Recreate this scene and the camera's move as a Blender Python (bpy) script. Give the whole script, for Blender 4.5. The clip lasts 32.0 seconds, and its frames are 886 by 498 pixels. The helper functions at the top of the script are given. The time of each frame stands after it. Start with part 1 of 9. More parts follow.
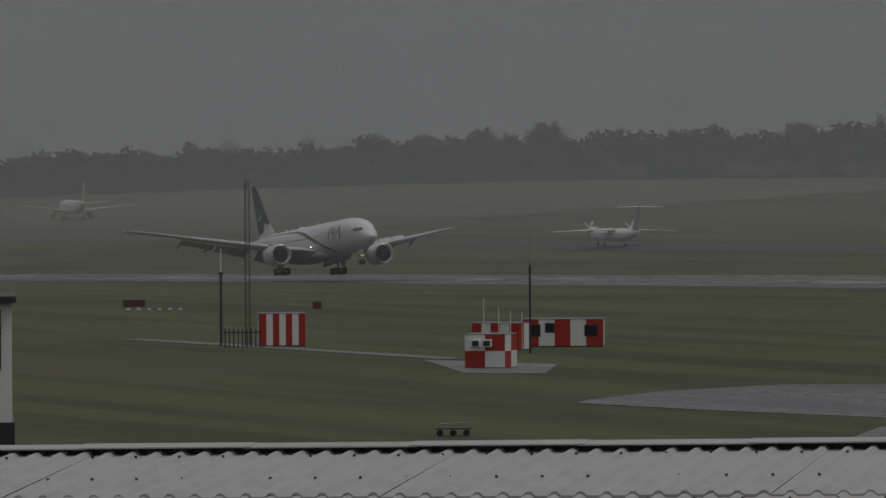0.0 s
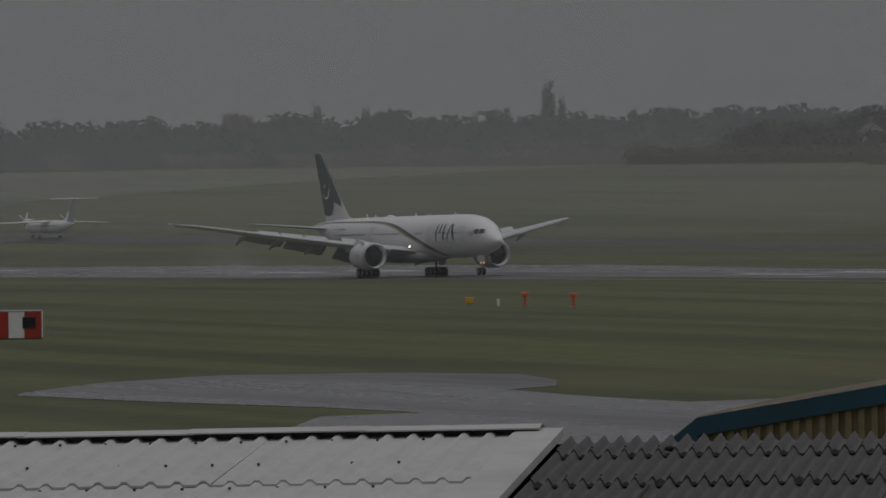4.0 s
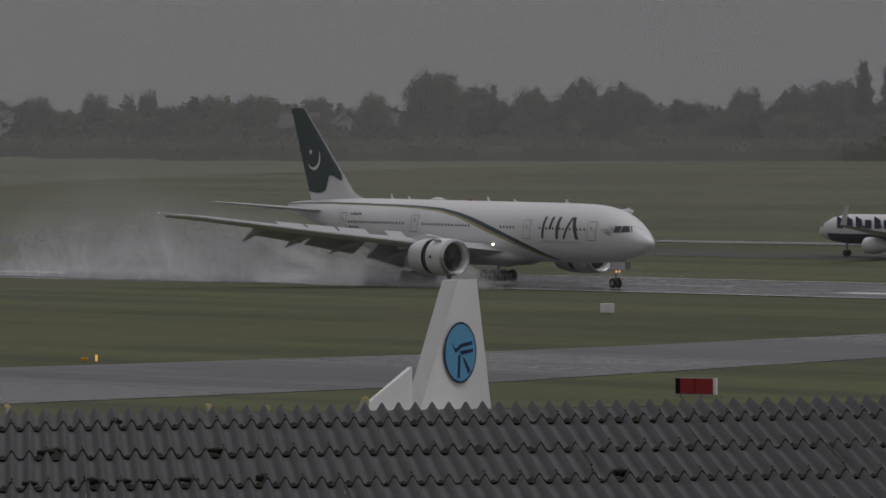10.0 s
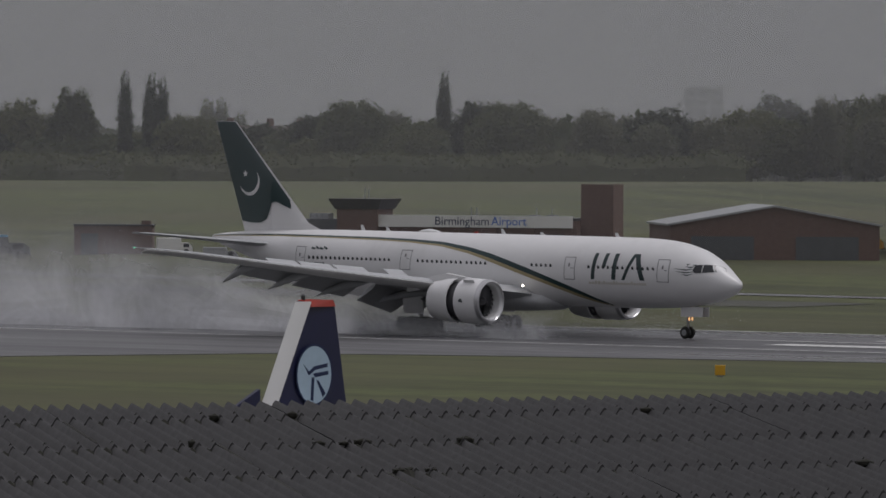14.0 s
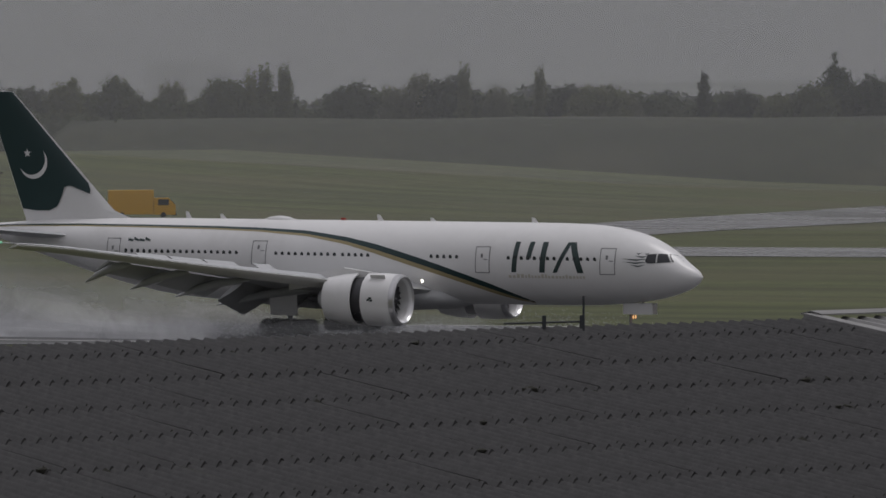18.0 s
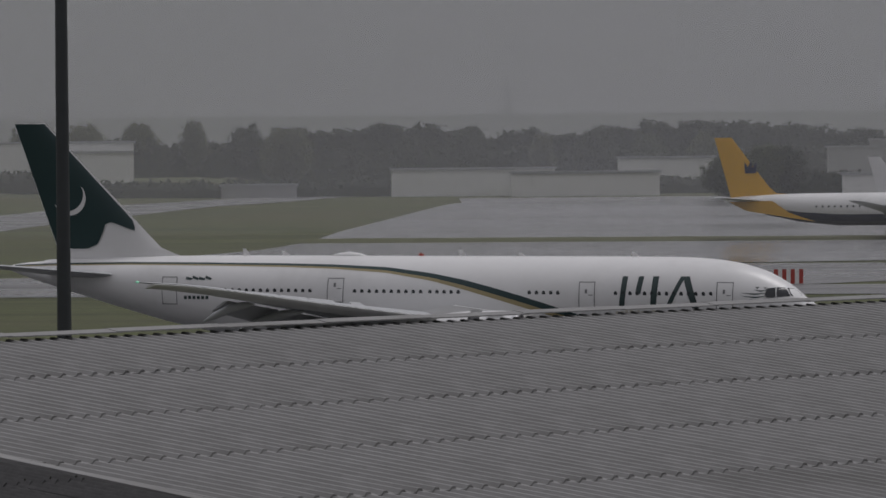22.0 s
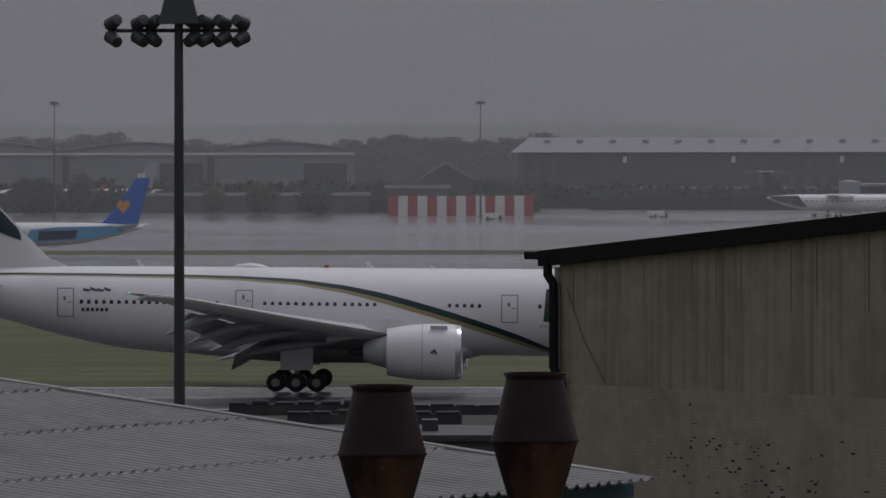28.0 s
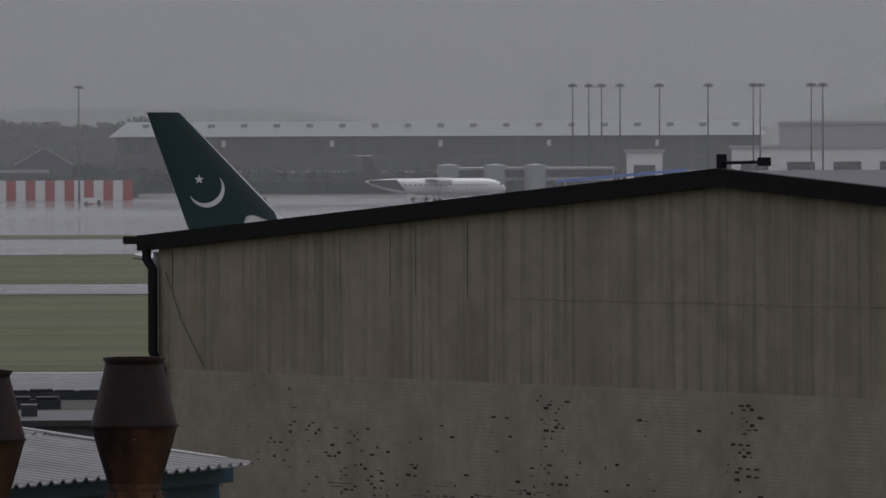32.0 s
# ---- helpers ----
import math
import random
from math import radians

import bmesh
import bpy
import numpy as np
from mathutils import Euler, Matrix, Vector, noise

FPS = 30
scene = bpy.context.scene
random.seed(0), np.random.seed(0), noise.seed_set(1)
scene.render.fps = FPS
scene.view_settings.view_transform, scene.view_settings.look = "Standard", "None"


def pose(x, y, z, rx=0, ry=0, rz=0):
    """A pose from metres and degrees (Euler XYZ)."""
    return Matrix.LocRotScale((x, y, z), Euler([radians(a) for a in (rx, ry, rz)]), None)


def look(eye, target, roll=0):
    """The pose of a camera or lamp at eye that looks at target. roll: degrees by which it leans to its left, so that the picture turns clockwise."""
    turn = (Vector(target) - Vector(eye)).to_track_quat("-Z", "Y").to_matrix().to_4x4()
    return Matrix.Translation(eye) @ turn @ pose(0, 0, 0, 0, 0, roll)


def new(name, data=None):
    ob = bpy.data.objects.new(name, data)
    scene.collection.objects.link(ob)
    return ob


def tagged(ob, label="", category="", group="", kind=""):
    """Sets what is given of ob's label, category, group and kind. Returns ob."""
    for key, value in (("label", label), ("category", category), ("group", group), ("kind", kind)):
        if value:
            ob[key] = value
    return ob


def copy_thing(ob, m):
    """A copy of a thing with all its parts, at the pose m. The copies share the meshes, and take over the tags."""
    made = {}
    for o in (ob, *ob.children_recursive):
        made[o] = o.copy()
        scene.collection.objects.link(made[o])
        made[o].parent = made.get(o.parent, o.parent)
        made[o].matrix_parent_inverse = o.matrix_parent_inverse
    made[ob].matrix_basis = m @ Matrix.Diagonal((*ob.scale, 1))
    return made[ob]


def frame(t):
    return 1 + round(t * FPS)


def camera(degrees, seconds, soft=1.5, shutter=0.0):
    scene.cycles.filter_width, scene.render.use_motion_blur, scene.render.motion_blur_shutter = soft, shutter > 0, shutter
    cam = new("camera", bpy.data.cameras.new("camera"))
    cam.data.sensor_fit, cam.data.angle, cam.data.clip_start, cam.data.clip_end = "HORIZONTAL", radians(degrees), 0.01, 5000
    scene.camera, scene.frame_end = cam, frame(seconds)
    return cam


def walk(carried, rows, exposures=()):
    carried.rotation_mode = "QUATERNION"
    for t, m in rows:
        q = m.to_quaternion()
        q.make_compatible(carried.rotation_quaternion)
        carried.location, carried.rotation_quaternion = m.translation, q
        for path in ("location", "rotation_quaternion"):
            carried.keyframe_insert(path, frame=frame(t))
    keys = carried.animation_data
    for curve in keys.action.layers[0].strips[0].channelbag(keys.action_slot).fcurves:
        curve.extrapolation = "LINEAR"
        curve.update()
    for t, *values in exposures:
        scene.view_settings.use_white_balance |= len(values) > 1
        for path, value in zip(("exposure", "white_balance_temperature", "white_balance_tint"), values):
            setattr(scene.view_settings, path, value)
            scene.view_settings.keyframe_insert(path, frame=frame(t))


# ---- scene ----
cam = camera(7.650, 32.0, soft=1.6)
EYE_HEIGHT = 15.76

# seconds, bearing to the right of the runway's normal, tilt, lean (degrees): a tripod pan from one spot
PAN = [
    (0.0, -68.011, -0.651, -0.349),
    (0.5, -67.645, -0.672, -0.381),
    (1.0, -67.059, -0.721, -0.400),
    (1.5, -66.522, -0.757, -0.328),
    (2.0, -65.751, -0.739, -0.241),
    (2.5, -65.010, -0.826, -0.407),
    (4.5, -62.169, -0.786, -0.579),
    (5.0, -60.974, -0.857, -0.462),
    (5.5, -60.125, -0.831, -0.504),
    (6.0, -59.086, -0.855, -0.489),
    (6.5, -58.376, -0.825, -0.501),
    (7.0, -57.205, -0.787, -0.523),
    (7.5, -56.235, -0.843, -0.567),
    (8.0, -54.901, -0.785, -0.545),
    (8.5, -53.633, -0.688, -0.594),
    (9.0, -53.007, -0.729, -0.605),
    (9.5, -51.803, -0.985, -0.290),
    (10.0, -50.799, -0.961, -0.065),
    (10.5, -48.883, -0.527, -0.017),
    (11.0, -46.894, -0.839, -0.164),
    (11.5, -45.781, -1.053, -0.217),
    (12.0, -44.904, -0.767, 0.155),
    (12.5, -43.408, -0.834, 0.193),
    (13.0, -41.775, -0.802, 0.192),
    (13.5, -40.381, -0.868, 0.340),
    (14.0, -39.370, -0.783, 0.330),
    (14.5, -37.637, -0.792, 0.342),
    (16.5, -30.496, -1.133, 0.108),
    (17.0, -28.342, -0.840, -0.147),
    (17.5, -27.074, -0.854, -0.165),
    (18.0, -25.391, -1.008, -0.183),
    (18.5, -23.834, -1.082, -0.346),
    (19.0, -22.504, -0.741, -0.171),
    (19.5, -21.180, -1.283, -0.242),
    (20.0, -19.581, -1.249, -0.404),
    (20.5, -18.167, -0.832, -0.436),
    (21.0, -17.090, -0.741, -0.479),
    (21.5, -14.970, -0.706, -0.497),
    (22.0, -14.372, -0.730, -0.549),
    (22.5, -12.818, -0.953, -0.357),
    (23.0, -11.286, -0.829, -0.438),
    (23.5, -10.358, -0.925, -0.458),
    (24.0, -9.471, -0.915, -0.316),
    (24.5, -8.509, -0.904, -0.367),
    (25.0, -7.367, -0.959, -0.378),
    (25.5, -6.401, -1.038, -0.326),
    (26.0, -5.504, -1.013, -0.056),
    (26.5, -4.324, -0.853, 0.036),
    (28.5, -0.802, -0.626, -0.146),
    (29.0, -0.662, -0.602, -0.191),
    (29.5, -0.373, -0.714, -0.148),
    (30.0, 0.199, -0.750, 0.109),
    (30.5, 0.605, -0.617, -0.119),
    (31.0, 1.093, -0.575, -0.076),
    (31.5, 1.817, -0.703, -0.143),
    (32.0, 2.205, -0.792, -0.211),
]


def panned(bearing, tilt, lean):
    return pose(0, 0, EYE_HEIGHT, 90 + tilt, 0, -bearing) @ pose(0, 0, 0, 0, 0, lean)


# the film's own exposure drifts a little as the pan goes on, and turns slightly cooler
EXPOSURES = [(0.0, -0.57, 6450, 10), (6.0, -0.52, 6450, 10), (10.0, -0.22, 6480, 13), (13.0, 0.0, 6400, 14), (19.0, 0.06, 6450, 13), (23.0, -0.08, 6430, 13), (26.0, -0.18, 6400, 14), (29.0, -0.20, 6150, 15), (30.0, -0.05, 6150, 15), (32.0, 0.22, 6200, 15)]
walk(cam, [(t, panned(b, e, r)) for t, b, e, r in PAN], EXPOSURES)

# ---- world and light ----
world = bpy.data.worlds.new("overcast")
scene.world = world
world.use_nodes = True


def nd(tree, kind, **values):
    n = tree.nodes.new(kind)
    for key, value in values.items():
        if key in n.inputs:
            n.inputs[key].default_value = value
    return n


def overcast():
    t = world.node_tree
    t.nodes.clear()
    out, back = t.nodes.new("ShaderNodeOutputWorld"), t.nodes.new("ShaderNodeBackground")
    sky = t.nodes.new("ShaderNodeTexSky")
    sky.sky_type, sky.sun_disc = "NISHITA", False
    sky.sun_elevation, sky.sun_rotation = radians(64.6), radians(50.7)
    sky.air_density, sky.dust_density = 2.0, 6.0
    # thick cloud: the blue is washed out, and the zenith is brighter than the rain-hazed horizon
    grey = t.nodes.new("ShaderNodeHueSaturation")
    grey.inputs["Saturation"].default_value = 0.06
    t.links.new(sky.outputs[0], grey.inputs["Color"])
    coord, split = t.nodes.new("ShaderNodeTexCoord"), t.nodes.new("ShaderNodeSeparateXYZ")
    t.links.new(coord.outputs["Generated"], split.inputs[0])
    ramp = t.nodes.new("ShaderNodeValToRGB")
    ramp.color_ramp.interpolation = "EASE"
    stops = [(0.0, 0.10), (0.005, 0.123), (0.03, 0.142), (0.2, 0.27), (0.6, 0.40), (1.0, 0.47)]
    for k, (p, v) in enumerate(stops):
        e = ramp.color_ramp.elements[k] if k < 2 else ramp.color_ramp.elements.new(p)
        e.position, e.color = p, (v * 0.99, v * 0.985, v * 1.035, 1)
    t.links.new(split.outputs[2], ramp.inputs[0])
    cloud = nd(t, "ShaderNodeTexNoise", Scale=9.0, Detail=3.0)
    mapping = t.nodes.new("ShaderNodeMapping")
    mapping.inputs["Scale"].default_value = (1, 1, 6)
    t.links.new(coord.outputs["Generated"], mapping.inputs[0])
    t.links.new(mapping.outputs[0], cloud.inputs["Vector"])
    span = nd(t, "ShaderNodeMapRange")
    span.inputs["To Min"].default_value, span.inputs["To Max"].default_value = 0.93, 1.07
    t.links.new(cloud.outputs[0], span.inputs[0])
    mul = t.nodes.new("ShaderNodeMix")
    mul.data_type, mul.blend_type = "RGBA", "MULTIPLY"
    mul.inputs[0].default_value = 1.0
    t.links.new(ramp.outputs[0], mul.inputs[6])
    t.links.new(span.outputs[0], mul.inputs[7])
    add = t.nodes.new("ShaderNodeMix")
    add.data_type, add.blend_type = "RGBA", "ADD"
    add.inputs[0].default_value = 0.004
    t.links.new(mul.outputs[2], add.inputs[6])
    t.links.new(grey.outputs[0], add.inputs[7])
    t.links.new(add.outputs[2], back.inputs[0])
    back.inputs[1].default_value = 1.0
    t.links.new(back.outputs[0], out.inputs[0])


overcast()
sun = new("sun", bpy.data.lights.new("sun", "SUN"))
sun.data.energy, sun.data.angle, sun.data.color = 0.95, radians(24), (1.0, 0.985, 0.97)
sun.matrix_world = look((22, 18, 60), (0, 0, 0))


# ---- materials ----
def mat(name, base, rough=0.6, metal=0.0, grain=0.0, scale=5.0, wear=None, wear_at=0.62, bump=0.0, wscale=0.4, stretch=(1, 1, 1), coat=0.0):
    """A surface with fine grain and large stains; colours are linear."""
    m = bpy.data.materials.new(name)
    m.use_nodes = True
    t = m.node_tree
    b = t.nodes["Principled BSDF"]
    b.inputs["Roughness"].default_value, b.inputs["Metallic"].default_value = rough, metal
    b.inputs["Coat Weight"].default_value = coat
    b.inputs["Base Color"].default_value = (*base, 1)
    if not grain and not wear:
        return m
    coord, mp = t.nodes.new("ShaderNodeTexCoord"), t.nodes.new("ShaderNodeMapping")
    mp.inputs["Scale"].default_value = stretch
    t.links.new(coord.outputs["Object"], mp.inputs[0])
    fine = nd(t, "ShaderNodeTexNoise", Scale=scale, Detail=6.0, Roughness=0.65)
    t.links.new(mp.outputs[0], fine.inputs["Vector"])
    r = nd(t, "ShaderNodeMapRange")
    r.inputs["From Min"].default_value, r.inputs["From Max"].default_value = 0.25, 0.75
    r.inputs["To Min"].default_value, r.inputs["To Max"].default_value = 1 - grain, 1 + grain
    t.links.new(fine.outputs[0], r.inputs[0])
    mul = t.nodes.new("ShaderNodeMix")
    mul.data_type, mul.blend_type = "RGBA", "MULTIPLY"
    mul.inputs[0].default_value = 1.0
    mul.inputs[6].default_value = (*base, 1)
    t.links.new(r.outputs[0], mul.inputs[7])
    last = mul.outputs[2]
    if wear:
        big = nd(t, "ShaderNodeTexNoise", Scale=wscale, Detail=5.0, Roughness=0.6)
        t.links.new(mp.outputs[0], big.inputs["Vector"])
        ramp = t.nodes.new("ShaderNodeValToRGB")
        ramp.color_ramp.elements[0].position, ramp.color_ramp.elements[1].position = wear_at - 0.14, wear_at + 0.08
        t.links.new(big.outputs[0], ramp.inputs[0])
        mix = t.nodes.new("ShaderNodeMix")
        mix.data_type = "RGBA"
        mix.inputs[7].default_value = (*wear, 1)
        t.links.new(ramp.outputs[0], mix.inputs[0])
        t.links.new(last, mix.inputs[6])
        last = mix.outputs[2]
    t.links.new(last, b.inputs["Base Color"])
    if bump:
        bp = t.nodes.new("ShaderNodeBump")
        bp.inputs["Strength"].default_value, bp.inputs["Distance"].default_value = 0.6, bump
        t.links.new(fine.outputs[0], bp.inputs["Height"])
        t.links.new(bp.outputs[0], b.inputs["Normal"])
    return m


def glow(name, colour, power):
    m = bpy.data.materials.new(name)
    m.use_nodes = True
    b = m.node_tree.nodes["Principled BSDF"]
    b.inputs["Base Color"].default_value = (*colour, 1)
    b.inputs["Emission Color"].default_value, b.inputs["Emission Strength"].default_value = (*colour, 1), power
    return m


def foliage(name, base, other):
    """Leaves that differ from clump to clump."""
    m = bpy.data.materials.new(name)
    m.use_nodes = True
    t = m.node_tree
    b = t.nodes["Principled BSDF"]
    b.inputs["Roughness"].default_value = 0.75
    geo, info = t.nodes.new("ShaderNodeNewGeometry"), t.nodes.new("ShaderNodeObjectInfo")
    part_of, half = t.nodes.new("ShaderNodeMath"), t.nodes.new("ShaderNodeMath")
    part_of.operation, half.operation = "MULTIPLY", "ADD"
    part_of.inputs[1].default_value = 0.5
    t.links.new(geo.outputs["Random Per Island"], part_of.inputs[0])
    t.links.new(part_of.outputs[0], half.inputs[0])
    t.links.new(info.outputs["Random"], half.inputs[1])
    sc = nd(t, "ShaderNodeMapRange")
    sc.inputs["From Max"].default_value = 1.5
    t.links.new(half.outputs[0], sc.inputs[0])
    mix = t.nodes.new("ShaderNodeMix")
    mix.data_type = "RGBA"
    mix.inputs[6].default_value, mix.inputs[7].default_value = (*base, 1), (*other, 1)
    t.links.new(sc.outputs[0], mix.inputs[0])
    t.links.new(mix.outputs[2], b.inputs["Base Color"])
    # thin leaves let light through
    thru, both = t.nodes.new("ShaderNodeBsdfTranslucent"), t.nodes.new("ShaderNodeMixShader")
    both.inputs[0].default_value = 0.45
    t.links.new(mix.outputs[2], thru.inputs[0])
    t.links.new(b.outputs[0], both.inputs[1])
    t.links.new(thru.outputs[0], both.inputs[2])
    t.links.new(both.outputs[0], t.nodes["Material Output"].inputs[0])
    return m


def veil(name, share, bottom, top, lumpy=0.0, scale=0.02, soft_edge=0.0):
    """A see-through sheet standing in for haze: it scatters a share of the light, the rest passes. It fades in between
    the heights given.
    """
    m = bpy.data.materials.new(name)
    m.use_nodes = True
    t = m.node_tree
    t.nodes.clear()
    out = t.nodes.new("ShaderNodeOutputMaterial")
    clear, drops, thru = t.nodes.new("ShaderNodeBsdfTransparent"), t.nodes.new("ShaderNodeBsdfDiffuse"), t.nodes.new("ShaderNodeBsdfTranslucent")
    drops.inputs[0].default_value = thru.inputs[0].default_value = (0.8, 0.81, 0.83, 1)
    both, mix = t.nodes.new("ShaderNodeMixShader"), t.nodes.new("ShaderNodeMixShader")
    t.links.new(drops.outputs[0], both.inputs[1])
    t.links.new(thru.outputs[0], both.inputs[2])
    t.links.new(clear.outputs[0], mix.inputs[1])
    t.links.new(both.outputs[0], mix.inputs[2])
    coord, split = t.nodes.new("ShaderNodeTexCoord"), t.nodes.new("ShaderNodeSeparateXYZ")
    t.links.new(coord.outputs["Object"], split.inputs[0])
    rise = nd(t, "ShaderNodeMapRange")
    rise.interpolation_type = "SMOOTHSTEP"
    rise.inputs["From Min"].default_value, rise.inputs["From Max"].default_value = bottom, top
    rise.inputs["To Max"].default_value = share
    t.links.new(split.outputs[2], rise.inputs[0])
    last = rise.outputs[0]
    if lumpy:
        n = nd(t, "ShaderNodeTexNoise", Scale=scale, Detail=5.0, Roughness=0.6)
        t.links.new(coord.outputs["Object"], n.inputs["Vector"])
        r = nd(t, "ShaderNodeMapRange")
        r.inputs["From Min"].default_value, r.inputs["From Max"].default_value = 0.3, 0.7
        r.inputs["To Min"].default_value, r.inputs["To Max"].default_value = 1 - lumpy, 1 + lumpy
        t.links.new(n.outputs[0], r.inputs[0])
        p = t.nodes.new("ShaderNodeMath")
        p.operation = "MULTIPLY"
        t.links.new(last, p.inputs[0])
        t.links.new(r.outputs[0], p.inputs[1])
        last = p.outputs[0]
    # the mesh varies the haze by bearing to fit the view
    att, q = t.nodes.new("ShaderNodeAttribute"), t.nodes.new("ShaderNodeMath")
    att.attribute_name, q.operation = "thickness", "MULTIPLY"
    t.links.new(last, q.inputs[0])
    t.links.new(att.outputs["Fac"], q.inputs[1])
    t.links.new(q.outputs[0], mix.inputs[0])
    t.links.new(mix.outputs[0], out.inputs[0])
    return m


WHITE = mat("white_aircraft_paint", (0.70, 0.70, 0.70), 0.32, grain=0.03, scale=0.8, wear=(0.58, 0.58, 0.575), wear_at=0.72, wscale=0.15)
GREY_PAINT = mat("grey_aircraft_paint", (0.42, 0.43, 0.44), 0.45, grain=0.06, scale=1.5)
BARE = mat("bare_metal", (0.55, 0.55, 0.56), 0.3, metal=0.9, grain=0.08, scale=4)
DARK_METAL = mat("dark_metal", (0.06, 0.06, 0.065), 0.45, metal=0.5, grain=0.15, scale=6)
RUBBER = mat("tyre_rubber", (0.018, 0.018, 0.018), 0.75, grain=0.2, scale=12)
GLASS = mat("dark_glazing", (0.02, 0.022, 0.026), 0.12)
PANE = mat("cabin_pane", (0.05, 0.055, 0.06), 0.15)
TAIL_GREEN = mat("dark_green_paint", (0.010, 0.034, 0.036), 0.35, grain=0.06, scale=1.2)
GOLD = mat("gold_paint", (0.30, 0.25, 0.13), 0.4, grain=0.05, scale=2)
DEEP_BLUE = mat("deep_blue_paint", (0.012, 0.022, 0.075), 0.4, grain=0.06, scale=2)
LETTER = mat("dark_green_letters", (0.02, 0.04, 0.04), 0.4)
YELLOW = mat("yellow_paint", (0.62, 0.34, 0.02), 0.45, grain=0.08, scale=2)
BLUE = mat("bright_blue_paint", (0.02, 0.12, 0.48), 0.4, grain=0.08, scale=2)
ORANGE = mat("orange_paint", (0.70, 0.13, 0.03), 0.5, grain=0.1, scale=3)
RED = mat("red_paint", (0.36, 0.030, 0.018), 0.5, grain=0.12, scale=2, wear=(0.26, 0.05, 0.035), wear_at=0.66)
CABIN_WHITE = mat("white_cabin_paint", (0.72, 0.72, 0.70), 0.5, grain=0.05, scale=2, wear=(0.55, 0.55, 0.52), wear_at=0.68)
STEEL = mat("galvanised_steel", (0.30, 0.31, 0.32), 0.5, metal=0.4, grain=0.1, scale=4)
MAST = mat("dark_painted_steel", (0.035, 0.04, 0.045), 0.5, grain=0.15, scale=3)
LIGHT_ROOF = mat("light_grey_roof_sheet", (0.222, 0.221, 0.217), 0.6, grain=0.14, scale=3, wear=(0.150, 0.148, 0.142), wear_at=0.62, wscale=0.5)
PALE_SHEET = mat("pale_grey_roof_sheet", (0.40, 0.395, 0.385), 0.6, grain=0.10, scale=3, wear=(0.32, 0.315, 0.30), wear_at=0.64, wscale=0.5)
ASBESTOS = mat("weathered_fibre_cement", (0.058, 0.057, 0.057), 0.62, grain=0.42, scale=9, wear=(0.036, 0.035, 0.034), wear_at=0.60, bump=0.006, wscale=0.7)
MOSSY = mat("brown_mossy_sheet", (0.17, 0.145, 0.11), 0.9, grain=0.3, scale=5, wear=(0.10, 0.085, 0.055), wear_at=0.56, wscale=0.6, bump=0.006)
TEAL = mat("teal_blue_fascia", (0.010, 0.060, 0.095), 0.5, grain=0.15, scale=2, wear=(0.015, 0.05, 0.07), wear_at=0.6)
BEIGE = mat("beige_cladding", (0.26, 0.21, 0.12), 0.8, grain=0.15, scale=3, wear=(0.16, 0.13, 0.075), wear_at=0.6, wscale=0.8)
RUST_DARK = mat("dark_rusty_cowl", (0.016, 0.0065, 0.005), 0.5, grain=0.45, scale=6, wear=(0.034, 0.013, 0.009), wear_at=0.62, wscale=1.4, bump=0.004)
RUST = mat("rusty_cowl", (0.017, 0.0075, 0.0055), 0.75, grain=0.4, scale=5, wear=(0.125, 0.062, 0.026), wear_at=0.60, wscale=1.15, stretch=(1, 1, 0.55), bump=0.004)
for rusty in (RUST, RUST_DARK):
    rusty.node_tree.nodes["Principled BSDF"].inputs["Specular IOR Level"].default_value = 0.22
BRICK = mat("red_brown_brick", (0.125, 0.078, 0.064), 0.85, grain=0.2, scale=2)
BUILDING = mat("grey_white_cladding", (0.34, 0.34, 0.345), 0.6, grain=0.06, scale=0.4)
DARK_BUILDING = mat("dark_grey_cladding", (0.07, 0.075, 0.08), 0.6, grain=0.12, scale=0.5)
TILE_ROOF = mat("brown_roof_tiles", (0.085, 0.070, 0.064), 0.85, grain=0.25, scale=2)
RENDER = mat("pale_house_wall", (0.36, 0.35, 0.33), 0.8, grain=0.08, scale=1)
BARK = mat("bark", (0.05, 0.042, 0.032), 0.9, grain=0.3, scale=4)
LEAF = foliage("leaves", (0.040, 0.054, 0.026), (0.108, 0.112, 0.046))
LEAF_DARK = foliage("dark_needles", (0.024, 0.032, 0.018), (0.042, 0.052, 0.028))
LEAF_PALE = foliage("pale_spring_leaves", (0.080, 0.088, 0.050), (0.12, 0.12, 0.075))
LAMP_GLOW = glow("landing_light", (1.0, 0.93, 0.78), 5.0)
RED_GLOW = glow("red_beacon", (1.0, 0.10, 0.05), 2.5)
TAXI_GLOW = glow("taxi_lamp", (1.0, 0.5, 0.2), 0.9)
AMBER_GLOW = glow("amber_lamp", (1.0, 0.45, 0.1), 0.7)


# ---- building helpers ----
def curve_at(table, x):
    """Straight between the rows of a table."""
    for (x0, *a), (x1, *b) in zip(table, table[1:]):
        if (x0 - x) * (x1 - x) <= 0 and x0 != x1:
            k = (x - x0) / (x1 - x0)
            return [u + (v - u) * k for u, v in zip(a, b)]
    lo, hi = table[0], table[-1]
    return list((lo if abs(x - lo[0]) < abs(x - hi[0]) else hi)[1:])


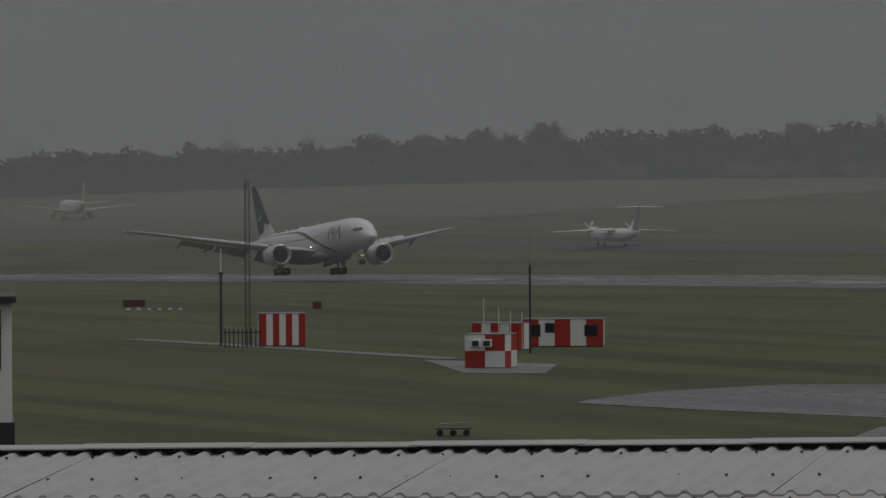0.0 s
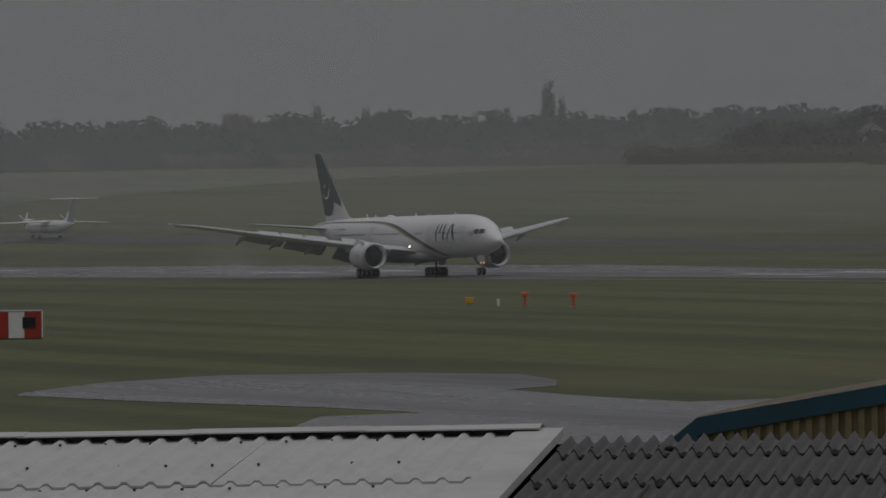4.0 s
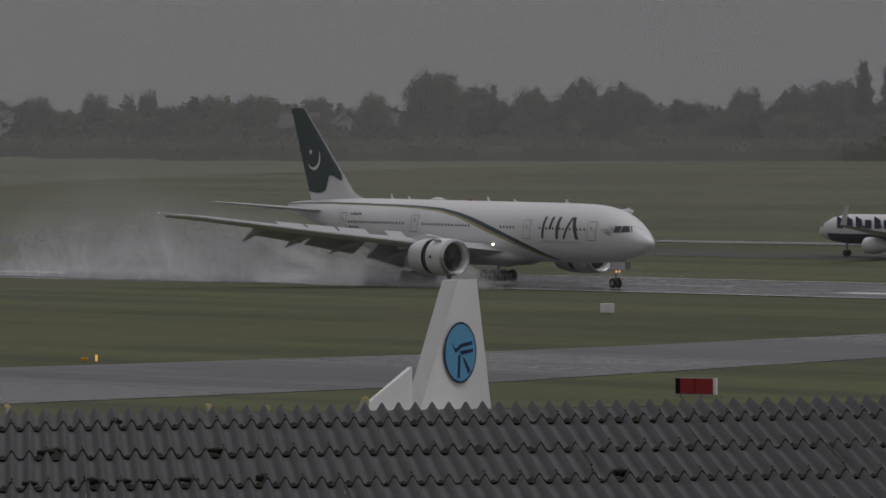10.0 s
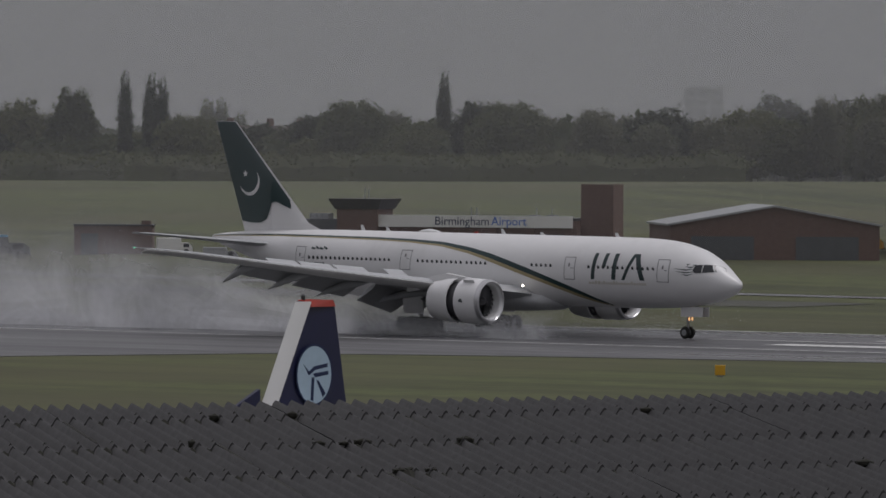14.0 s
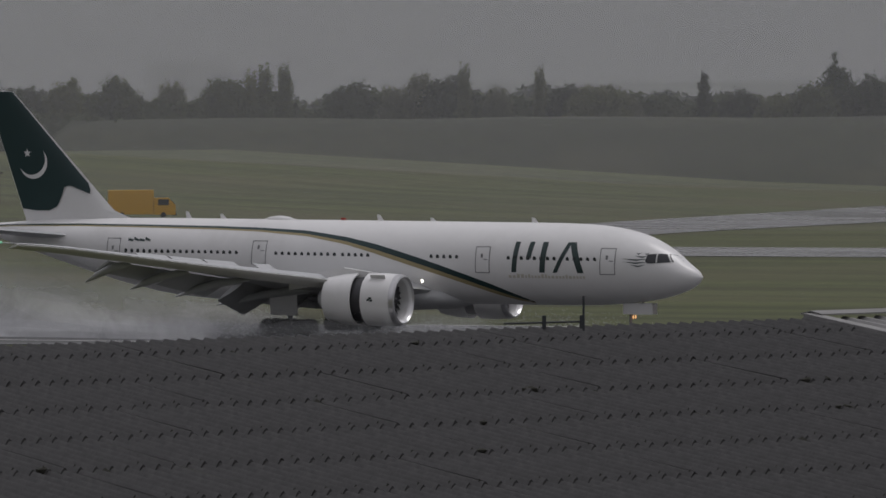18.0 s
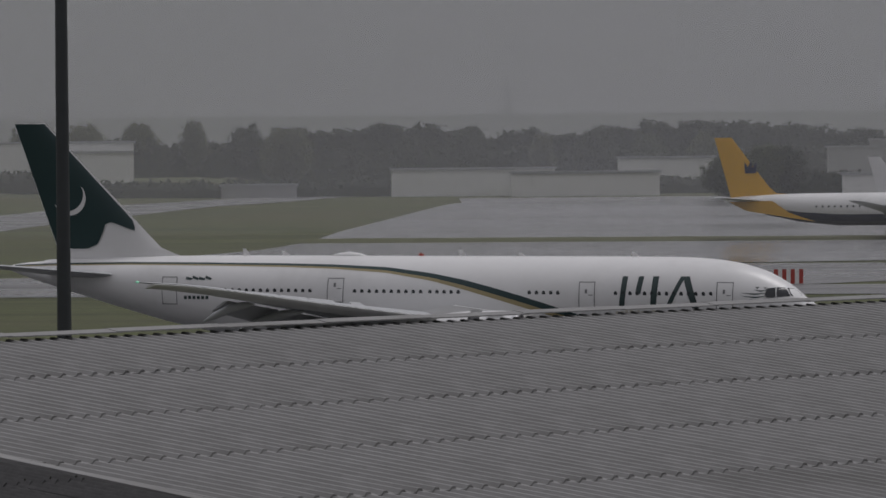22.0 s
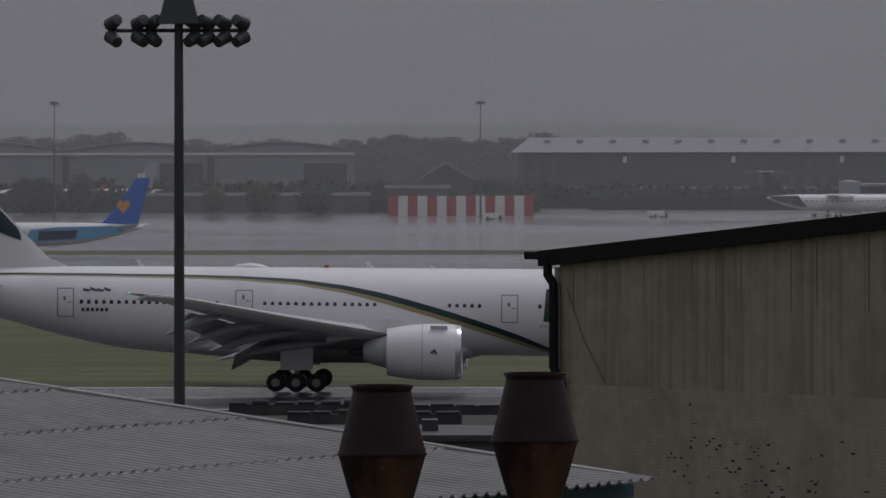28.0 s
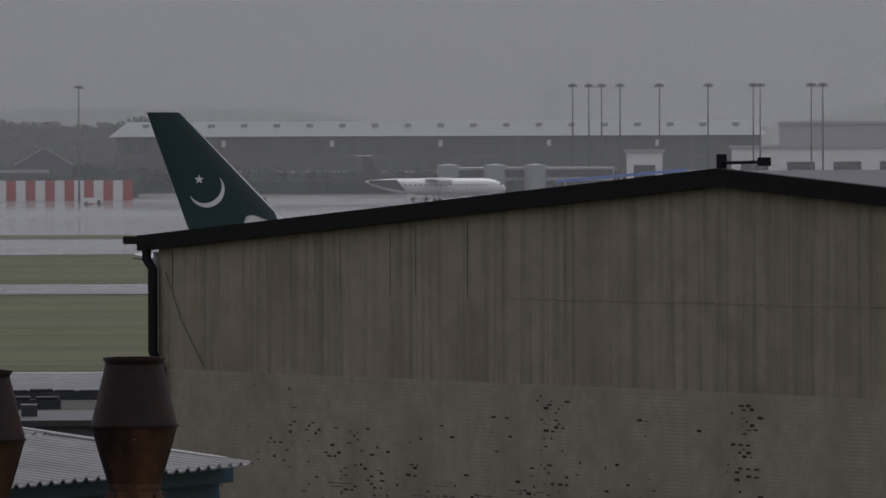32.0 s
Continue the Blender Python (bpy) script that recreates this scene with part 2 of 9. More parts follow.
# degrees added at a bearing so placed things line up in the camera's view
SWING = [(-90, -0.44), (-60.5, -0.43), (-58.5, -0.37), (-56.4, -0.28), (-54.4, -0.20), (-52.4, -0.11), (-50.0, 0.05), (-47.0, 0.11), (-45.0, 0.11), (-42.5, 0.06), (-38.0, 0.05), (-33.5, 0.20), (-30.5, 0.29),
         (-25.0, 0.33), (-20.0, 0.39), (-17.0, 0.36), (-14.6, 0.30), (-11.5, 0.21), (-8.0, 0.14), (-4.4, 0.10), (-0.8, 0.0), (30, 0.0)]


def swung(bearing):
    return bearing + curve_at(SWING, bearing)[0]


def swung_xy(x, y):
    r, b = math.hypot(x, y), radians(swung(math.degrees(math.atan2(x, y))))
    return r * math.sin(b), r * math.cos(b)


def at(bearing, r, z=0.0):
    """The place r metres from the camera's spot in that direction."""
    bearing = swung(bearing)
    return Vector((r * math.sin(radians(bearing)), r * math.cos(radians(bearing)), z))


def mesh(bm, material, name="part", smooth=None):
    me = bpy.data.meshes.new(name)
    bm.normal_update()
    bm.to_mesh(me)
    bm.free()
    me.materials.append(material)
    if smooth is not None:
        me.shade_smooth() if smooth >= 180 else None
        if smooth < 180:
            me.shade_smooth()
            me.set_sharp_from_angle(angle=radians(smooth))
    return me


def part(name, bm, material, parent=None, label="", smooth=None, m=None):
    ob = new(name, bm if isinstance(bm, bpy.types.Mesh) else mesh(bm, material, name, smooth))
    if parent:
        ob.parent = parent
    if m is not None:
        ob.matrix_basis = m
    return tagged(ob, label)


def thing(name, label, category, m=None, group="", kind=""):
    ob = new(name)
    ob.empty_display_size = 0.3
    if m is not None:
        ob.matrix_basis = m
    return tagged(ob, label, category, group, kind)


def box(bm, x0, x1, y0, y1, z0, z1, m=None):
    vs = [bm.verts.new((x, y, z)) for z in (z0, z1) for x, y in ((x0, y0), (x1, y0), (x1, y1), (x0, y1))]
    for f in ((3, 2, 1, 0), (4, 5, 6, 7), (0, 1, 5, 4), (1, 2, 6, 5), (2, 3, 7, 6), (3, 0, 4, 7)):
        bm.faces.new([vs[k] for k in f])
    if m is not None:
        bmesh.ops.transform(bm, matrix=m, verts=vs)
    return vs


def boxm(*a, bevel=0.0):
    bm = bmesh.new()
    box(bm, *a)
    if bevel:
        bmesh.ops.bevel(bm, geom=bm.edges[:], offset=bevel, segments=1, affect="EDGES")
    return bm


def loft(rings, cap=True, bm=None, closed=True):
    bm = bm or bmesh.new()
    vv = [[bm.verts.new(p) for p in r] for r in rings]
    for a, b in zip(vv, vv[1:]):
        n = len(a)
        for k in range(n if closed else n - 1):
            bm.faces.new((a[k], a[(k + 1) % n], b[(k + 1) % n], b[k]))
    if cap and closed:
        bm.faces.new(vv[0][::-1])
        bm.faces.new(vv[-1])
    return bm


def fixed(bm):
    bmesh.ops.recalc_face_normals(bm, faces=bm.faces[:])
    return bm


def tube(points, radii, sides=10, bm=None):
    """A round bar through points; radii one number or one each."""
    pts = [Vector(p) for p in points]
    rr = radii if isinstance(radii, (list, tuple)) else [radii] * len(pts)
    rings = []
    for k, p in enumerate(pts):
        d = (pts[min(k + 1, len(pts) - 1)] - pts[max(k - 1, 0)]).normalized()
        a = d.orthogonal().normalized()
        b = d.cross(a)
        rings.append([p + rr[k] * (a * math.cos(2 * math.pi * j / sides) + b * math.sin(2 * math.pi * j / sides)) for j in range(sides)])
    return fixed(loft(rings, bm=None)) if bm is None else loft(rings, bm=bm)


def spun(profile, sides=24, axis="z", cap=True):
    """A turned body: (along, radius) pairs."""
    rings = []
    for h, r in profile:
        ring = []
        for k in range(sides):
            c, s = r * math.cos(2 * math.pi * k / sides), r * math.sin(2 * math.pi * k / sides)
            ring.append({"z": (c, s, h), "x": (h, c, s), "y": (c, h, s)}[axis])
        rings.append(ring)
    return fixed(loft(rings, cap))


def prism(outline, depth, bm=None):
    """An outline in x, z given depth along y."""
    bm = bm or bmesh.new()
    a = [bm.verts.new((x, -depth / 2, z)) for x, z in outline]
    b = [bm.verts.new((x, depth / 2, z)) for x, z in outline]
    n = len(a)
    bm.faces.new(a)
    bm.faces.new(b[::-1])
    for k in range(n):
        bm.faces.new((a[k], b[k], b[(k + 1) % n], a[(k + 1) % n]))
    return bm


def smoothstep(a, b, x):
    k = min(1.0, max(0.0, (x - a) / (b - a)))
    return k * k * (3 - 2 * k)


# ---- the ground: one sheet to the horizon ----
TREE_LINE = [(-5000, 15.0), (-1850, 14.0), (-1420, 14.0), (-1090, 11.0), (-735, 11.7), (-600, 12.5), (-500, 6.0), (-400, 2.2), (5000, 2.2)]
APRON_RISE = [(560, 0.0), (1110, 2.0), (1450, 6.6), (2000, 8.5), (9000, 9.0)]


def ground_z(x, y):
    """Level round the runway's middle, dipping along it to the far end, rising behind it."""
    z = -4.3 * ((-700 - x) / 490) ** 1.2 * (1 - smoothstep(500, 600, y)) * smoothstep(250, 330, y) if x < -700 else 0.0
    z = max(z, -14.0)
    if y > 560:
        hill = curve_at(TREE_LINE, x)[0] * smoothstep(540, 840, y)
        flat = curve_at(APRON_RISE, y)[0]
        z += max(hill, flat)
    return z


def sheet(name, xs, ys, material, lift=0.0, kind="structure", label="", category=""):
    verts = [(x, y, ground_z(x, y) + lift) for y in ys for x in xs]
    n = len(xs)
    faces = [(j * n + i, j * n + i + 1, (j + 1) * n + i + 1, (j + 1) * n + i) for j in range(len(ys) - 1) for i in range(n - 1)]
    me = bpy.data.meshes.new(name)
    me.from_pydata(verts, [], faces)
    me.materials.append(material)
    me.shade_smooth()
    return tagged(new(name, me), label, category, kind=kind)


def grass_material():
    m = mat("mown_grass", (0.062, 0.072, 0.021), 0.9, grain=0.35, scale=0.35)
    t = m.node_tree
    b = t.nodes["Principled BSDF"]
    base = b.inputs["Base Color"].links[0].from_socket
    coord = t.nodes.new("ShaderNodeTexCoord")
    # mower's swaths run along the runway
    mp = t.nodes.new("ShaderNodeMapping")
    mp.inputs["Rotation"].default_value = (0, 0, radians(-4))
    mp.inputs["Scale"].default_value = (0.0045, 0.085, 0.0)
    t.links.new(coord.outputs["Object"], mp.inputs[0])
    swath = nd(t, "ShaderNodeTexNoise", Scale=1.0, Detail=2.0)
    t.links.new(mp.outputs[0], swath.inputs["Vector"])
    patch = nd(t, "ShaderNodeTexNoise", Scale=0.02, Detail=5.0)
    t.links.new(coord.outputs["Object"], patch.inputs["Vector"])
    ramp = t.nodes.new("ShaderNodeValToRGB")
    ramp.color_ramp.elements[0].position, ramp.color_ramp.elements[1].position = 0.40, 0.60
    ramp.color_ramp.elements[0].color, ramp.color_ramp.elements[1].color = (0.66, 0.66, 0.66, 1), (1.12, 1.12, 1.12, 1)
    t.links.new(swath.outputs[0], ramp.inputs[0])
    mul = t.nodes.new("ShaderNodeMix")
    mul.data_type, mul.blend_type = "RGBA", "MULTIPLY"
    mul.inputs[0].default_value = 1.0
    t.links.new(base, mul.inputs[6])
    t.links.new(ramp.outputs[0], mul.inputs[7])
    mix = t.nodes.new("ShaderNodeMix")
    mix.data_type = "RGBA"
    mix.inputs[7].default_value = (0.075, 0.072, 0.030, 1)
    r2 = t.nodes.new("ShaderNodeValToRGB")
    r2.color_ramp.elements[0].position, r2.color_ramp.elements[1].position = 0.45, 0.75
    t.links.new(patch.outputs[0], r2.inputs[0])
    t.links.new(r2.outputs[0], mix.inputs[0])
    t.links.new(mul.outputs[2], mix.inputs[6])
    t.links.new(mix.outputs[2], b.inputs["Base Color"])
    return m


def wet_material(name, base, dry, rough_wet=0.10, rough_dry=0.42, scale=0.03, stretch=(0.15, 1, 1)):
    """Wet asphalt or concrete: patches of standing water among rougher ones."""
    m = mat(name, base, 0.4, grain=0.22, scale=0.8, wear=dry, wear_at=0.58, wscale=0.05, stretch=stretch)
    t = m.node_tree
    b = t.nodes["Principled BSDF"]
    coord, mp = t.nodes.new("ShaderNodeTexCoord"), t.nodes.new("ShaderNodeMapping")
    mp.inputs["Scale"].default_value = stretch
    t.links.new(coord.outputs["Object"], mp.inputs[0])
    n = nd(t, "ShaderNodeTexNoise", Scale=scale, Detail=6.0, Roughness=0.62)
    t.links.new(mp.outputs[0], n.inputs["Vector"])
    r = nd(t, "ShaderNodeMapRange")
    r.inputs["From Min"].default_value, r.inputs["From Max"].default_value = 0.42, 0.60
    r.inputs["To Min"].default_value, r.inputs["To Max"].default_value = rough_wet, rough_dry
    t.links.new(n.outputs[0], r.inputs[0])
    t.links.new(r.outputs[0], b.inputs["Roughness"])
    return m


GRASS = grass_material()
TARMAC = wet_material("wet_asphalt", (0.055, 0.056, 0.060), (0.085, 0.085, 0.088), 0.16, 0.5)
TAXI_TARMAC = wet_material("wet_taxiway_asphalt", (0.070, 0.070, 0.073), (0.105, 0.105, 0.107), 0.20, 0.55)
WORN_TARMAC = mat("worn_grassy_asphalt", (0.045, 0.046, 0.040), 0.8, grain=0.3, scale=0.5, wear=(0.06, 0.062, 0.045), wear_at=0.55, wscale=0.05)
CONCRETE = wet_material("wet_concrete", (0.12, 0.12, 0.122), (0.17, 0.17, 0.17), 0.14, 0.5)
APRON_MAT = wet_material("wet_apron_concrete", (0.20, 0.20, 0.204), (0.175, 0.175, 0.178), 0.13, 0.24, 0.012, (0.8, 1, 1))
LINE_WHITE = mat("runway_marking_white", (0.62, 0.62, 0.60), 0.5, grain=0.2, scale=1.5)


def band(name, rows, material, lift, label, category, cells=6, swing=False):
    """A paved strip laid on the ground; rows of y, left x, right x."""
    verts, faces = [], []
    dense = [(y, *curve_at(rows, y)) for y in steps(*[(a[0], b[0], 30) for a, b in zip(rows, rows[1:])])]
    for y, a, b in dense:
        verts += [(a + (b - a) * k / cells, y, ground_z(a + (b - a) * k / cells, y) + lift) for k in range(cells + 1)]
    if swing:
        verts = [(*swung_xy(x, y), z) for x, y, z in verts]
    n = cells + 1
    for j in range(len(dense) - 1):
        faces += [(j * n + k, j * n + k + 1, (j + 1) * n + k + 1, (j + 1) * n + k) for k in range(cells)]
    me = bpy.data.meshes.new(name)
    me.from_pydata(verts, [], faces)
    me.materials.append(material)
    return tagged(new(name, me), label, category, kind="structure")


def steps(*spans):
    out = []
    for a, b, s in spans:
        n = max(1, round((b - a) / s))
        out += [a + (b - a) * k / n for k in range(n)]
    return out + [spans[-1][1]]


sheet("ground", steps((-4700, -2000, 150), (-2000, 700, 25), (700, 3500, 150)), steps((-700, 100, 100), (100, 540, 40), (540, 860, 12), (860, 2000, 60), (2000, 4600, 200)),
      GRASS, label="mown airfield grass in wet dull light", category="grass")
sheet("runway", steps((-2200, 900, 25)), [440, 452, 464, 476, 488], TARMAC, 0.06, label="wet grey asphalt runway", category="runway")


def marking(name, x0, x1, y0, y1, lift=0.085, material=None, parent=None):
    xs = steps((x0, x1, 25))
    ob = sheet(name, xs, [y0, y1], material or LINE_WHITE, lift, kind="")
    ob.parent = parent
    return ob


runway = bpy.data.objects["runway"]
for y in (441.0, 486.2):
    marking("edge_line", -2200, 900, y, y + 0.9, parent=runway)
for k in range(-36, 16):
    marking("centre_line_dash", k * 50.0, k * 50.0 + 30, 463.2, 464.1, parent=runway)
for k in range(8):
    for y in (452.2, 468.5):
        marking("touchdown_bar", -1435 + k * 157, -1411 + k * 157, y, y + 4.0, parent=runway)


def patch(name, outline, material, lift, label, category, parent=None, kind="structure", swing=True):
    """A paved area with the outline given, laid on the ground."""
    bm = bmesh.new()
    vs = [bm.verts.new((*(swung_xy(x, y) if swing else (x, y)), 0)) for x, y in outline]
    f = bm.faces.new(vs)
    bm.normal_update()
    bmesh.ops.triangulate(bm, faces=[f])
    bm.normal_update()
    for f in bm.faces:
        if f.normal.z < 0:
            f.normal_flip()
    for v in bm.verts:
        v.co.z = ground_z(v.co.x, v.co.y) + lift
    # the slab's edge goes down into the ground
    rim = bmesh.ops.extrude_edge_only(bm, edges=[e for e in bm.edges if e.is_boundary])
    bmesh.ops.translate(bm, verts=[v for v in rim["geom"] if isinstance(v, bmesh.types.BMVert)], vec=(0, 0, -0.3))
    ob = new(name, mesh(bm, material, name))
    ob.parent = parent
    return tagged(ob, label, category, kind=kind)


patch("taxiway", [(-436, 440), (-419, 415), (-405, 395), (-391, 366), (-380, 330), (-373, 300), (-369, 250), (-372, 215), (-366, 180), (-350, 170), (-316, 140), (-318, 220),
                  (-326, 266), (-337, 295), (-347, 322), (-353, 352), (-357, 380), (-348, 403), (-330, 412), (-300, 421), (-250, 431), (-195, 440)],
      TAXI_TARMAC, 0.05, "wet grey concrete taxiway joining the runway", "taxiway")
patch("holding_pad", [(-371, 209), (-384, 209), (-400, 211), (-404, 217), (-415, 223), (-428, 227), (-438, 222), (-443, 210), (-434, 196), (-420, 184), (-415, 181), (-398, 183), (-380, 187), (-367, 188)],
      TAXI_TARMAC, 0.045, "wet concrete turning pad with a rounded end", "taxiway")

band("far_taxiway", [(690, -374, -340), (750, -378, -350), (860, -399, -362), (915, -406, -368), (1045, -421, -380), (1250, -446, -415), (1515, -476, -442), (1702, -497, -470)], CONCRETE, 0.09, "wet concrete taxiway across the grass", "taxiway", swing=True)
band("parallel_taxiway", [(706, -372, 260), (742, -372, 260)], CONCRETE, 0.07, "wet concrete taxiway beside the runway", "taxiway", 30)
band("link_taxiway", [(742, -300, -150), (800, -250, -120), (862, -215, -165)], CONCRETE, 0.08, "wet concrete link to the apron", "taxiway", swing=True)
# strips added so the runway looks wide enough from the camera
band("runway_shoulder", [(488.2, -2300, -800), (500, -2300, -880), (526, -2300, -1010)], TARMAC, 0.03, "wet asphalt strip widening the runway to fit the view", "runway", 60)
band("runway_shoulder", [(414, -2300, -820), (424, -2300, -690), (439.8, -2300, -560)], TARMAC, 0.03, "wet asphalt strip widening the runway to fit the view", "runway", 60)
band("service_road", [(601, -760, -380), (606, -760, -380)], CONCRETE, 0.08, "narrow pale service road across the grass", "road", 20)
band("exit_taxiway", [(568, -2300, -420), (586, -2300, -420)], WORN_TARMAC, 0.05, "narrow wet taxiway behind the runway", "taxiway", 80)
band("apron", [(862, -214, -196), (880, -232, -170), (905, -258, -100), (925, -280, -40), (960, -292, 60), (1027, -300, 200), (1200, -335, 420), (1500, -388, 480), (1620, -420, 480)], APRON_MAT, 0.07,
     "wet reflecting concrete apron", "apron", 24, swing=True)

# ---- the long shed below the camera: roof sheets ----
RIDGE_TURN, RIDGE_OFF, RIDGE_DROP, PITCH, RIDGE_RISE = 35.5, 57.0, 2.35, 5.6, 0.68
ALONG = Vector((math.sin(radians(RIDGE_TURN)), math.cos(radians(RIDGE_TURN)), 0))
ACROSS = Vector((-ALONG.y, ALONG.x, 0))
RIDGE_Z = EYE_HEIGHT - RIDGE_DROP
HALF = 16.1
SHED = Matrix((( ALONG.x, -ACROSS.x, 0, ACROSS.x * RIDGE_OFF), (ALONG.y, -ACROSS.y, 0, ACROSS.y * RIDGE_OFF), (0, 0, 1, RIDGE_Z), (0, 0, 0, 1))) @ pose(0, 0, 0, 0, -RIDGE_RISE, 0)
# in the shed's frame: x along the ridge, y down the slope towards the camera, z up, the ridge at 0


def sheet_mesh(name, width, length, waves, profile, material, thick=0.012, lip=0.025):
    """One corrugated sheet lying along +y, its lower end standing proud on the sheet below."""
    n = waves * len(profile)
    xs = [width * k / n for k in range(n + 1)]
    hs = [profile[k % len(profile)] for k in range(n + 1)]
    ends = ((0.0, 0.004), (length, lip))
    verts = [(x, y, h + dz) for y, dz in ends for x, h in zip(xs, hs)]
    verts += [(x, length, h + lip - thick - 0.008) for x, h in zip(xs, hs)]
    m = n + 1
    faces = [(r * m + k, (r + 1) * m + k, (r + 1) * m + k + 1, r * m + k + 1) for r in (0, 1) for k in range(n)]
    me = bpy.data.meshes.new(name)
    me.from_pydata(verts, [], faces)
    me.materials.append(material)
    if len(set(profile)) > 3:
        me.shade_smooth()
        me.set_sharp_from_angle(angle=radians(50))
    return me


def wave_profile(n, amp):
    return [amp * (math.cos(2 * math.pi * k / n) + 0.22 * math.cos(4 * math.pi * k / n) - 0.2) for k in range(n)]


def roof_section(parent, x0, x1, width, waves, profile, length, rows, material, near_rows, side=1, wobble=0.004, start=0.06, lift=0.0):
    me = sheet_mesh("roof_sheet", width, length + 0.12, waves, profile, material)
    slope = radians(PITCH)
    rng = random.Random(int(x0 * 10) + side)
    rest = []
    count = 0
    n = round((x1 - x0) / width)
    for r in range(rows):
        for k in range(n):
            m = pose(x0 + k * width, 0, 0) @ pose(0, 0, 0, -PITCH) @ pose(0, start + r * length + rng.uniform(-0.012, 0.012), lift + rng.uniform(0, wobble), rng.uniform(-0.12, 0.12), 0, rng.uniform(-0.12, 0.12))
            if side < 0:
                m = pose(x0, 0, 0, 0, 0, 180) @ pose(-(x0 + (k + 1) * width) , 0, 0) @ pose(0, 0, 0, -PITCH) @ pose(0, 0.06 + r * length, 0)
            if r < near_rows and side > 0:
                ob = new("roof_sheet", me)
                ob.parent, ob.matrix_basis = parent, m
                count += 1
            else:
                rest.append(m)
    if rest:
        vs, fs = [], []
        base = [v.co.copy() for v in me.vertices]
        polys = [tuple(p.vertices) for p in me.polygons]
        for m in rest:
            o = len(vs)
            vs += [m @ v for v in base]
            fs += [tuple(i + o for i in p) for p in polys]
        j = bpy.data.meshes.new("roof_sheets")
        j.from_pydata(vs, [], fs)
        j.materials.append(material)
        tagged(part("roof_sheets", j, material, parent), kind="stuff")


shed = thing("shed_roof", "long corrugated shed roof with light steel and dark fibre-cement sheets", "roof", SHED)
SPLIT_A, SPLIT_B, GABLE, LEFT_END = -7.56, 36.02, 57.82, -45.89


# ---- the landing airliner ----
# x forward from the nose tip, y to port, z up from the wheels
FUSE = [(0.0, 4.86, 4.76, 0.05), (-0.25, 5.22, 4.36, 0.48), (-0.8, 5.62, 3.98, 0.92), (-1.25, 5.94, 3.78, 1.20), (-1.75, 6.40, 3.57, 1.47), (-2.4, 6.88, 3.36, 1.74), (-3.3, 7.40, 3.14, 2.06), (-4.2, 7.83, 2.97, 2.32), (-6.0, 8.34, 2.74, 2.68),
        (-8.0, 8.62, 2.60, 2.93), (-10.0, 8.72, 2.54, 3.06), (-13.0, 8.75, 2.52, 3.10), (-41.0, 8.75, 2.52, 3.10), (-45.0, 8.74, 2.90, 3.02), (-49.0, 8.70, 3.75, 2.74), (-53.0, 8.60, 4.85, 2.22),
        (-57.0, 8.42, 6.05, 1.48), (-60.0, 8.20, 6.98, 0.80), (-61.4, 8.02, 7.45, 0.36), (-61.6, 7.9, 7.6, 0.12)]


def fuse_ring(x, n=40):
    top, bottom, w = curve_at(FUSE, x)
    c, h = (top + bottom) / 2, (top - bottom) / 2
    return [Vector((x, w * math.cos(2 * math.pi * k / n), c + h * math.sin(2 * math.pi * k / n))) for k in range(n)]


def fuse_y(x, z, out=0.012):
    top, bottom, w = curve_at(FUSE, x)
    c, h = (top + bottom) / 2, (top - bottom) / 2
    k = max(-1.0, min(1.0, (z - c) / h))
    return (w + out) * math.sqrt(max(0.0, 1 - k * k))


def fine_stations(lo, hi, s):
    n = round(abs(hi - lo) / s)
    return [lo + (hi - lo) * k / n for k in range(n + 1)]


def smooth_fuse():
    """Round the straight rows of the table off into fair curves."""
    xs = [r[0] for r in FUSE]
    out = []
    for x in fine_stations(0, -14, 0.35) + fine_stations(-14.5, -61.4, 0.9):
        w, acc = 0.0, [0.0, 0.0, 0.0]
        reach = min(1.5, 0.10 + abs(x) * 0.14, 0.05 + abs(x + 61.6) * 0.3)
        for d in (-1, -0.5, 0, 0.5, 1):
            k = 1.2 - abs(d)
            v = curve_at(FUSE, max(-61.6, min(0, x + d * reach)))
            acc = [a + k * b for a, b in zip(acc, v)]
            w += k
        out.append((x, *[a / w for a in acc]))
    out[0] = FUSE[0]
    return out + [FUSE[-1]]


FUSE = smooth_fuse()

airliner = thing("airliner", "white twin-engined airliner with dark green tail on the wet runway", "aircraft")
part("fuselage", fixed(loft([fuse_ring(r[0]) for r in FUSE])), WHITE, airliner, "white fuselage", smooth=60)


def skin_strip(rows, out=0.014):
    """A painted band on both flanks: rows of x, lower z, upper z."""
    bm = bmesh.new()
    for side in (-1, 1):
        ring = []
        for x, lo, hi in rows:
            cells = []
            for k in range(4):
                z = lo + (hi - lo) * k / 3
                cells.append(bm.verts.new((x, side * fuse_y(x, z, out), z)))
            ring.append(cells)
        for a, b in zip(ring, ring[1:]):
            for k in range(3):
                bm.faces.new((a[k], b[k], b[k + 1], a[k + 1]))
    return fixed(bm)


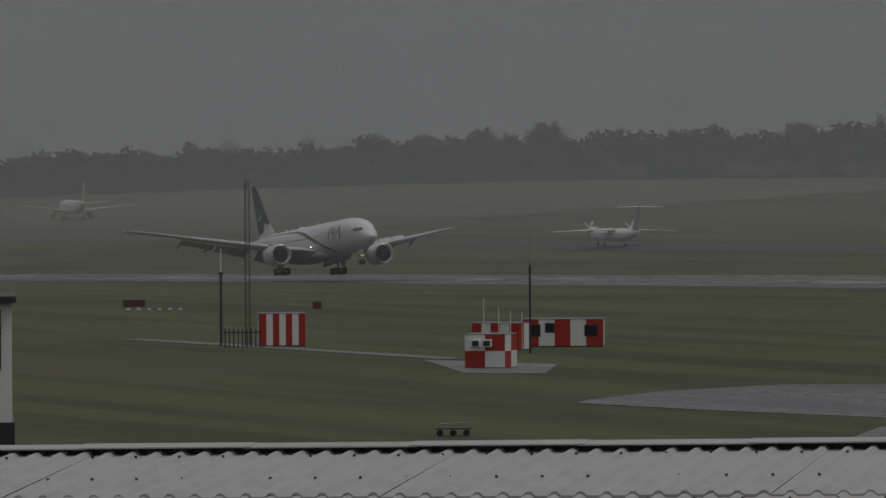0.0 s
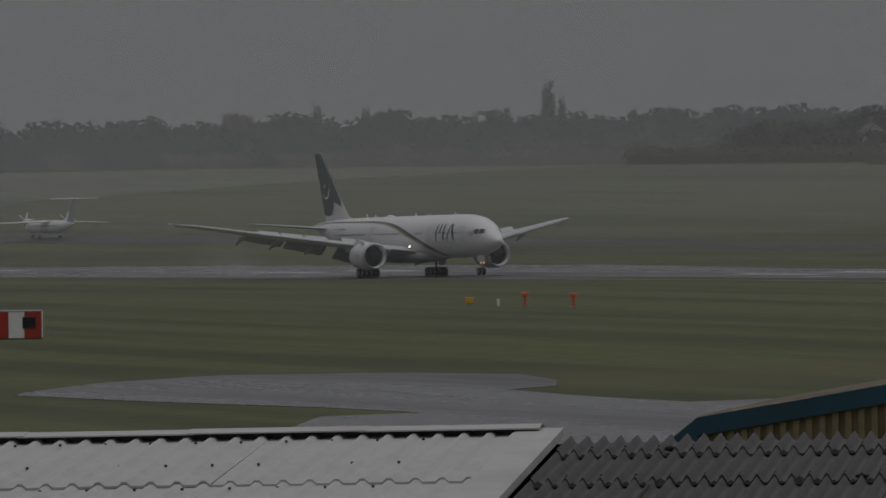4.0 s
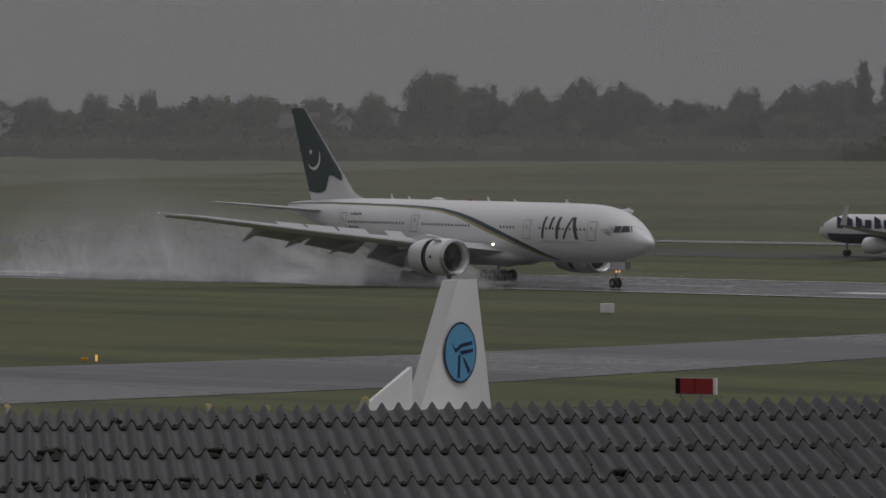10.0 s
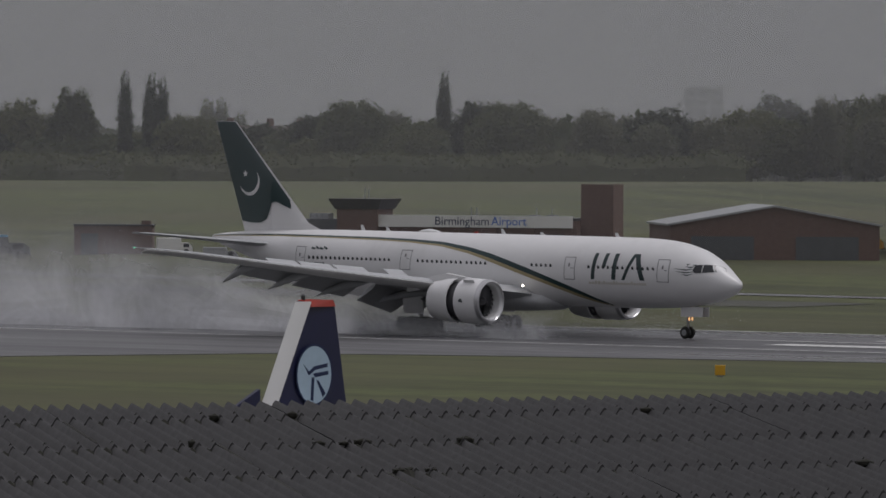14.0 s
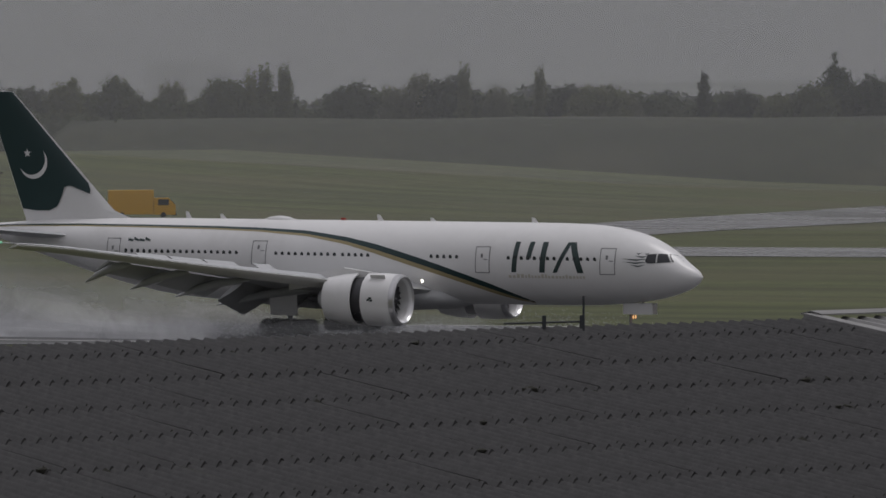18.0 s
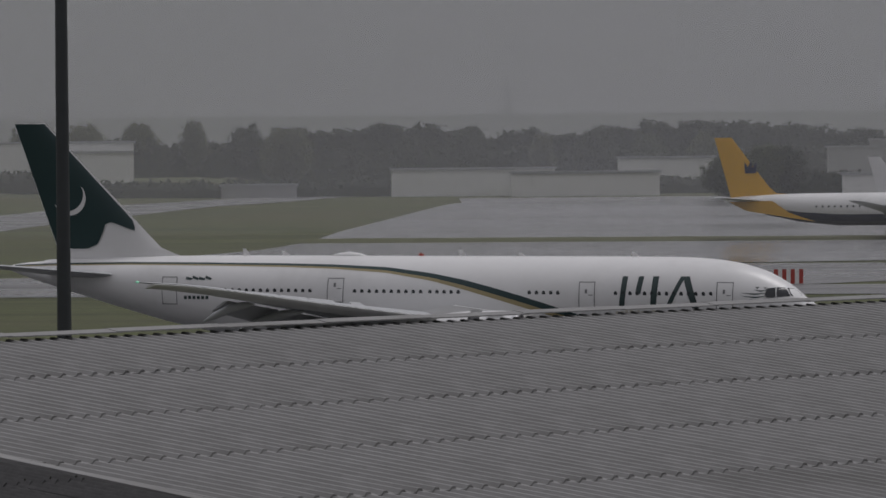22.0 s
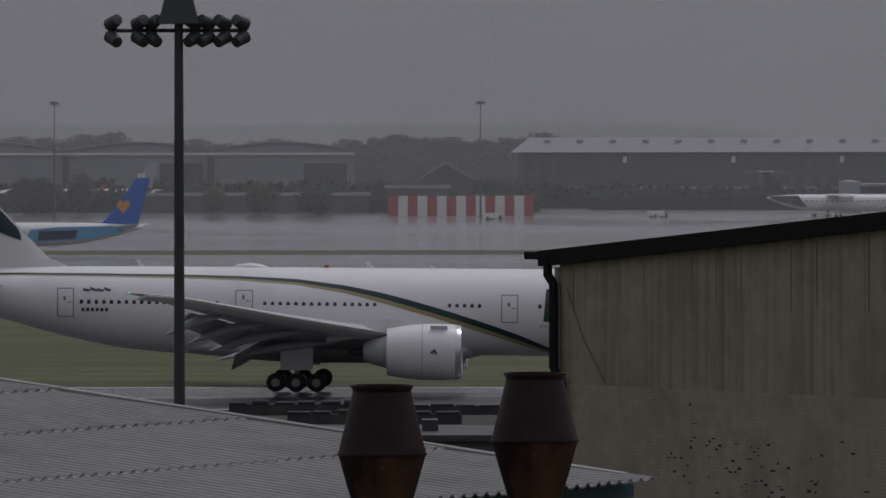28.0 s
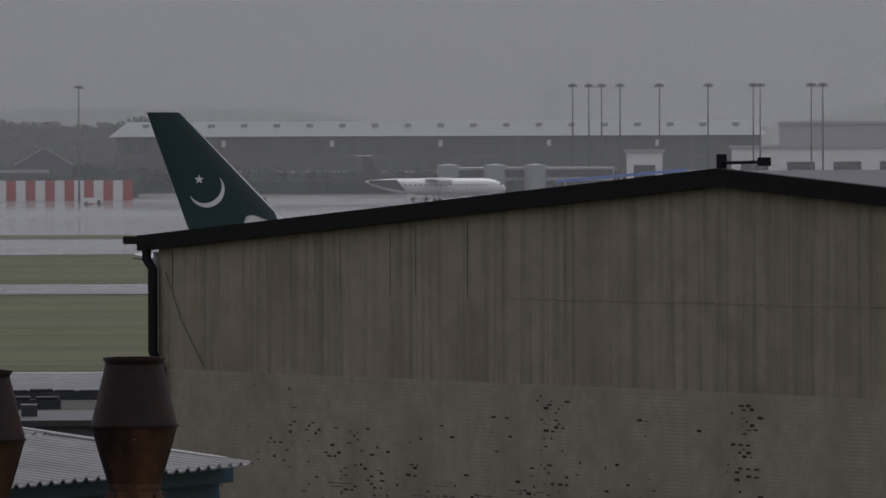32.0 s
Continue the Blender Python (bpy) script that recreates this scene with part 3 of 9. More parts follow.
STRIPE = [(-61.2, 7.85, 8.0), (-58, 7.96, 8.14), (-52, 8.05, 8.25), (-46, 8.02, 8.24), (-40, 7.94, 8.2), (-36, 7.82, 8.12), (-32, 7.55, 7.95), (-28.5, 6.98, 7.52), (-26, 6.35, 7.05), (-24, 5.78, 6.55),
          (-22, 5.2, 6.0), (-20, 4.62, 5.4), (-18, 4.0, 4.75), (-16, 3.35, 4.05), (-14.6, 2.95, 3.45), (-13.2, 2.66, 2.85)]
dense = [(x, *curve_at(STRIPE, x)) for x in fine_stations(-61.2, -13.2, 0.6)]
part("green_stripe", skin_strip([(x, lo + 0.42 * (hi - lo), hi) for x, lo, hi in dense]), TAIL_GREEN, airliner, "dark green swept stripe", smooth=60)
part("gold_stripe", skin_strip([(x, lo, lo + 0.42 * (hi - lo)) for x, lo, hi in dense]), GOLD, airliner, "gold band under the stripe", smooth=60)


def flank(bm, poly, side=-1, out=0.02):
    """A flat outline in x, z laid on the flank."""
    tmp = bmesh.new()
    tmp.faces.new([tmp.verts.new((x, 0, z)) for x, z in poly])
    tmp.normal_update()
    zs = [z for _, z in poly]
    k = 1
    while min(zs) + 0.14 * k < max(zs):
        bmesh.ops.bisect_plane(tmp, geom=tmp.verts[:] + tmp.edges[:] + tmp.faces[:], plane_co=(0, 0, min(zs) + 0.14 * k), plane_no=(0, 0, 1))
        k += 1
    made = {v: bm.verts.new((v.co.x, side * fuse_y(v.co.x, v.co.z, out), v.co.z)) for v in tmp.verts}
    for f in tmp.faces:
        bm.faces.new([made[v] for v in f.verts])
    tmp.free()
    return bm


def flank_bars(polys, name, material, label="", side=-1, out=0.02, parent=None):
    bm = bmesh.new()
    for p in polys:
        flank(bm, p, side, out)
    return part(name, fixed(bm), material, parent or airliner, label)


# passenger windows, one mesh shared by all
wm = bmesh.new()
ring = [wm.verts.new((0.135 * math.cos(a), 0, 0.205 * math.sin(a))) for a in [math.pi * 2 * k / 10 for k in range(10)]]
wm.faces.new(ring)
window_mesh = mesh(wm, PANE, "cabin_window")
for x0, x1 in ((-47.3, -37.6), (-34.2, -29.2), (-28.5, -18.9), (-14.6, -7.6)):
    n = round((x1 - x0) / 0.533)
    for k in range(n + 1):
        x = x0 + (x1 - x0) * k / n
        z = 6.06 + 0.0035 * (-x - 7)
        if curve_at(dense, x)[0] < z + 0.25 and z - 0.25 < curve_at(dense, x)[1]:
            continue
        for side in (-1, 1):
            part("cabin_window", window_mesh, None, airliner, m=pose(x, side * fuse_y(x, z, 0.02), z, side * -9))


OUTLINE = mat("dark_door_outline", (0.16, 0.165, 0.17), 0.5)


def door(x, z0, z1, w, small=False):
    for side in (-1, 1):
        d = part("cabin_door", flank(bmesh.new(), [(x, z0), (x + w, z0), (x + w, z1), (x, z1)], side, 0.012), WHITE, airliner)
        bm = bmesh.new()
        t = 0.06
        for a, b, c, e in ((x, x + w, z0, z0 + t), (x, x + w, z1 - t, z1), (x, x + t, z0, z1), (x + w - t, x + w, z0, z1)):
            flank(bm, [(a, c), (b, c), (b, e), (a, e)], side, 0.024)
        if not small:
            flank(bm, [(x + w * 0.38, z0 + 1.15), (x + w * 0.52, z0 + 1.15), (x + w * 0.52, z0 + 1.45), (x + w * 0.38, z0 + 1.45)], side, 0.024)
            flank(bm, [(x + w * 0.6, z0 + 1.0), (x + w * 0.85, z0 + 1.0), (x + w * 0.85, z0 + 1.06), (x + w * 0.6, z0 + 1.06)], side, 0.024)
        part("door_outline", bm, OUTLINE, d)


for x in (-7.2, -17.35, -49.05):
    door(x, 4.95 if x > -40 else 5.15, 6.95 if x > -40 else 7.2, 1.2)
door(-36.3, 5.35, 7.15, 1.25)

# the operator's name and emblem as plain shapes
for x0, x1, lean, z0, z1, w in ((-14.35, -13.95, 0.2, 5.05, 7.35, "tall"), (-13.15, -12.75, 0.2, 6.1, 7.35, "short"), (-12.05, -11.6, 0.15, 5.05, 7.35, "tall"),
                                (-10.95, -10.6, 1.1, 5.05, 7.35, "leaning"), (-8.95, -8.45, -0.75, 5.05, 7.35, "leaning")):
    flank_bars([[(x0, z0), (x1, z0), (x1 + lean, z1), (x0 + lean, z1)]], "mark_bar", LETTER, "dark " + w + " bar of the operator's mark")
rng = random.Random(5)
PALE_GOLD = mat("pale_gold_paint", (0.52, 0.50, 0.43), 0.45)
x = -14.6
bars = []
while x < -8.5:
    w = rng.choice((0.16, 0.2, 0.24))
    h = rng.choice((0.2, 0.2, 0.3))
    bars.append([(x, 4.62), (x + w, 4.62), (x + w, 4.62 + h), (x, 4.62 + h)])
    x += w + 0.1
for q in bars:
    flank_bars([q], "small_bar", PALE_GOLD)
for k in range(6):
    flank_bars([[(-47.3 + 0.34 * k, 5.55), (-47.08 + 0.34 * k, 5.55), (-47.08 + 0.34 * k, 5.8), (-47.3 + 0.34 * k, 5.8)]], "registration_bar", LETTER)
sweeps = []
for k, (z, l, r) in enumerate(((5.62, -4.9, -3.7), (5.85, -5.5, -3.4), (6.08, -5.6, -3.3), (6.3, -4.6, -3.5), (6.52, -4.5, -4.15), (6.5, -3.9, -3.6))):
    sweeps.append([(l, z + 0.1), ((l + r) / 2, z - 0.06), (r, z + 0.12), ((l + r) / 2, z + 0.05)])
flank_bars(sweeps, "bird_emblem", LETTER, "curved strokes of a painted emblem")
for k in range(4):
    flank_bars([[(-47.2 + 0.5 * k, 7.0 + 0.1 * (k % 2)), (-46.75 + 0.5 * k, 6.95), (-46.7 + 0.5 * k, 7.1), (-47.2 + 0.5 * k, 7.2 + 0.1 * (k % 2))]], "script_stroke", LETTER)
for side in (-1, 1):
    for pane in ([(-3.78, 6.02), (-3.66, 6.50), (-3.08, 6.56), (-3.02, 5.86), (-3.62, 5.84)], [(-2.94, 5.87), (-3.0, 6.57), (-2.42, 6.54), (-2.02, 5.93)], [(-1.94, 5.94), (-2.33, 6.53), (-1.92, 6.46), (-1.62, 6.26), (-1.36, 5.98)]):
        part("cockpit_window", fixed(flank(bmesh.new(), pane, side, 0.06)), GLASS, airliner, "dark cockpit pane")


# wings
SLAT = mat("pale_slat_paint", (0.58, 0.58, 0.57), 0.45, grain=0.06, scale=1.5)

def airfoil(chord, thick, n=9):
    pts = []
    for k in range(n + 1):
        u = 1 - k / n
        pts.append((u, 1))
    for k in range(1, n):
        pts.append((k / n, -1))
    out = []
    for u, s in pts:
        t = thick * chord * (1.4845 * math.sqrt(u) - 0.63 * u - 1.758 * u * u + 1.4215 * u ** 3 - 0.5075 * u ** 4)
        out.append((-u * chord, s * t * (1.0 if s > 0 else 0.8)))
    return out


def wing(sections, side):
    """Sections: y, leading-edge x, chord, z, thickness, droop of the nose in degrees."""
    rings = []
    for y, x, c, z, th, tw in sections:
        a = radians(tw)
        rings.append([(x + px * math.cos(a) - pz * math.sin(a), side * y, z + px * math.sin(a) + pz * math.cos(a)) for px, pz in airfoil(c, th)])
    return fixed(loft(rings))


WING = [(2.6, -21.2, 13.2, 3.55, 0.13, 1.0), (6.0, -23.2, 11.0, 3.95, 0.12, 1.0), (9.9, -25.8, 8.6, 4.45, 0.115, 0.5), (15, -29.1, 6.7, 5.1, 0.105, 0), (20, -32.3, 5.3, 5.75, 0.10, -0.5), (25, -35.5, 4.0, 6.45, 0.10, -0.5), (28.6, -37.8, 3.1, 6.95, 0.095, -0.5),
        (30.6, -39.3, 2.2, 7.2, 0.09, -0.5), (32.0, -41.0, 1.1, 7.35, 0.08, -0.5), (32.4, -41.7, 0.5, 7.4, 0.08, -0.5)]
wings = []
for side in (-1, 1):
    w = part("wing", wing(WING, side), GREY_PAINT, airliner, "light grey swept wing", smooth=50)
    wings.append((side, w))
    part("leading_edge", wing([(y, x + 0.32 + 0.02 * c, c * 0.10 + 0.75, z - 0.10, 0.19, 20) for y, x, c, z, th, tw in WING[1:-1]], side), SLAT, w, "pale extended slat", smooth=50)
    # flaps run out and down
    for a, b, drop in ((4.0, 9.4, 34), (11.0, 16.5, 34), (16.9, 22.5, 32)):
        f = bmesh.new()
        ends = []
        for y in (a, b):
            x, c, z = curve_at([(s[0], s[1], s[2], s[3]) for s in WING], y)
            ends.append([(x - c * 0.93 + px * math.cos(radians(drop)) - pz * math.sin(radians(drop)), side * y, z - 0.2 + px * math.sin(radians(drop)) + pz * math.cos(radians(drop))) for px, pz in airfoil(c * 0.30, 0.14)])
        part("flap", fixed(loft(ends)), GREY_PAINT, w, "lowered flap", smooth=50)
    for y in (6.8, 13.2, 18.2, 22.8):
        x, c, z = curve_at([(s[0], s[1], s[2], s[3]) for s in WING], y)
        part("flap_fairing", fixed(loft([[(px, side * y + r * math.cos(q), z - 0.55 - d + r * math.sin(q)) for q in [2 * math.pi * k / 8 for k in range(8)]]
             for px, r, d in ((x - c * 0.45, 0.05, -0.1), (x - c * 0.6, 0.26, 0.0), (x - c * 0.85, 0.34, 0.25), (x - c * 1.1, 0.28, 0.75), (x - c * 1.3, 0.04, 1.25))])), GREY_PAINT, w, "pointed flap track fairing", smooth=60)
    for a, b in ((7.2, 9.3), (11.4, 14.4), (14.7, 17.6), (17.9, 20.6)):
        s = bmesh.new()
        ends = []
        for y in (a, b):
            x, c, z = curve_at([(q[0], q[1], q[2], q[3]) for q in WING], y)
            ends.append([Vector((x - c * 0.68 + px, side * y, z + c * 0.028 + pz)) for px, pz in ((0, 0), (-c * 0.17, c * 0.10), (-c * 0.17, c * 0.10 + 0.05), (0, 0.05))])
        part("spoiler", fixed(loft(ends)), GREY_PAINT, w, "raised spoiler panel")
    lamp = spun([(-21.55, 0.02), (-21.5, 0.12), (-21.38, 0.09), (-21.34, 0.0)], 12, "x")
    bmesh.ops.translate(lamp, verts=lamp.verts[:], vec=(0, side * 3.75, 4.3))
    part("landing_light", lamp, LAMP_GLOW, w, "lit landing light")
    tip = spun([(-42.0, 0.02), (-41.85, 0.10), (-41.7, 0.02)], 8, "x")
    bmesh.ops.translate(tip, verts=tip.verts[:], vec=(0, side * 32.4, 7.4))
    part("wingtip_light", tip, glow("tip_lamp", (0.4, 1.0, 0.7) if side < 0 else (1.0, 0.2, 0.15), 0.12), w)
    # tailplane
    t = part("tailplane", wing([(0.6, -51.8, 6.2, 7.2, 0.10, 0), (1.6, -52.6, 5.6, 7.28, 0.10, 0), (10.2, -60.0, 2.3, 8.15, 0.09, 0), (10.75, -60.9, 1.2, 8.2, 0.08, 0)], side), GREY_PAINT, airliner, "light grey tailplane", smooth=50)
part("belly_fairing", fixed(loft([[(x, w * math.cos(q), z + h * math.sin(q)) for q in [2 * math.pi * k / 20 for k in range(20)]]
     for x, w, z, h in ((-18.5, 0.4, 2.9, 0.3), (-20.5, 2.6, 3.0, 0.9), (-24, 3.45, 3.2, 1.25), (-32, 3.5, 3.2, 1.3), (-36, 3.1, 3.2, 1.05), (-39.5, 1.6, 3.1, 0.6), (-41, 0.3, 2.9, 0.2))])), GREY_PAINT, airliner, "wing root fairing", smooth=60)

# engines: the cowl's rear sleeve slides back for reverse thrust
sleeves = []
for side in (-1, 1):
    e = part("engine", spun([(-20.35, 1.52), (-20.12, 1.60), (-20.0, 1.72), (-20.06, 1.84), (-20.4, 1.93), (-21.4, 1.98), (-22.75, 1.97), (-22.76, 1.75), (-21.5, 1.58), (-20.9, 1.54), (-20.35, 1.52)], 40, "x", cap=False), WHITE, airliner, "white engine nacelle", smooth=40)
    e.matrix_basis = pose(0, side * 9.9, 3.02)
    part("inlet_lip", spun([(-20.33, 1.54), (-20.11, 1.61), (-19.985, 1.72), (-20.045, 1.85), (-20.38, 1.94), (-20.45, 1.93), (-20.33, 1.54)], 40, "x", cap=False), BARE, e, "polished inlet ring", smooth=40)
    part("fan_disc", spun([(-21.3, 1.56), (-21.28, 0.5), (-20.85, 0.3), (-20.55, 0.02)], 32, "x", cap=False), DARK_METAL, e, "dark fan", smooth=40)
    blade = mesh(fixed(loft([[(-21.15, -0.10, 0.4), (-21.1, -0.08, 0.4), (-20.98, 0.12, 0.4), (-21.03, 0.10, 0.4)], [(-21.2, -0.16, 1.54), (-21.16, -0.15, 1.54), (-20.98, 0.20, 1.54), (-21.02, 0.19, 1.54)]])), DARK_METAL, "fan_blade")
    for k in range(22):
        part("fan_blade", blade, None, e, m=pose(0, 0, 0, 360 / 22 * k))
    part("cascade", spun([(-22.7, 1.74), (-24.4, 1.6)], 32, "x", cap=False), DARK_METAL, e, "dark reverser cascade", smooth=40)
    part("core_cowl", spun([(-22.8, 1.35), (-25.0, 1.25), (-26.4, 0.85), (-26.9, 0.62), (-26.9, 0.55), (-26.0, 0.5)], 32, "x", cap=False), GREY_PAINT, e, "grey core cowl", smooth=40)
    part("exhaust_cone", spun([(-26.0, 0.5), (-27.6, 0.25), (-28.1, 0.02)], 20, "x"), DARK_METAL, e, smooth=40)
    s = part("reverser_sleeve", spun([(-22.78, 1.97), (-24.0, 1.88), (-25.25, 1.66), (-25.25, 1.60), (-24.0, 1.72), (-22.78, 1.86), (-22.78, 1.97)], 40, "x", cap=False), WHITE, e, "white sliding cowl sleeve", smooth=40)
    sleeves.append(s)
    part("pylon", fixed(loft([[(-21.6, -0.12, 1.75), (-21.6, 0.12, 1.75), (-22.0, 0.12, 1.95), (-22.0, -0.12, 1.95)], [(-25.0, -0.3, 1.3), (-25.0, 0.3, 1.3), (-25.0, 0.3, 2.35), (-25.0, -0.3, 2.35)], [(-29.5, -0.25, 0.6), (-29.5, 0.25, 0.6), (-29.5, 0.25, 1.5), (-29.5, -0.25, 1.5)]])), WHITE, e, "white engine pylon")
    part("strake", boxm(-22.2, -21.0, -0.03, 0.03, 0, 0.35), WHITE, e, m=pose(0, side * 1.1, 1.6, side * -35))
    for u, v in ((-0.15, 0.0), (0.0, 0.12), (0.1, -0.05)):
        part("cowl_emblem", boxm(-22.0 + u, -21.8 + u, -0.012, 0.012, v - 0.06, v + 0.10), LETTER, e, m=pose(0, side * 1.985, 0))

# fin
FIN_LE = [(8.6, -48.2), (9.3, -49.9), (18.5, -58.9)]
FIN_TE = [(8.2, -57.6), (18.5, -61.3)]


def fin_x(z, u):
    a, b = curve_at(FIN_LE, z)[0], curve_at(FIN_TE, z)[0]
    return a + (b - a) * u


rings = []
for z in (8.0, 8.6, 9.3, 11, 13, 15, 17, 18.3, 18.5):
    a, b = curve_at(FIN_LE, z)[0], curve_at(FIN_TE, z)[0]
    sc = 1.0 if z < 18.4 else 0.5
    rings.append([(a + px, pz * sc, z) for px, pz in airfoil(a - b, 0.095 if z > 9 else 0.07)])
part("fin", fixed(loft(rings)), WHITE, airliner, "white fin root and edges", smooth=50)


def fin_half(z, u):
    a, b = curve_at(FIN_LE, z)[0], curve_at(FIN_TE, z)[0]
    return (a - b) * (0.095 if z > 9 else 0.07) * (1.4845 * math.sqrt(u) - 0.63 * u - 1.758 * u * u + 1.4215 * u ** 3 - 0.5075 * u ** 4)


WAVE = [(0.0, 12.0), (0.035, 11.1), (0.10, 10.55), (0.18, 10.85), (0.27, 11.2), (0.36, 11.05), (0.47, 10.3), (0.58, 9.55), (0.70, 9.22), (0.85, 9.2), (1.0, 9.35)]
bm = bmesh.new()
us = [0.025 + 0.97 * k / 26 for k in range(27)]
for side in (-1, 1):
    grid = []
    for u in us:
        lo = curve_at(WAVE, u)[0]
        grid.append([bm.verts.new((fin_x(z, u), side * (fin_half(z, u) + 0.012), z)) for z in [lo + (18.48 - lo) * k / 14 for k in range(15)]])
    for a, b in zip(grid, grid[1:]):
        for k in range(14):
            bm.faces.new((a[k], b[k], b[k + 1], a[k + 1]))
tail_skin = part("tail_skin", fixed(bm), TAIL_GREEN, airliner, "dark green tail panel with a waved lower edge", smooth=60)


def fin_shape(polys, name):
    for side in (-1, 1):
        bm = bmesh.new()
        for p in polys:
            u = lambda x, z: max(0.03, min(0.97, (x - fin_x(z, 0)) / (fin_x(z, 1) - fin_x(z, 0))))
            bm.faces.new([bm.verts.new((x, side * (fin_half(z, u(x, z)) + 0.03), z)) for x, z in p])
        bmesh.ops.remove_doubles(bm, verts=bm.verts[:], dist=0.002)
        part(name, fixed(bm), WHITE, tail_skin, "white " + name)


star = []
for k in range(10):
    r = 0.36 if k % 2 == 0 else 0.15
    star.append((-57.5 + r * math.sin(math.pi * k / 5), 13.68 + r * math.cos(math.pi * k / 5)))
fin_shape([[star[k], star[(k + 1) % 10], (-57.5, 13.68)] for k in range(10)], "star")
cres = []
for k in range(17):
    a0, a1 = radians(200 + 205 * k / 17), radians(200 + 205 * (k + 1) / 17)
    q = lambda a, r, dx, dz: (-56.95 + dx + r * math.cos(a), 12.95 + dz + r * math.sin(a))
    w0, w1 = 0.36 * math.sin(math.pi * k / 17), 0.36 * math.sin(math.pi * (k + 1) / 17)
    cres.append([q(a0, 1.28, 0, 0), q(a1, 1.28, 0, 0), q(a1, 1.28 - w1 - 0.01, 0, 0), q(a0, 1.28 - w0 - 0.01, 0, 0)])
fin_shape(cres, "crescent")

# undercarriage
tyre = mesh(spun([(-0.24, 0.30), (-0.25, 0.52), (-0.18, 0.65), (0.0, 0.67), (0.18, 0.65), (0.25, 0.52), (0.24, 0.30)], 20, "y", cap=False), RUBBER, "tyre", 40)
hub = mesh(spun([(-0.22, 0.31), (-0.15, 0.12), (0.15, 0.12), (0.22, 0.31)], 14, "y"), STEEL, "hub", 40)
nose_leg = part("nose_leg", tube([(-5.9, 0, 0.55), (-5.85, 0, 1.6), (-5.7, 0, 3.0)], [0.10, 0.13, 0.16]), STEEL, airliner, "grey nose leg")
part("drag_brace", tube([(-5.8, 0, 1.9), (-4.6, 0, 3.1)], 0.07), STEEL, nose_leg)
part("axle", tube([(-5.9, -0.5, 0.55), (-5.9, 0.5, 0.55)], 0.08), STEEL, nose_leg)
for y in (-0.36, 0.36):
    w = part("nose_wheel", mesh(spun([(-0.16, 0.28), (-0.17, 0.44), (0, 0.55), (0.17, 0.44), (0.16, 0.28)], 20, "y", cap=False), RUBBER, "tyre", 40), None, nose_leg, m=pose(-5.9, y, 0.55))
    part("hub", hub, None, nose_leg, m=pose(-5.9, y, 0.55) @ Matrix.Diagonal((0.85, 0.7, 0.85, 1)))
for y in (-0.45, 0.45):
    part("nose_gear_door", boxm(-6.3, -3.9, -0.03, 0.03, 1.95, 2.8), WHITE, airliner, "white nose gear door", m=pose(0, y, 0))
lamp2 = spun([(-5.62, 0.02), (-5.56, 0.14), (-5.5, 0.02)], 10, "x")
bmesh.ops.translate(lamp2, verts=lamp2.verts[:], vec=(0, -0.22, 1.75))
part("taxi_light", lamp2, TAXI_GLOW, nose_leg, "lit taxi light")
lamp2 = spun([(-5.62, 0.02), (-5.56, 0.14), (-5.5, 0.02)], 10, "x")
bmesh.ops.translate(lamp2, verts=lamp2.verts[:], vec=(0, 0.22, 1.75))
part("taxi_light", lamp2, TAXI_GLOW, nose_leg, "lit taxi light")
for side in (-1, 1):
    leg = part("main_leg", tube([(-31.8, side * 5.5, 0.67), (-31.7, side * 5.4, 2.2), (-31.5, side * 4.9, 4.0)], [0.18, 0.22, 0.26]), STEEL, airliner, "grey main leg")
    part("bogie_beam", tube([(-33.4, side * 5.5, 0.67), (-30.2, side * 5.5, 0.67)], 0.17), STEEL, leg)
    part("side_brace", tube([(-31.7, side * 5.4, 2.0), (-31.0, side * 3.0, 3.2)], 0.10), STEEL, leg)
    part("leg_door", boxm(-32.9, -30.6, -0.04, 0.04, 1.6, 3.6), WHITE, leg, "white leg door", m=pose(0, side * 6.2, 0, side * -8))
    for x in (-33.25, -31.8, -30.35):
        for y in (-0.7, 0.7):
            part("main_wheel", tyre, None, leg, m=pose(x, side * 5.5 + y, 0.67))
            part("hub", hub, None, leg, m=pose(x, side * 5.5 + y, 0.67))
# small aerials on the back
for x, h in ((-13.5, 0.35), (-26.5, 0.45), (-40, 0.35), (-43, 0.5), (-22.0, 0.25)):
    part("blade_aerial", fixed(loft([[(x, -0.03, 8.7), (x - 0.5, -0.02, 8.7), (x - 0.5, 0.02, 8.7), (x, 0.03, 8.7)], [(x - 0.35, -0.01, 8.75 + h), (x - 0.6, -0.01, 8.75 + h), (x - 0.6, 0.01, 8.75 + h), (x - 0.35, 0.01, 8.75 + h)]])), WHITE, airliner)
part("satellite_dome", fixed(loft([[(x, 0.45 * r * math.cos(q), 8.72 + 0.32 * r * math.sin(q)) for q in [math.pi * k / 10 for k in range(11)]] for x, r in ((-34.0, 0.05), (-34.6, 0.7), (-35.4, 1.0), (-36.2, 0.7), (-36.8, 0.05))], closed=False)), WHITE, airliner, smooth=60)
part("beacon", boxm(-30.1, -29.8, -0.1, 0.1, 8.74, 8.92), RED, airliner, "red beacon housing")


# ---- near things: the sheds, sheds' fittings, cowls, masts ----
def pose_at(bearing, r, z=0.0, turn=0.0):
    """A pose at a bearing, its y axis pointing away from the camera's spot, then turned."""
    p = at(bearing, r, z)
    return pose(p.x, p.y, p.z, 0, 0, -bearing + turn)


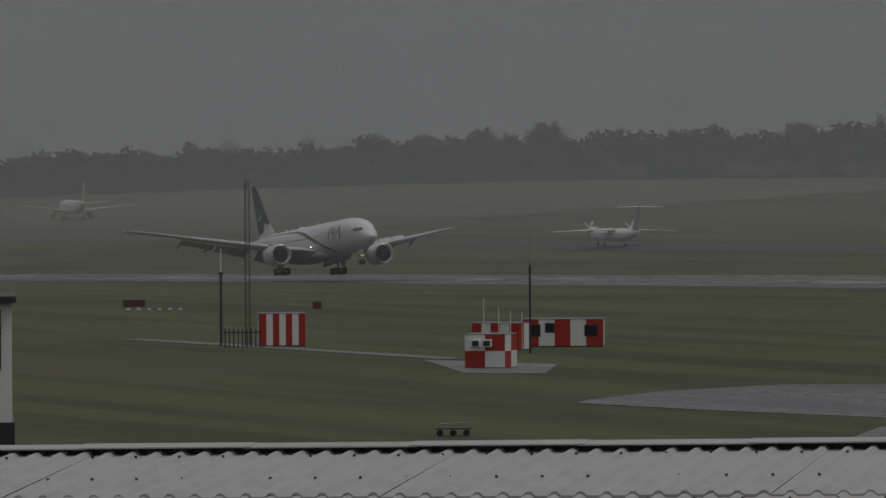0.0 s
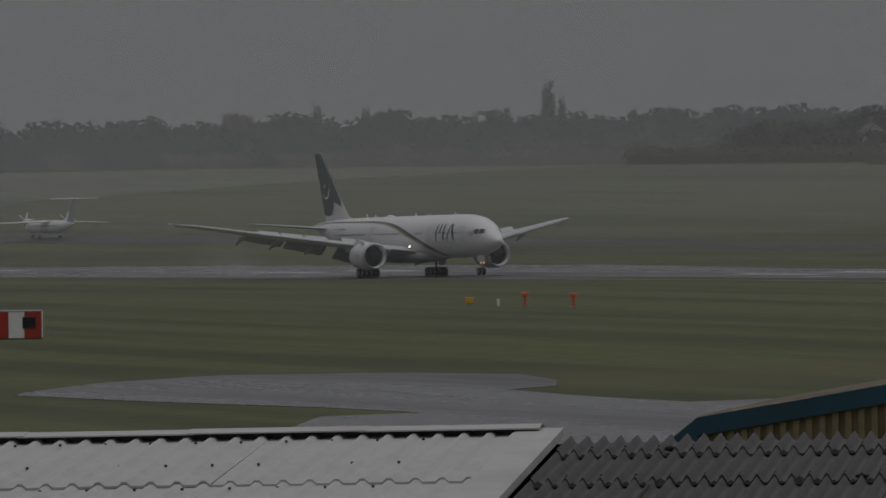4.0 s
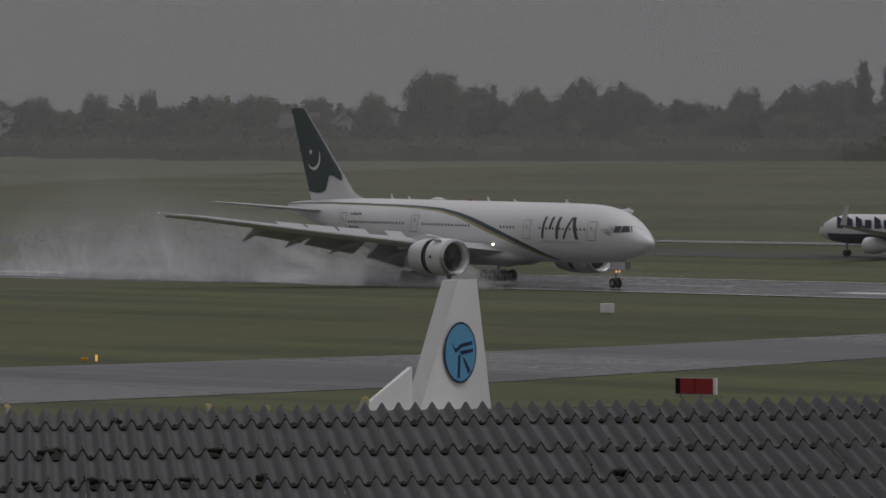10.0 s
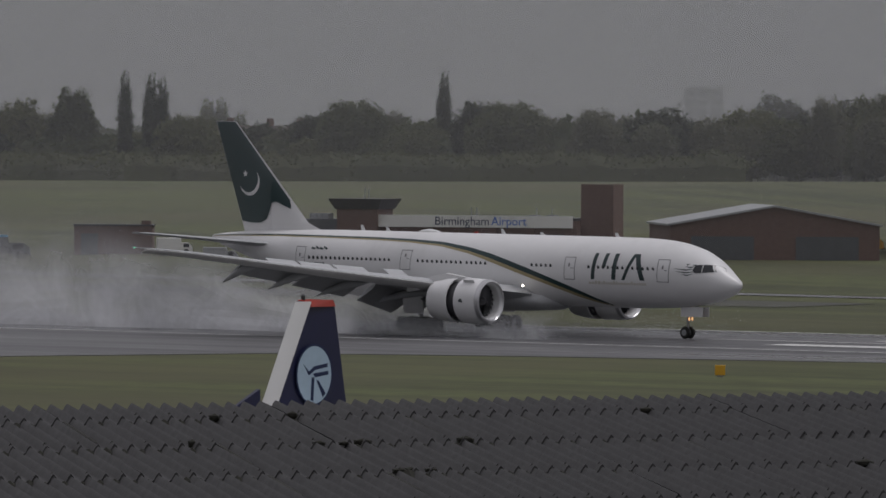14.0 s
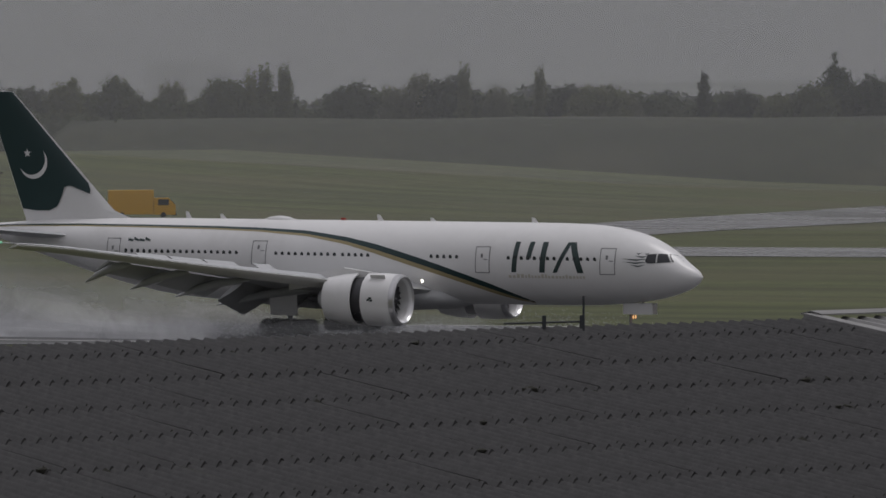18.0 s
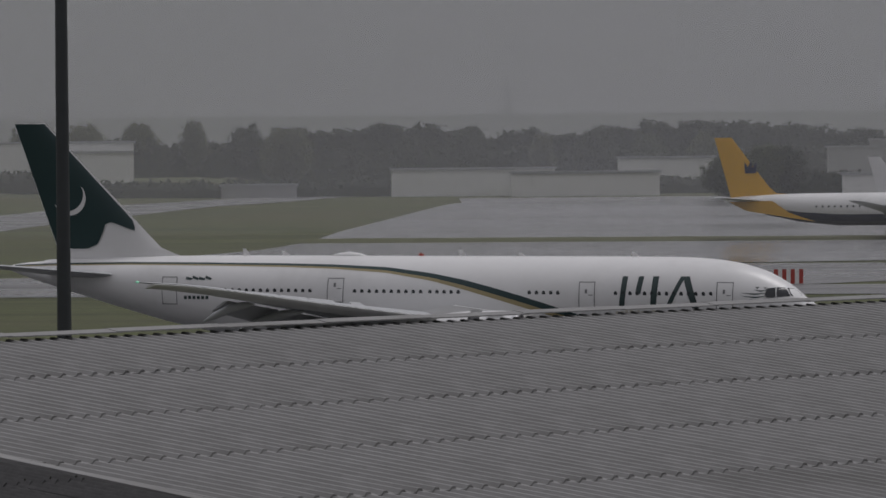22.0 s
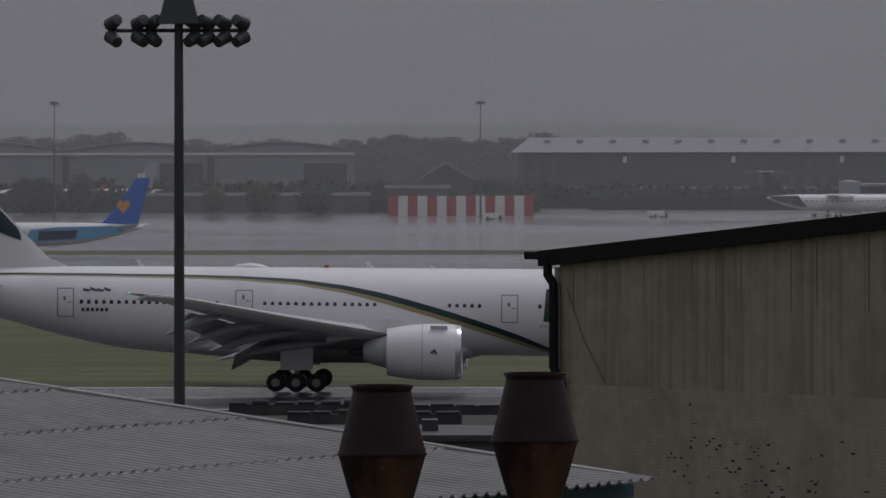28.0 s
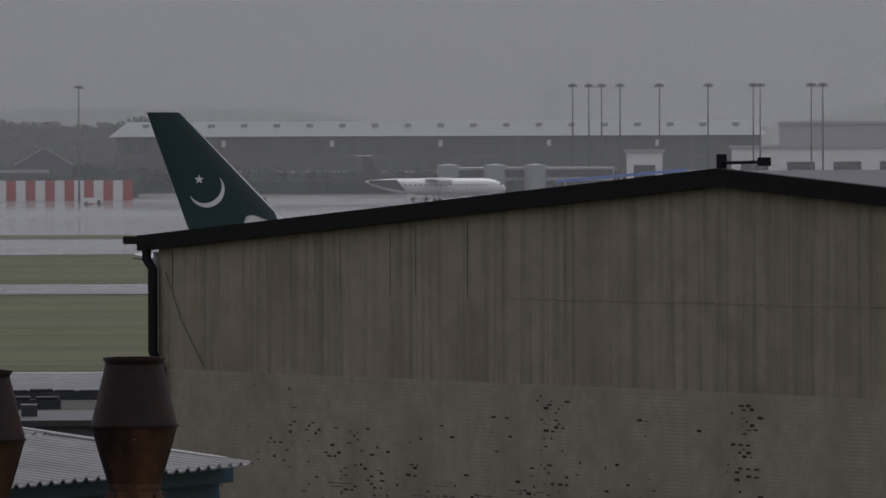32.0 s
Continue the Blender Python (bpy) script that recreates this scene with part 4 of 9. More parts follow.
# the shed's body and its fittings
part("shed_wall", boxm(LEFT_END, GABLE - 0.25, -HALF + 0.3, HALF - 0.35, -RIDGE_Z, -1.95), DARK_BUILDING, shed, "dark shed wall")
for x0, x1, rise, stuff in ((LEFT_END, SPLIT_A - 0.32, 0.045, PALE_SHEET), (SPLIT_B, GABLE, 0.0, LIGHT_ROOF)):
    n = round((x1 - x0) / 1.5)
    for k in range(n):
        # cap lengths lap over one another
        x, w, z = x0 + (x1 - x0) * k / n, (x1 - x0) / n + 0.06, 0.10 + rise + 0.006 * (k % 2)
        part("ridge_cap", fixed(loft([[(x, -0.2, z - 0.03), (x, 0, z), (x, 0.2, z - 0.03), (x, 0.2, z - 0.042), (x, 0, z - 0.012), (x, -0.2, z - 0.042)], [(x + w, -0.2, z - 0.03), (x + w, 0, z), (x + w, 0.2, z - 0.03), (x + w, 0.2, z - 0.042), (x + w, 0, z - 0.012), (x + w, -0.2, z - 0.042)]])), stuff, shed)
part("verge_flashing", prism([(0.06, -0.02), (HALF + 0.1, -0.02 - HALF * math.tan(radians(PITCH))), (HALF + 0.1, 0.05 - HALF * math.tan(radians(PITCH))), (0.06, 0.06)], 0.16), LIGHT_ROOF, shed, m=pose(GABLE, 0, 0, 0, 0, 90))
part("split_flashing", prism([(0.0, 0.0), (HALF, -HALF * math.tan(radians(PITCH))), (HALF, 0.075 - HALF * math.tan(radians(PITCH))), (0.0, 0.075)], 0.14), LIGHT_ROOF, shed, "light metal strip along the join", m=pose(SPLIT_B - 0.02, 0, 0, 0, 0, 90))
part("split_flashing", prism([(0.0, 0.0), (HALF, -HALF * math.tan(radians(PITCH))), (HALF, 0.075 - HALF * math.tan(radians(PITCH))), (0.0, 0.075)], 0.40), PALE_SHEET, shed, "light metal strip along the join", m=pose(SPLIT_A - 0.27, 0, 0.03, 0, 0, 90))
# added dark strip stands in for shade in the gap below the cap
part("ridge_filler", boxm(LEFT_END, SPLIT_A - 0.42, -0.02, 0.03, -0.02, 0.11), DARK_METAL, shed, "dark strip standing in for the shaded gap under the ridge cap")
EAVE_Z = -HALF * math.tan(radians(PITCH))
part("gutter", boxm(LEFT_END, GABLE + 0.1, HALF - 0.02, HALF + 0.16, EAVE_Z - 0.22, EAVE_Z - 0.06), TEAL, shed, "dark eaves gutter")
part("eaves_fascia", boxm(LEFT_END, GABLE + 0.12, HALF - 0.12, HALF - 0.04, EAVE_Z - 0.75, EAVE_Z - 0.08), TEAL, shed, "dark teal eaves board")
back = bmesh.new()
back.faces.new([back.verts.new(p) for p in ((LEFT_END, 0, -0.036), (GABLE, 0, -0.036), (GABLE, -HALF, EAVE_Z), (LEFT_END, -HALF, EAVE_Z))])
part("rear_slope", back, ASBESTOS, shed, "plain rear roof slope")
# loose bits along the dark sheets' laps
rng = random.Random(3)
moss = bmesh.new()
bmesh.ops.create_icosphere(moss, subdivisions=1, radius=0.05)
for v in moss.verts:
    v.co *= 1 + 0.4 * noise.noise(v.co * 30)
moss = mesh(moss, mat("dark_moss_and_lap_shade", (0.02, 0.02, 0.014), 0.95, grain=0.3, scale=20), "moss_clump")
for k in range(80):
    x, r = rng.uniform(SPLIT_A, SPLIT_B), rng.randrange(0, 7)
    if rng.random() < 0.4:
        x = rng.choice((0.8, 9.0, 13.8, 20.3)) + rng.gauss(0, 0.35)
        r = rng.choice((0, 1, 2))
    y = 0.1 + r * 1.68 + 0.84 + rng.uniform(-0.03, 0.12)
    part("moss_clump", moss, None, shed, m=pose(x, y * math.cos(radians(PITCH)), 0.035 - y * math.sin(radians(PITCH))) @ Matrix.Diagonal((rng.uniform(0.6, 2.2), rng.uniform(0.5, 1.0), rng.uniform(0.4, 0.9), 1)))
LAP_STEP, WAVE = 1.68, (SPLIT_B - SPLIT_A) / 43 / 7
lap_vs, lap_fs = [], []
octa = [Vector(p) for p in ((1, 0, 0), (0, 1, 0), (-1, 0, 0), (0, -1, 0), (0, 0, 1), (0, 0, -1))]
# dark blobs in the valleys stand in for lap shade, with some moss
for r in range(10):
    for k in range(int((SPLIT_B - SPLIT_A) / WAVE)):
        if rng.random() < 0.10:
            continue
        x, y = SPLIT_A + (k + 0.5) * WAVE + rng.uniform(-0.015, 0.015), 0.90 + 0.12 + r * LAP_STEP + rng.uniform(0.0, 0.03)
        big = rng.uniform(0.6, 1.25) * (1.7 if rng.random() < 0.04 else 1.0)
        turn = pose(x, 0, 0) @ pose(0, 0, 0, -PITCH) @ pose(0, y, -0.010, 0, 0, rng.uniform(-35, 35))
        o = len(lap_vs)
        lap_vs += [turn @ Vector((p.x * 0.056 * big, p.y * 0.060 * big, p.z * 0.034 * big)) for p in octa]
        lap_fs += [(o + a, o + (a + 1) % 4, o + 4) for a in range(4)] + [(o + (a + 1) % 4, o + a, o + 5) for a in range(4)]
        if k % 2 == 0:
            # hook bolt a hand above the lap
            turn = pose(SPLIT_A + k * WAVE, 0, 0) @ pose(0, 0, 0, -PITCH) @ pose(0, y - 0.11, 0.056)
            o = len(lap_vs)
            lap_vs += [turn @ Vector((p.x * 0.014, p.y * 0.014, p.z * 0.02)) for p in octa]
            lap_fs += [(o + a, o + (a + 1) % 4, o + 4) for a in range(4)] + [(o + (a + 1) % 4, o + a, o + 5) for a in range(4)]
for k in range(1, 43):
    for r in range(9):
        if rng.random() < 0.16:
            # a dark strip laid along a side lap, drawn for its gap
            o, x = len(lap_vs), SPLIT_A + k * WAVE * 7 + 0.02
            y0, y1 = 0.95 + r * LAP_STEP + rng.uniform(0, 0.5), 0.95 + (r + 1) * LAP_STEP - rng.uniform(0, 0.4)
            turn = pose(0, 0, 0, -PITCH)
            lap_vs += [turn @ Vector(p) for p in ((x - 0.010, y0, 0.046), (x + 0.016, y0, 0.046), (x + 0.016, y1, 0.052), (x - 0.010, y1, 0.052), (x, y0, 0.02), (x, y1, 0.02))]
            lap_fs += [(o, o + 1, o + 2, o + 3), (o, o + 3, o + 5, o + 4), (o + 1, o + 4, o + 5, o + 2)]
lap_mesh = bpy.data.meshes.new("lap_moss")
lap_mesh.from_pydata(lap_vs, [], lap_fs)
lap_mesh.materials.append(moss.materials[0])
tagged(part("lap_moss", lap_mesh, None, shed, "dark marks for shade and moss, with bolts, along the sheets' laps"), kind="stuff")
bolt = mesh(boxm(-0.011, 0.011, -0.011, 0.011, 0, 0.022), DARK_METAL, "roof_bolt")
for k in range(92):
    for r in range(3):
        part("roof_bolt", bolt, None, shed, m=pose(LEFT_END + 0.6 + k * 0.4 + 0.1, 0.5 + 1.37 * r, 0.085 - (0.5 + 1.37 * r) * math.tan(radians(PITCH))))

# wind mast lying over the ridge
aerial = thing("roof_aerial", "black bar with two stubs on a thin roof pole", "aerial", pose_at(-24.85, 65.4, 13.78))
part("pole", tube([(0.39, 0, -0.2), (0.39, 0, 0.36)], 0.012), MAST, aerial)
part("bar", tube([(-0.40, 0, 0.09), (0.40, 0, 0.11)], 0.010), MAST, aerial)
for x in (0.0, 0.37):
    part("stub", boxm(x - 0.02, x + 0.02, -0.02, 0.02, 0.04, 0.17), MAST, aerial)

# the gabled shed with blue boards and a ridge vent
GW = pose_at(-58.54, 150.0, -0.2, -8.0)
blue_shed = thing("gabled_shed", "gabled shed with teal boards, beige cladding and brown mossy roof", "shed", GW)
L = 11.0
UP = [(-6.1, 9.5), (-5.45, 10.02), (0.0, 10.95), (5.3, 10.2), (6.7, 9.2)]
part("gable_wall", prism([(-5.9, 0), (-5.9, 9.45), (-5.3, 9.85), (0, 10.75), (5.15, 10.0), (6.0, 9.45), (6.0, 0)], 0.3), BEIGE, blue_shed, "beige gable wall", m=pose(0, 0.2, 0))
rib = mesh(boxm(-0.07, 0.07, -0.05, 0.05, 8.0, 9.0), BEIGE, "cladding_rib")
for k in range(38):
    x = -5.6 + k * 0.30
    top = curve_at(UP, x)[0] - 0.42
    part("cladding_rib", rib, None, blue_shed, m=pose(x, 0.0, top - 9.0))


def board(a, b, w, depth, name, material, parent, y=0.0, label=""):
    (x0, z0), (x1, z1) = a, b
    part(name, prism([(x0, z0 - w), (x1, z1 - w), (x1, z1), (x0, z0)], depth), material, parent, label, m=pose(0, y, 0))


board((-6.15, 9.46), (-5.45, 10.04), 0.5, 0.14, "fascia_board", TEAL, blue_shed, -0.1)
board((-5.45, 10.04), (0.0, 10.95), 0.42, 0.14, "fascia_board", TEAL, blue_shed, -0.1)
board((0.0, 10.95), (5.3, 10.2), 0.42, 0.14, "fascia_board", TEAL, blue_shed, -0.1)
board((5.3, 10.2), (6.7, 9.2), 0.5, 0.14, "fascia_board", TEAL, blue_shed, -0.1)
part("centre_post", boxm(-0.25, 0.25, -0.32, -0.02, 8.4, 10.95), TEAL, blue_shed, "teal square downpipe box")
part("side_post", boxm(-0.62, -0.3, -0.2, -0.03, 8.4, 10.7), TEAL, blue_shed)
for i, (a, b) in enumerate(zip(UP, UP[1:])):
    # corrugated sheets, waves running down the slope
    n = 64
    vs, fs = [], []
    for k in range(n * 2 + 1):
        y = -0.15 + L * k / (n * 2)
        dz = 0.035 * (k % 2)
        vs += [(a[0], y, a[1] + 0.02 + dz), (b[0], y, b[1] + 0.02 + dz)]
    fs = [(2 * k, 2 * k + 1, 2 * k + 3, 2 * k + 2) for k in range(n * 2)]
    me = bpy.data.meshes.new("roof_slope")
    me.from_pydata(vs, [], fs)
    me.materials.append(MOSSY)
    part("roof_slope", me, None, blue_shed, "brown corrugated roof slope")
for y0 in range(5):
    part("ridge_vent", fixed(loft([[(-0.42, y, 10.98), (0.46, y, 11.0), (0.62, y, 11.36), (-0.32, y, 11.22)] for y in (y0 * 2.5 - 0.6, y0 * 2.5 + 1.8)])), GREY_PAINT, blue_shed, "grey raised ridge vent")
part("verge_trim", prism([(5.2, 10.28), (6.75, 9.2), (6.75, 9.12), (5.2, 10.2)], 0.3), GREY_PAINT, blue_shed, "pale verge strip", m=pose(0, -0.05, 0.05))
part("eave_strip", boxm(5.12, 5.52, -0.2, L - 0.1, 10.225, 10.262), GREY_PAINT, blue_shed, "pale metal strip along the break of the roof")
part("verge_trim", boxm(-0.1, 0.1, 0, 1.72, -0.03, 0.05), GREY_PAINT, blue_shed, "pale verge strip", m=pose(5.3, L - 0.15, 10.24, 0, 35.5, 0) @ pose(0, 0, 0, 0, 0, -90))


# rusty roof cowls
def cowl(m):
    c = thing("roof_cowl", "rusty bulging metal ventilation cowl", "cowl", m, group="rusty roof cowls")
    part("lower_cone", spun([(0.0, 0.235), (0.08, 0.25), (0.10, 0.245), (0.35, 0.32), (0.62, 0.395), (0.64, 0.40)], 32, "z", cap=False), RUST, c, "rust-streaked lower cone", smooth=28)
    part("upper_cone", spun([(0.635, 0.402), (0.66, 0.395), (0.95, 0.325), (1.20, 0.265), (1.22, 0.272), (1.26, 0.272), (1.26, 0.25), (0.9, 0.30)], 32, "z", cap=False), RUST_DARK, c, "dark brown upper cone", smooth=28)
    part("waist_seam", spun([(0.625, 0.396), (0.625, 0.408), (0.645, 0.408), (0.645, 0.396)], 32, "z", cap=False), RUST_DARK, c)
    part("rim", spun([(1.235, 0.262), (1.235, 0.285), (1.262, 0.285), (1.262, 0.262), (1.235, 0.262)], 32, "z", cap=False), RUST_DARK, c)
    part("collar", spun([(-0.28, 0.42), (-0.2, 0.30), (0.03, 0.26), (0.03, 0.24), (-0.28, 0.24)], 32, "z", cap=False), RUST, c, smooth=40)
    part("seam", boxm(-0.012, 0.012, -0.41, -0.39, 0.05, 0.62), RUST, c, m=pose(0, 0.07, 0, 12))
    for k in range(8):
        a = math.pi * 2 * k / 8
        part("rivet", boxm(-0.012, 0.012, -0.012, 0.012, -0.01, 0.02), DARK_METAL, c, m=pose(0.28 * math.cos(a), 0.28 * math.sin(a), 0.0))
    return c


first = cowl(pose_at(-1.82, 60.0, 12.59))
copy_thing(first, pose_at(-0.47, 61.0, 12.67))
low = thing("low_roof", "dark low roof carrying the cowls", "roof", pose_at(-1.1, 60.0, 0))
part("roof_slab", boxm(-4, 1.9, -14, 1.2, 11.6, 12.33), DARK_METAL, low, "dark roof slab")
part("wall", boxm(-3.8, 1.7, -13.8, 1.0, 0, 11.6), DARK_BUILDING, low)

# the big hangar with the stained gable
HA, HB = Vector((-0.6, 137.4, 0)), Vector((13.0, 117.1, 0))
wall_dir = (HB - HA).normalized()
HM = Matrix(((wall_dir.x, -wall_dir.y, 0, HA.x), (wall_dir.y, wall_dir.x, 0, HA.y), (0, 0, 1, 0), (0, 0, 0, 1)))
hangar = thing("hangar", "large hangar with a stained beige gable and black verge", "hangar", HM)
RX, RZ, CZ = 18.8, 15.44, 14.12


def stained_wall():
    """Old paint: pale lower coat flaking off brick, dark runs from the verge."""
    m = mat("stained_beige_paint", (0.275, 0.238, 0.178), 0.85, grain=0.18, scale=2.2, wear=(0.20, 0.17, 0.12), wear_at=0.60, wscale=0.5)
    t = m.node_tree
    b = t.nodes["Principled BSDF"]
    last = b.inputs["Base Color"].links[0].from_socket
    coord, split = t.nodes.new("ShaderNodeTexCoord"), t.nodes.new("ShaderNodeSeparateXYZ")
    t.links.new(coord.outputs["Object"], split.inputs[0])
    # vertical runs
    mp = t.nodes.new("ShaderNodeMapping")
    mp.inputs["Scale"].default_value = (2.6, 2.6, 0.055)
    t.links.new(coord.outputs["Object"], mp.inputs[0])
    runs = nd(t, "ShaderNodeTexNoise", Scale=1.9, Detail=8.0, Roughness=0.62)
    t.links.new(mp.outputs[0], runs.inputs["Vector"])
    ramp = t.nodes.new("ShaderNodeValToRGB")
    ramp.color_ramp.elements[0].position, ramp.color_ramp.elements[1].position = 0.46, 0.72
    t.links.new(runs.outputs[0], ramp.inputs[0])
    mix = t.nodes.new("ShaderNodeMix")
    mix.data_type = "RGBA"
    mix.inputs[7].default_value = (0.115, 0.097, 0.066, 1)
    half = t.nodes.new("ShaderNodeMath")
    half.operation = "MULTIPLY"
    half.inputs[1].default_value = 0.78
    t.links.new(ramp.outputs[0], half.inputs[0])
    t.links.new(half.outputs[0], mix.inputs[0])
    t.links.new(last, mix.inputs[6])
    t.links.new(mix.outputs[2], b.inputs["Base Color"])
    return m


STAINED = stained_wall()
PALE_PAINT = mat("pale_flaking_paint", (0.30, 0.268, 0.22), 0.85, grain=0.22, scale=3, wear=(0.215, 0.188, 0.148), wear_at=0.6, wscale=0.6)
part("gable_wall", prism([(0, 0), (2 * RX, 0), (2 * RX, CZ - 0.1), (RX, RZ - 0.1), (0, CZ - 0.1)], 0.3), STAINED, hangar, "stained beige gable wall", m=pose(0, 0.15, 0))
part("roof_slope", prism([(-0.4, CZ - 0.02), (RX, RZ + 0.06), (RX, RZ - 0.14), (-0.4, CZ - 0.22)], 38), DARK_METAL, hangar, "dark roof slope", m=pose(0, 19.1, 0))
part("roof_slope", prism([(RX, RZ + 0.06), (2 * RX + 0.4, CZ - 0.02), (2 * RX + 0.4, CZ - 0.22), (RX, RZ - 0.14)], 38), DARK_METAL, hangar, "dark roof slope", m=pose(0, 19.1, 0))
part("side_wall", boxm(-0.02, 0.25, 0.3, 37, 0, CZ - 0.25), BEIGE, hangar, "beige side wall")
part("side_wall", boxm(2 * RX - 0.25, 2 * RX, 0.3, 37, 0, CZ - 0.25), BEIGE, hangar, "beige side wall")
BLACK = mat("black_painted_verge", (0.008, 0.008, 0.009), 0.7, grain=0.2, scale=3)
BLACK.node_tree.nodes["Principled BSDF"].inputs["Specular IOR Level"].default_value = 0.15
part("verge_board", prism([(-0.55, CZ - 0.28), (RX, RZ - 0.24), (RX, RZ + 0.10), (-0.55, CZ + 0.04)], 0.22), BLACK, hangar, "black verge board", m=pose(0, -0.08, 0))
part("verge_board", prism([(RX, RZ - 0.24), (2 * RX + 0.55, CZ - 0.28), (2 * RX + 0.55, CZ + 0.04), (RX, RZ + 0.10)], 0.22), BLACK, hangar, "black verge board", m=pose(0, -0.08, 0))
part("gutter_end", boxm(-1.05, 0.1, -0.2, 0.0, CZ - 0.14, CZ + 0.02), BLACK, hangar)
part("downpipe", tube([(-0.25, -0.14, CZ - 0.1), (-0.22, -0.16, CZ - 0.45), (0.0, -0.16, CZ - 0.65), (0.0, -0.16, 11.75), (0.18, -0.16, 11.55), (0.30, -0.16, 11.4), (0.30, -0.16, 10.9)], 0.10, 10), BLACK, hangar, "black cranked downpipe", smooth=60)
part("slack_wire", tube([(0.3, -0.04, CZ - 0.7), (0.9, -0.04, 12.4), (1.7, -0.04, 11.5)], 0.009, 5), DARK_METAL, hangar)
part("corner_trim", boxm(-0.12, -0.03, -0.06, 0.25, 0, CZ - 0.3), GREY_PAINT, hangar, "pale corner trim")
part("ridge_lamp", boxm(RX - 0.08, RX + 0.04, -0.1, 0.05, RZ + 0.05, RZ + 0.36), BLACK, hangar)
part("ridge_arm", tube([(RX, 0, RZ + 0.20), (RX + 1.25, 0, RZ + 0.22)], 0.03, 6), BLACK, hangar)
part("ridge_lamp", boxm(RX + 1.1, RX + 1.3, -0.08, 0.08, RZ + 0.14, RZ + 0.30), BLACK, hangar)
# cladding panels: pale laps stand proud of one another
seam = mesh(boxm(-0.012, 0.012, -0.004, 0.0, 0, 1), STAINED, "cladding_lap")
x = 0.5
rng = random.Random(11)
while x < 2 * RX - 0.3:
    top = CZ + (RZ - CZ) * (1 - abs(x - RX) / RX) - 0.3
    for z0, z1 in ((11.42, 13.05 if x > 12 else top), (13.06, top)):
        if z1 > z0 + 0.1:
            part("panel_joint", seam, None, hangar, m=pose(x, 0, z0) @ Matrix.Diagonal((1, 1, z1 - z0, 1)))
    x += 0.86
part("panel_step", boxm(0.0, 2 * RX, -0.012, 0.02, 11.36, 11.41), PALE_PAINT, hangar, "pale line below the cladding")
part("panel_step", boxm(12.0, 2 * RX, -0.008, 0.02, 13.04, 13.07), STAINED, hangar)
part("painted_brick_face", boxm(0.05, 2 * RX, -0.006, 0.05, 6.0, 11.36), PALE_PAINT, hangar, "pale flaking painted brickwork")
# courses and bare bricks where the paint has gone
course = mesh(boxm(0.05, 2 * RX, -0.010, -0.004, 0, 0.008), STAINED, "mortar_course")
for k in range(62):
    part("mortar_course", course, None, hangar, m=pose(0, 0, 6.9 + k * 0.0722))
bare = mesh(boxm(0, 0.215, -0.016, 0.0, 0, 0.062), mat("bare_dark_brick", (0.022, 0.018, 0.014), 0.9, grain=0.3, scale=12), "bare_brick")
spots = [(13.4, 10.6, 0.25, 0.6, 26), (19.4, 10.55, 0.18, 0.75, 36), (8.0, 9.4, 1.4, 0.35, 30), (14.6, 9.2, 1.6, 0.3, 34), (5.2, 9.9, 1.2, 0.4, 20), (16.6, 8.5, 1.5, 0.22, 46), (12.9, 8.7, 0.6, 0.18, 26), (21.5, 8.75, 1.3, 0.25, 20), (10.2, 8.9, 2.5, 0.4, 26), (10, 10.6, 4.5, 0.45, 16)]
done = set()
for cx, cz, sx, sz, n in spots:
    for _ in range(int(n * 1.7)):
        k = round((cz + rng.gauss(0, sz) - 6.9) / 0.0722)
        j = round((cx + rng.gauss(0, sx)) / 0.225 + (0.5 if k % 2 else 0))
        if (j, k) in done or not 0 < k < 60 or j < 3:
            continue
        done.add((j, k))
        part("bare_brick", bare, None, hangar, m=pose(j * 0.225 - (0.112 if k % 2 else 0), 0, 6.9 + k * 0.0722) @ Matrix.Diagonal((rng.uniform(0.15, 0.75) ** 1.2, 1, rng.uniform(0.25, 0.85), 1)))
# open joints between the courses
crack = mesh(boxm(0, 1, -0.013, 0.0, 0, 0.012), bare.materials[0], "open_joint")
for _ in range(150):
    k = int(34 * rng.random() ** 1.4)
    cx = rng.choice((5.5, 8.5, 10.5, 13.0, 15.0, 16.8, 19.4, 21.5)) + rng.gauss(0, 0.9)
    if cx > 0.6:
        part("open_joint", crack, None, hangar, m=pose(cx, 0, 6.96 + k * 0.0722) @ Matrix.Diagonal((rng.uniform(0.12, 0.6), 1, rng.uniform(0.5, 1.2), 1)))


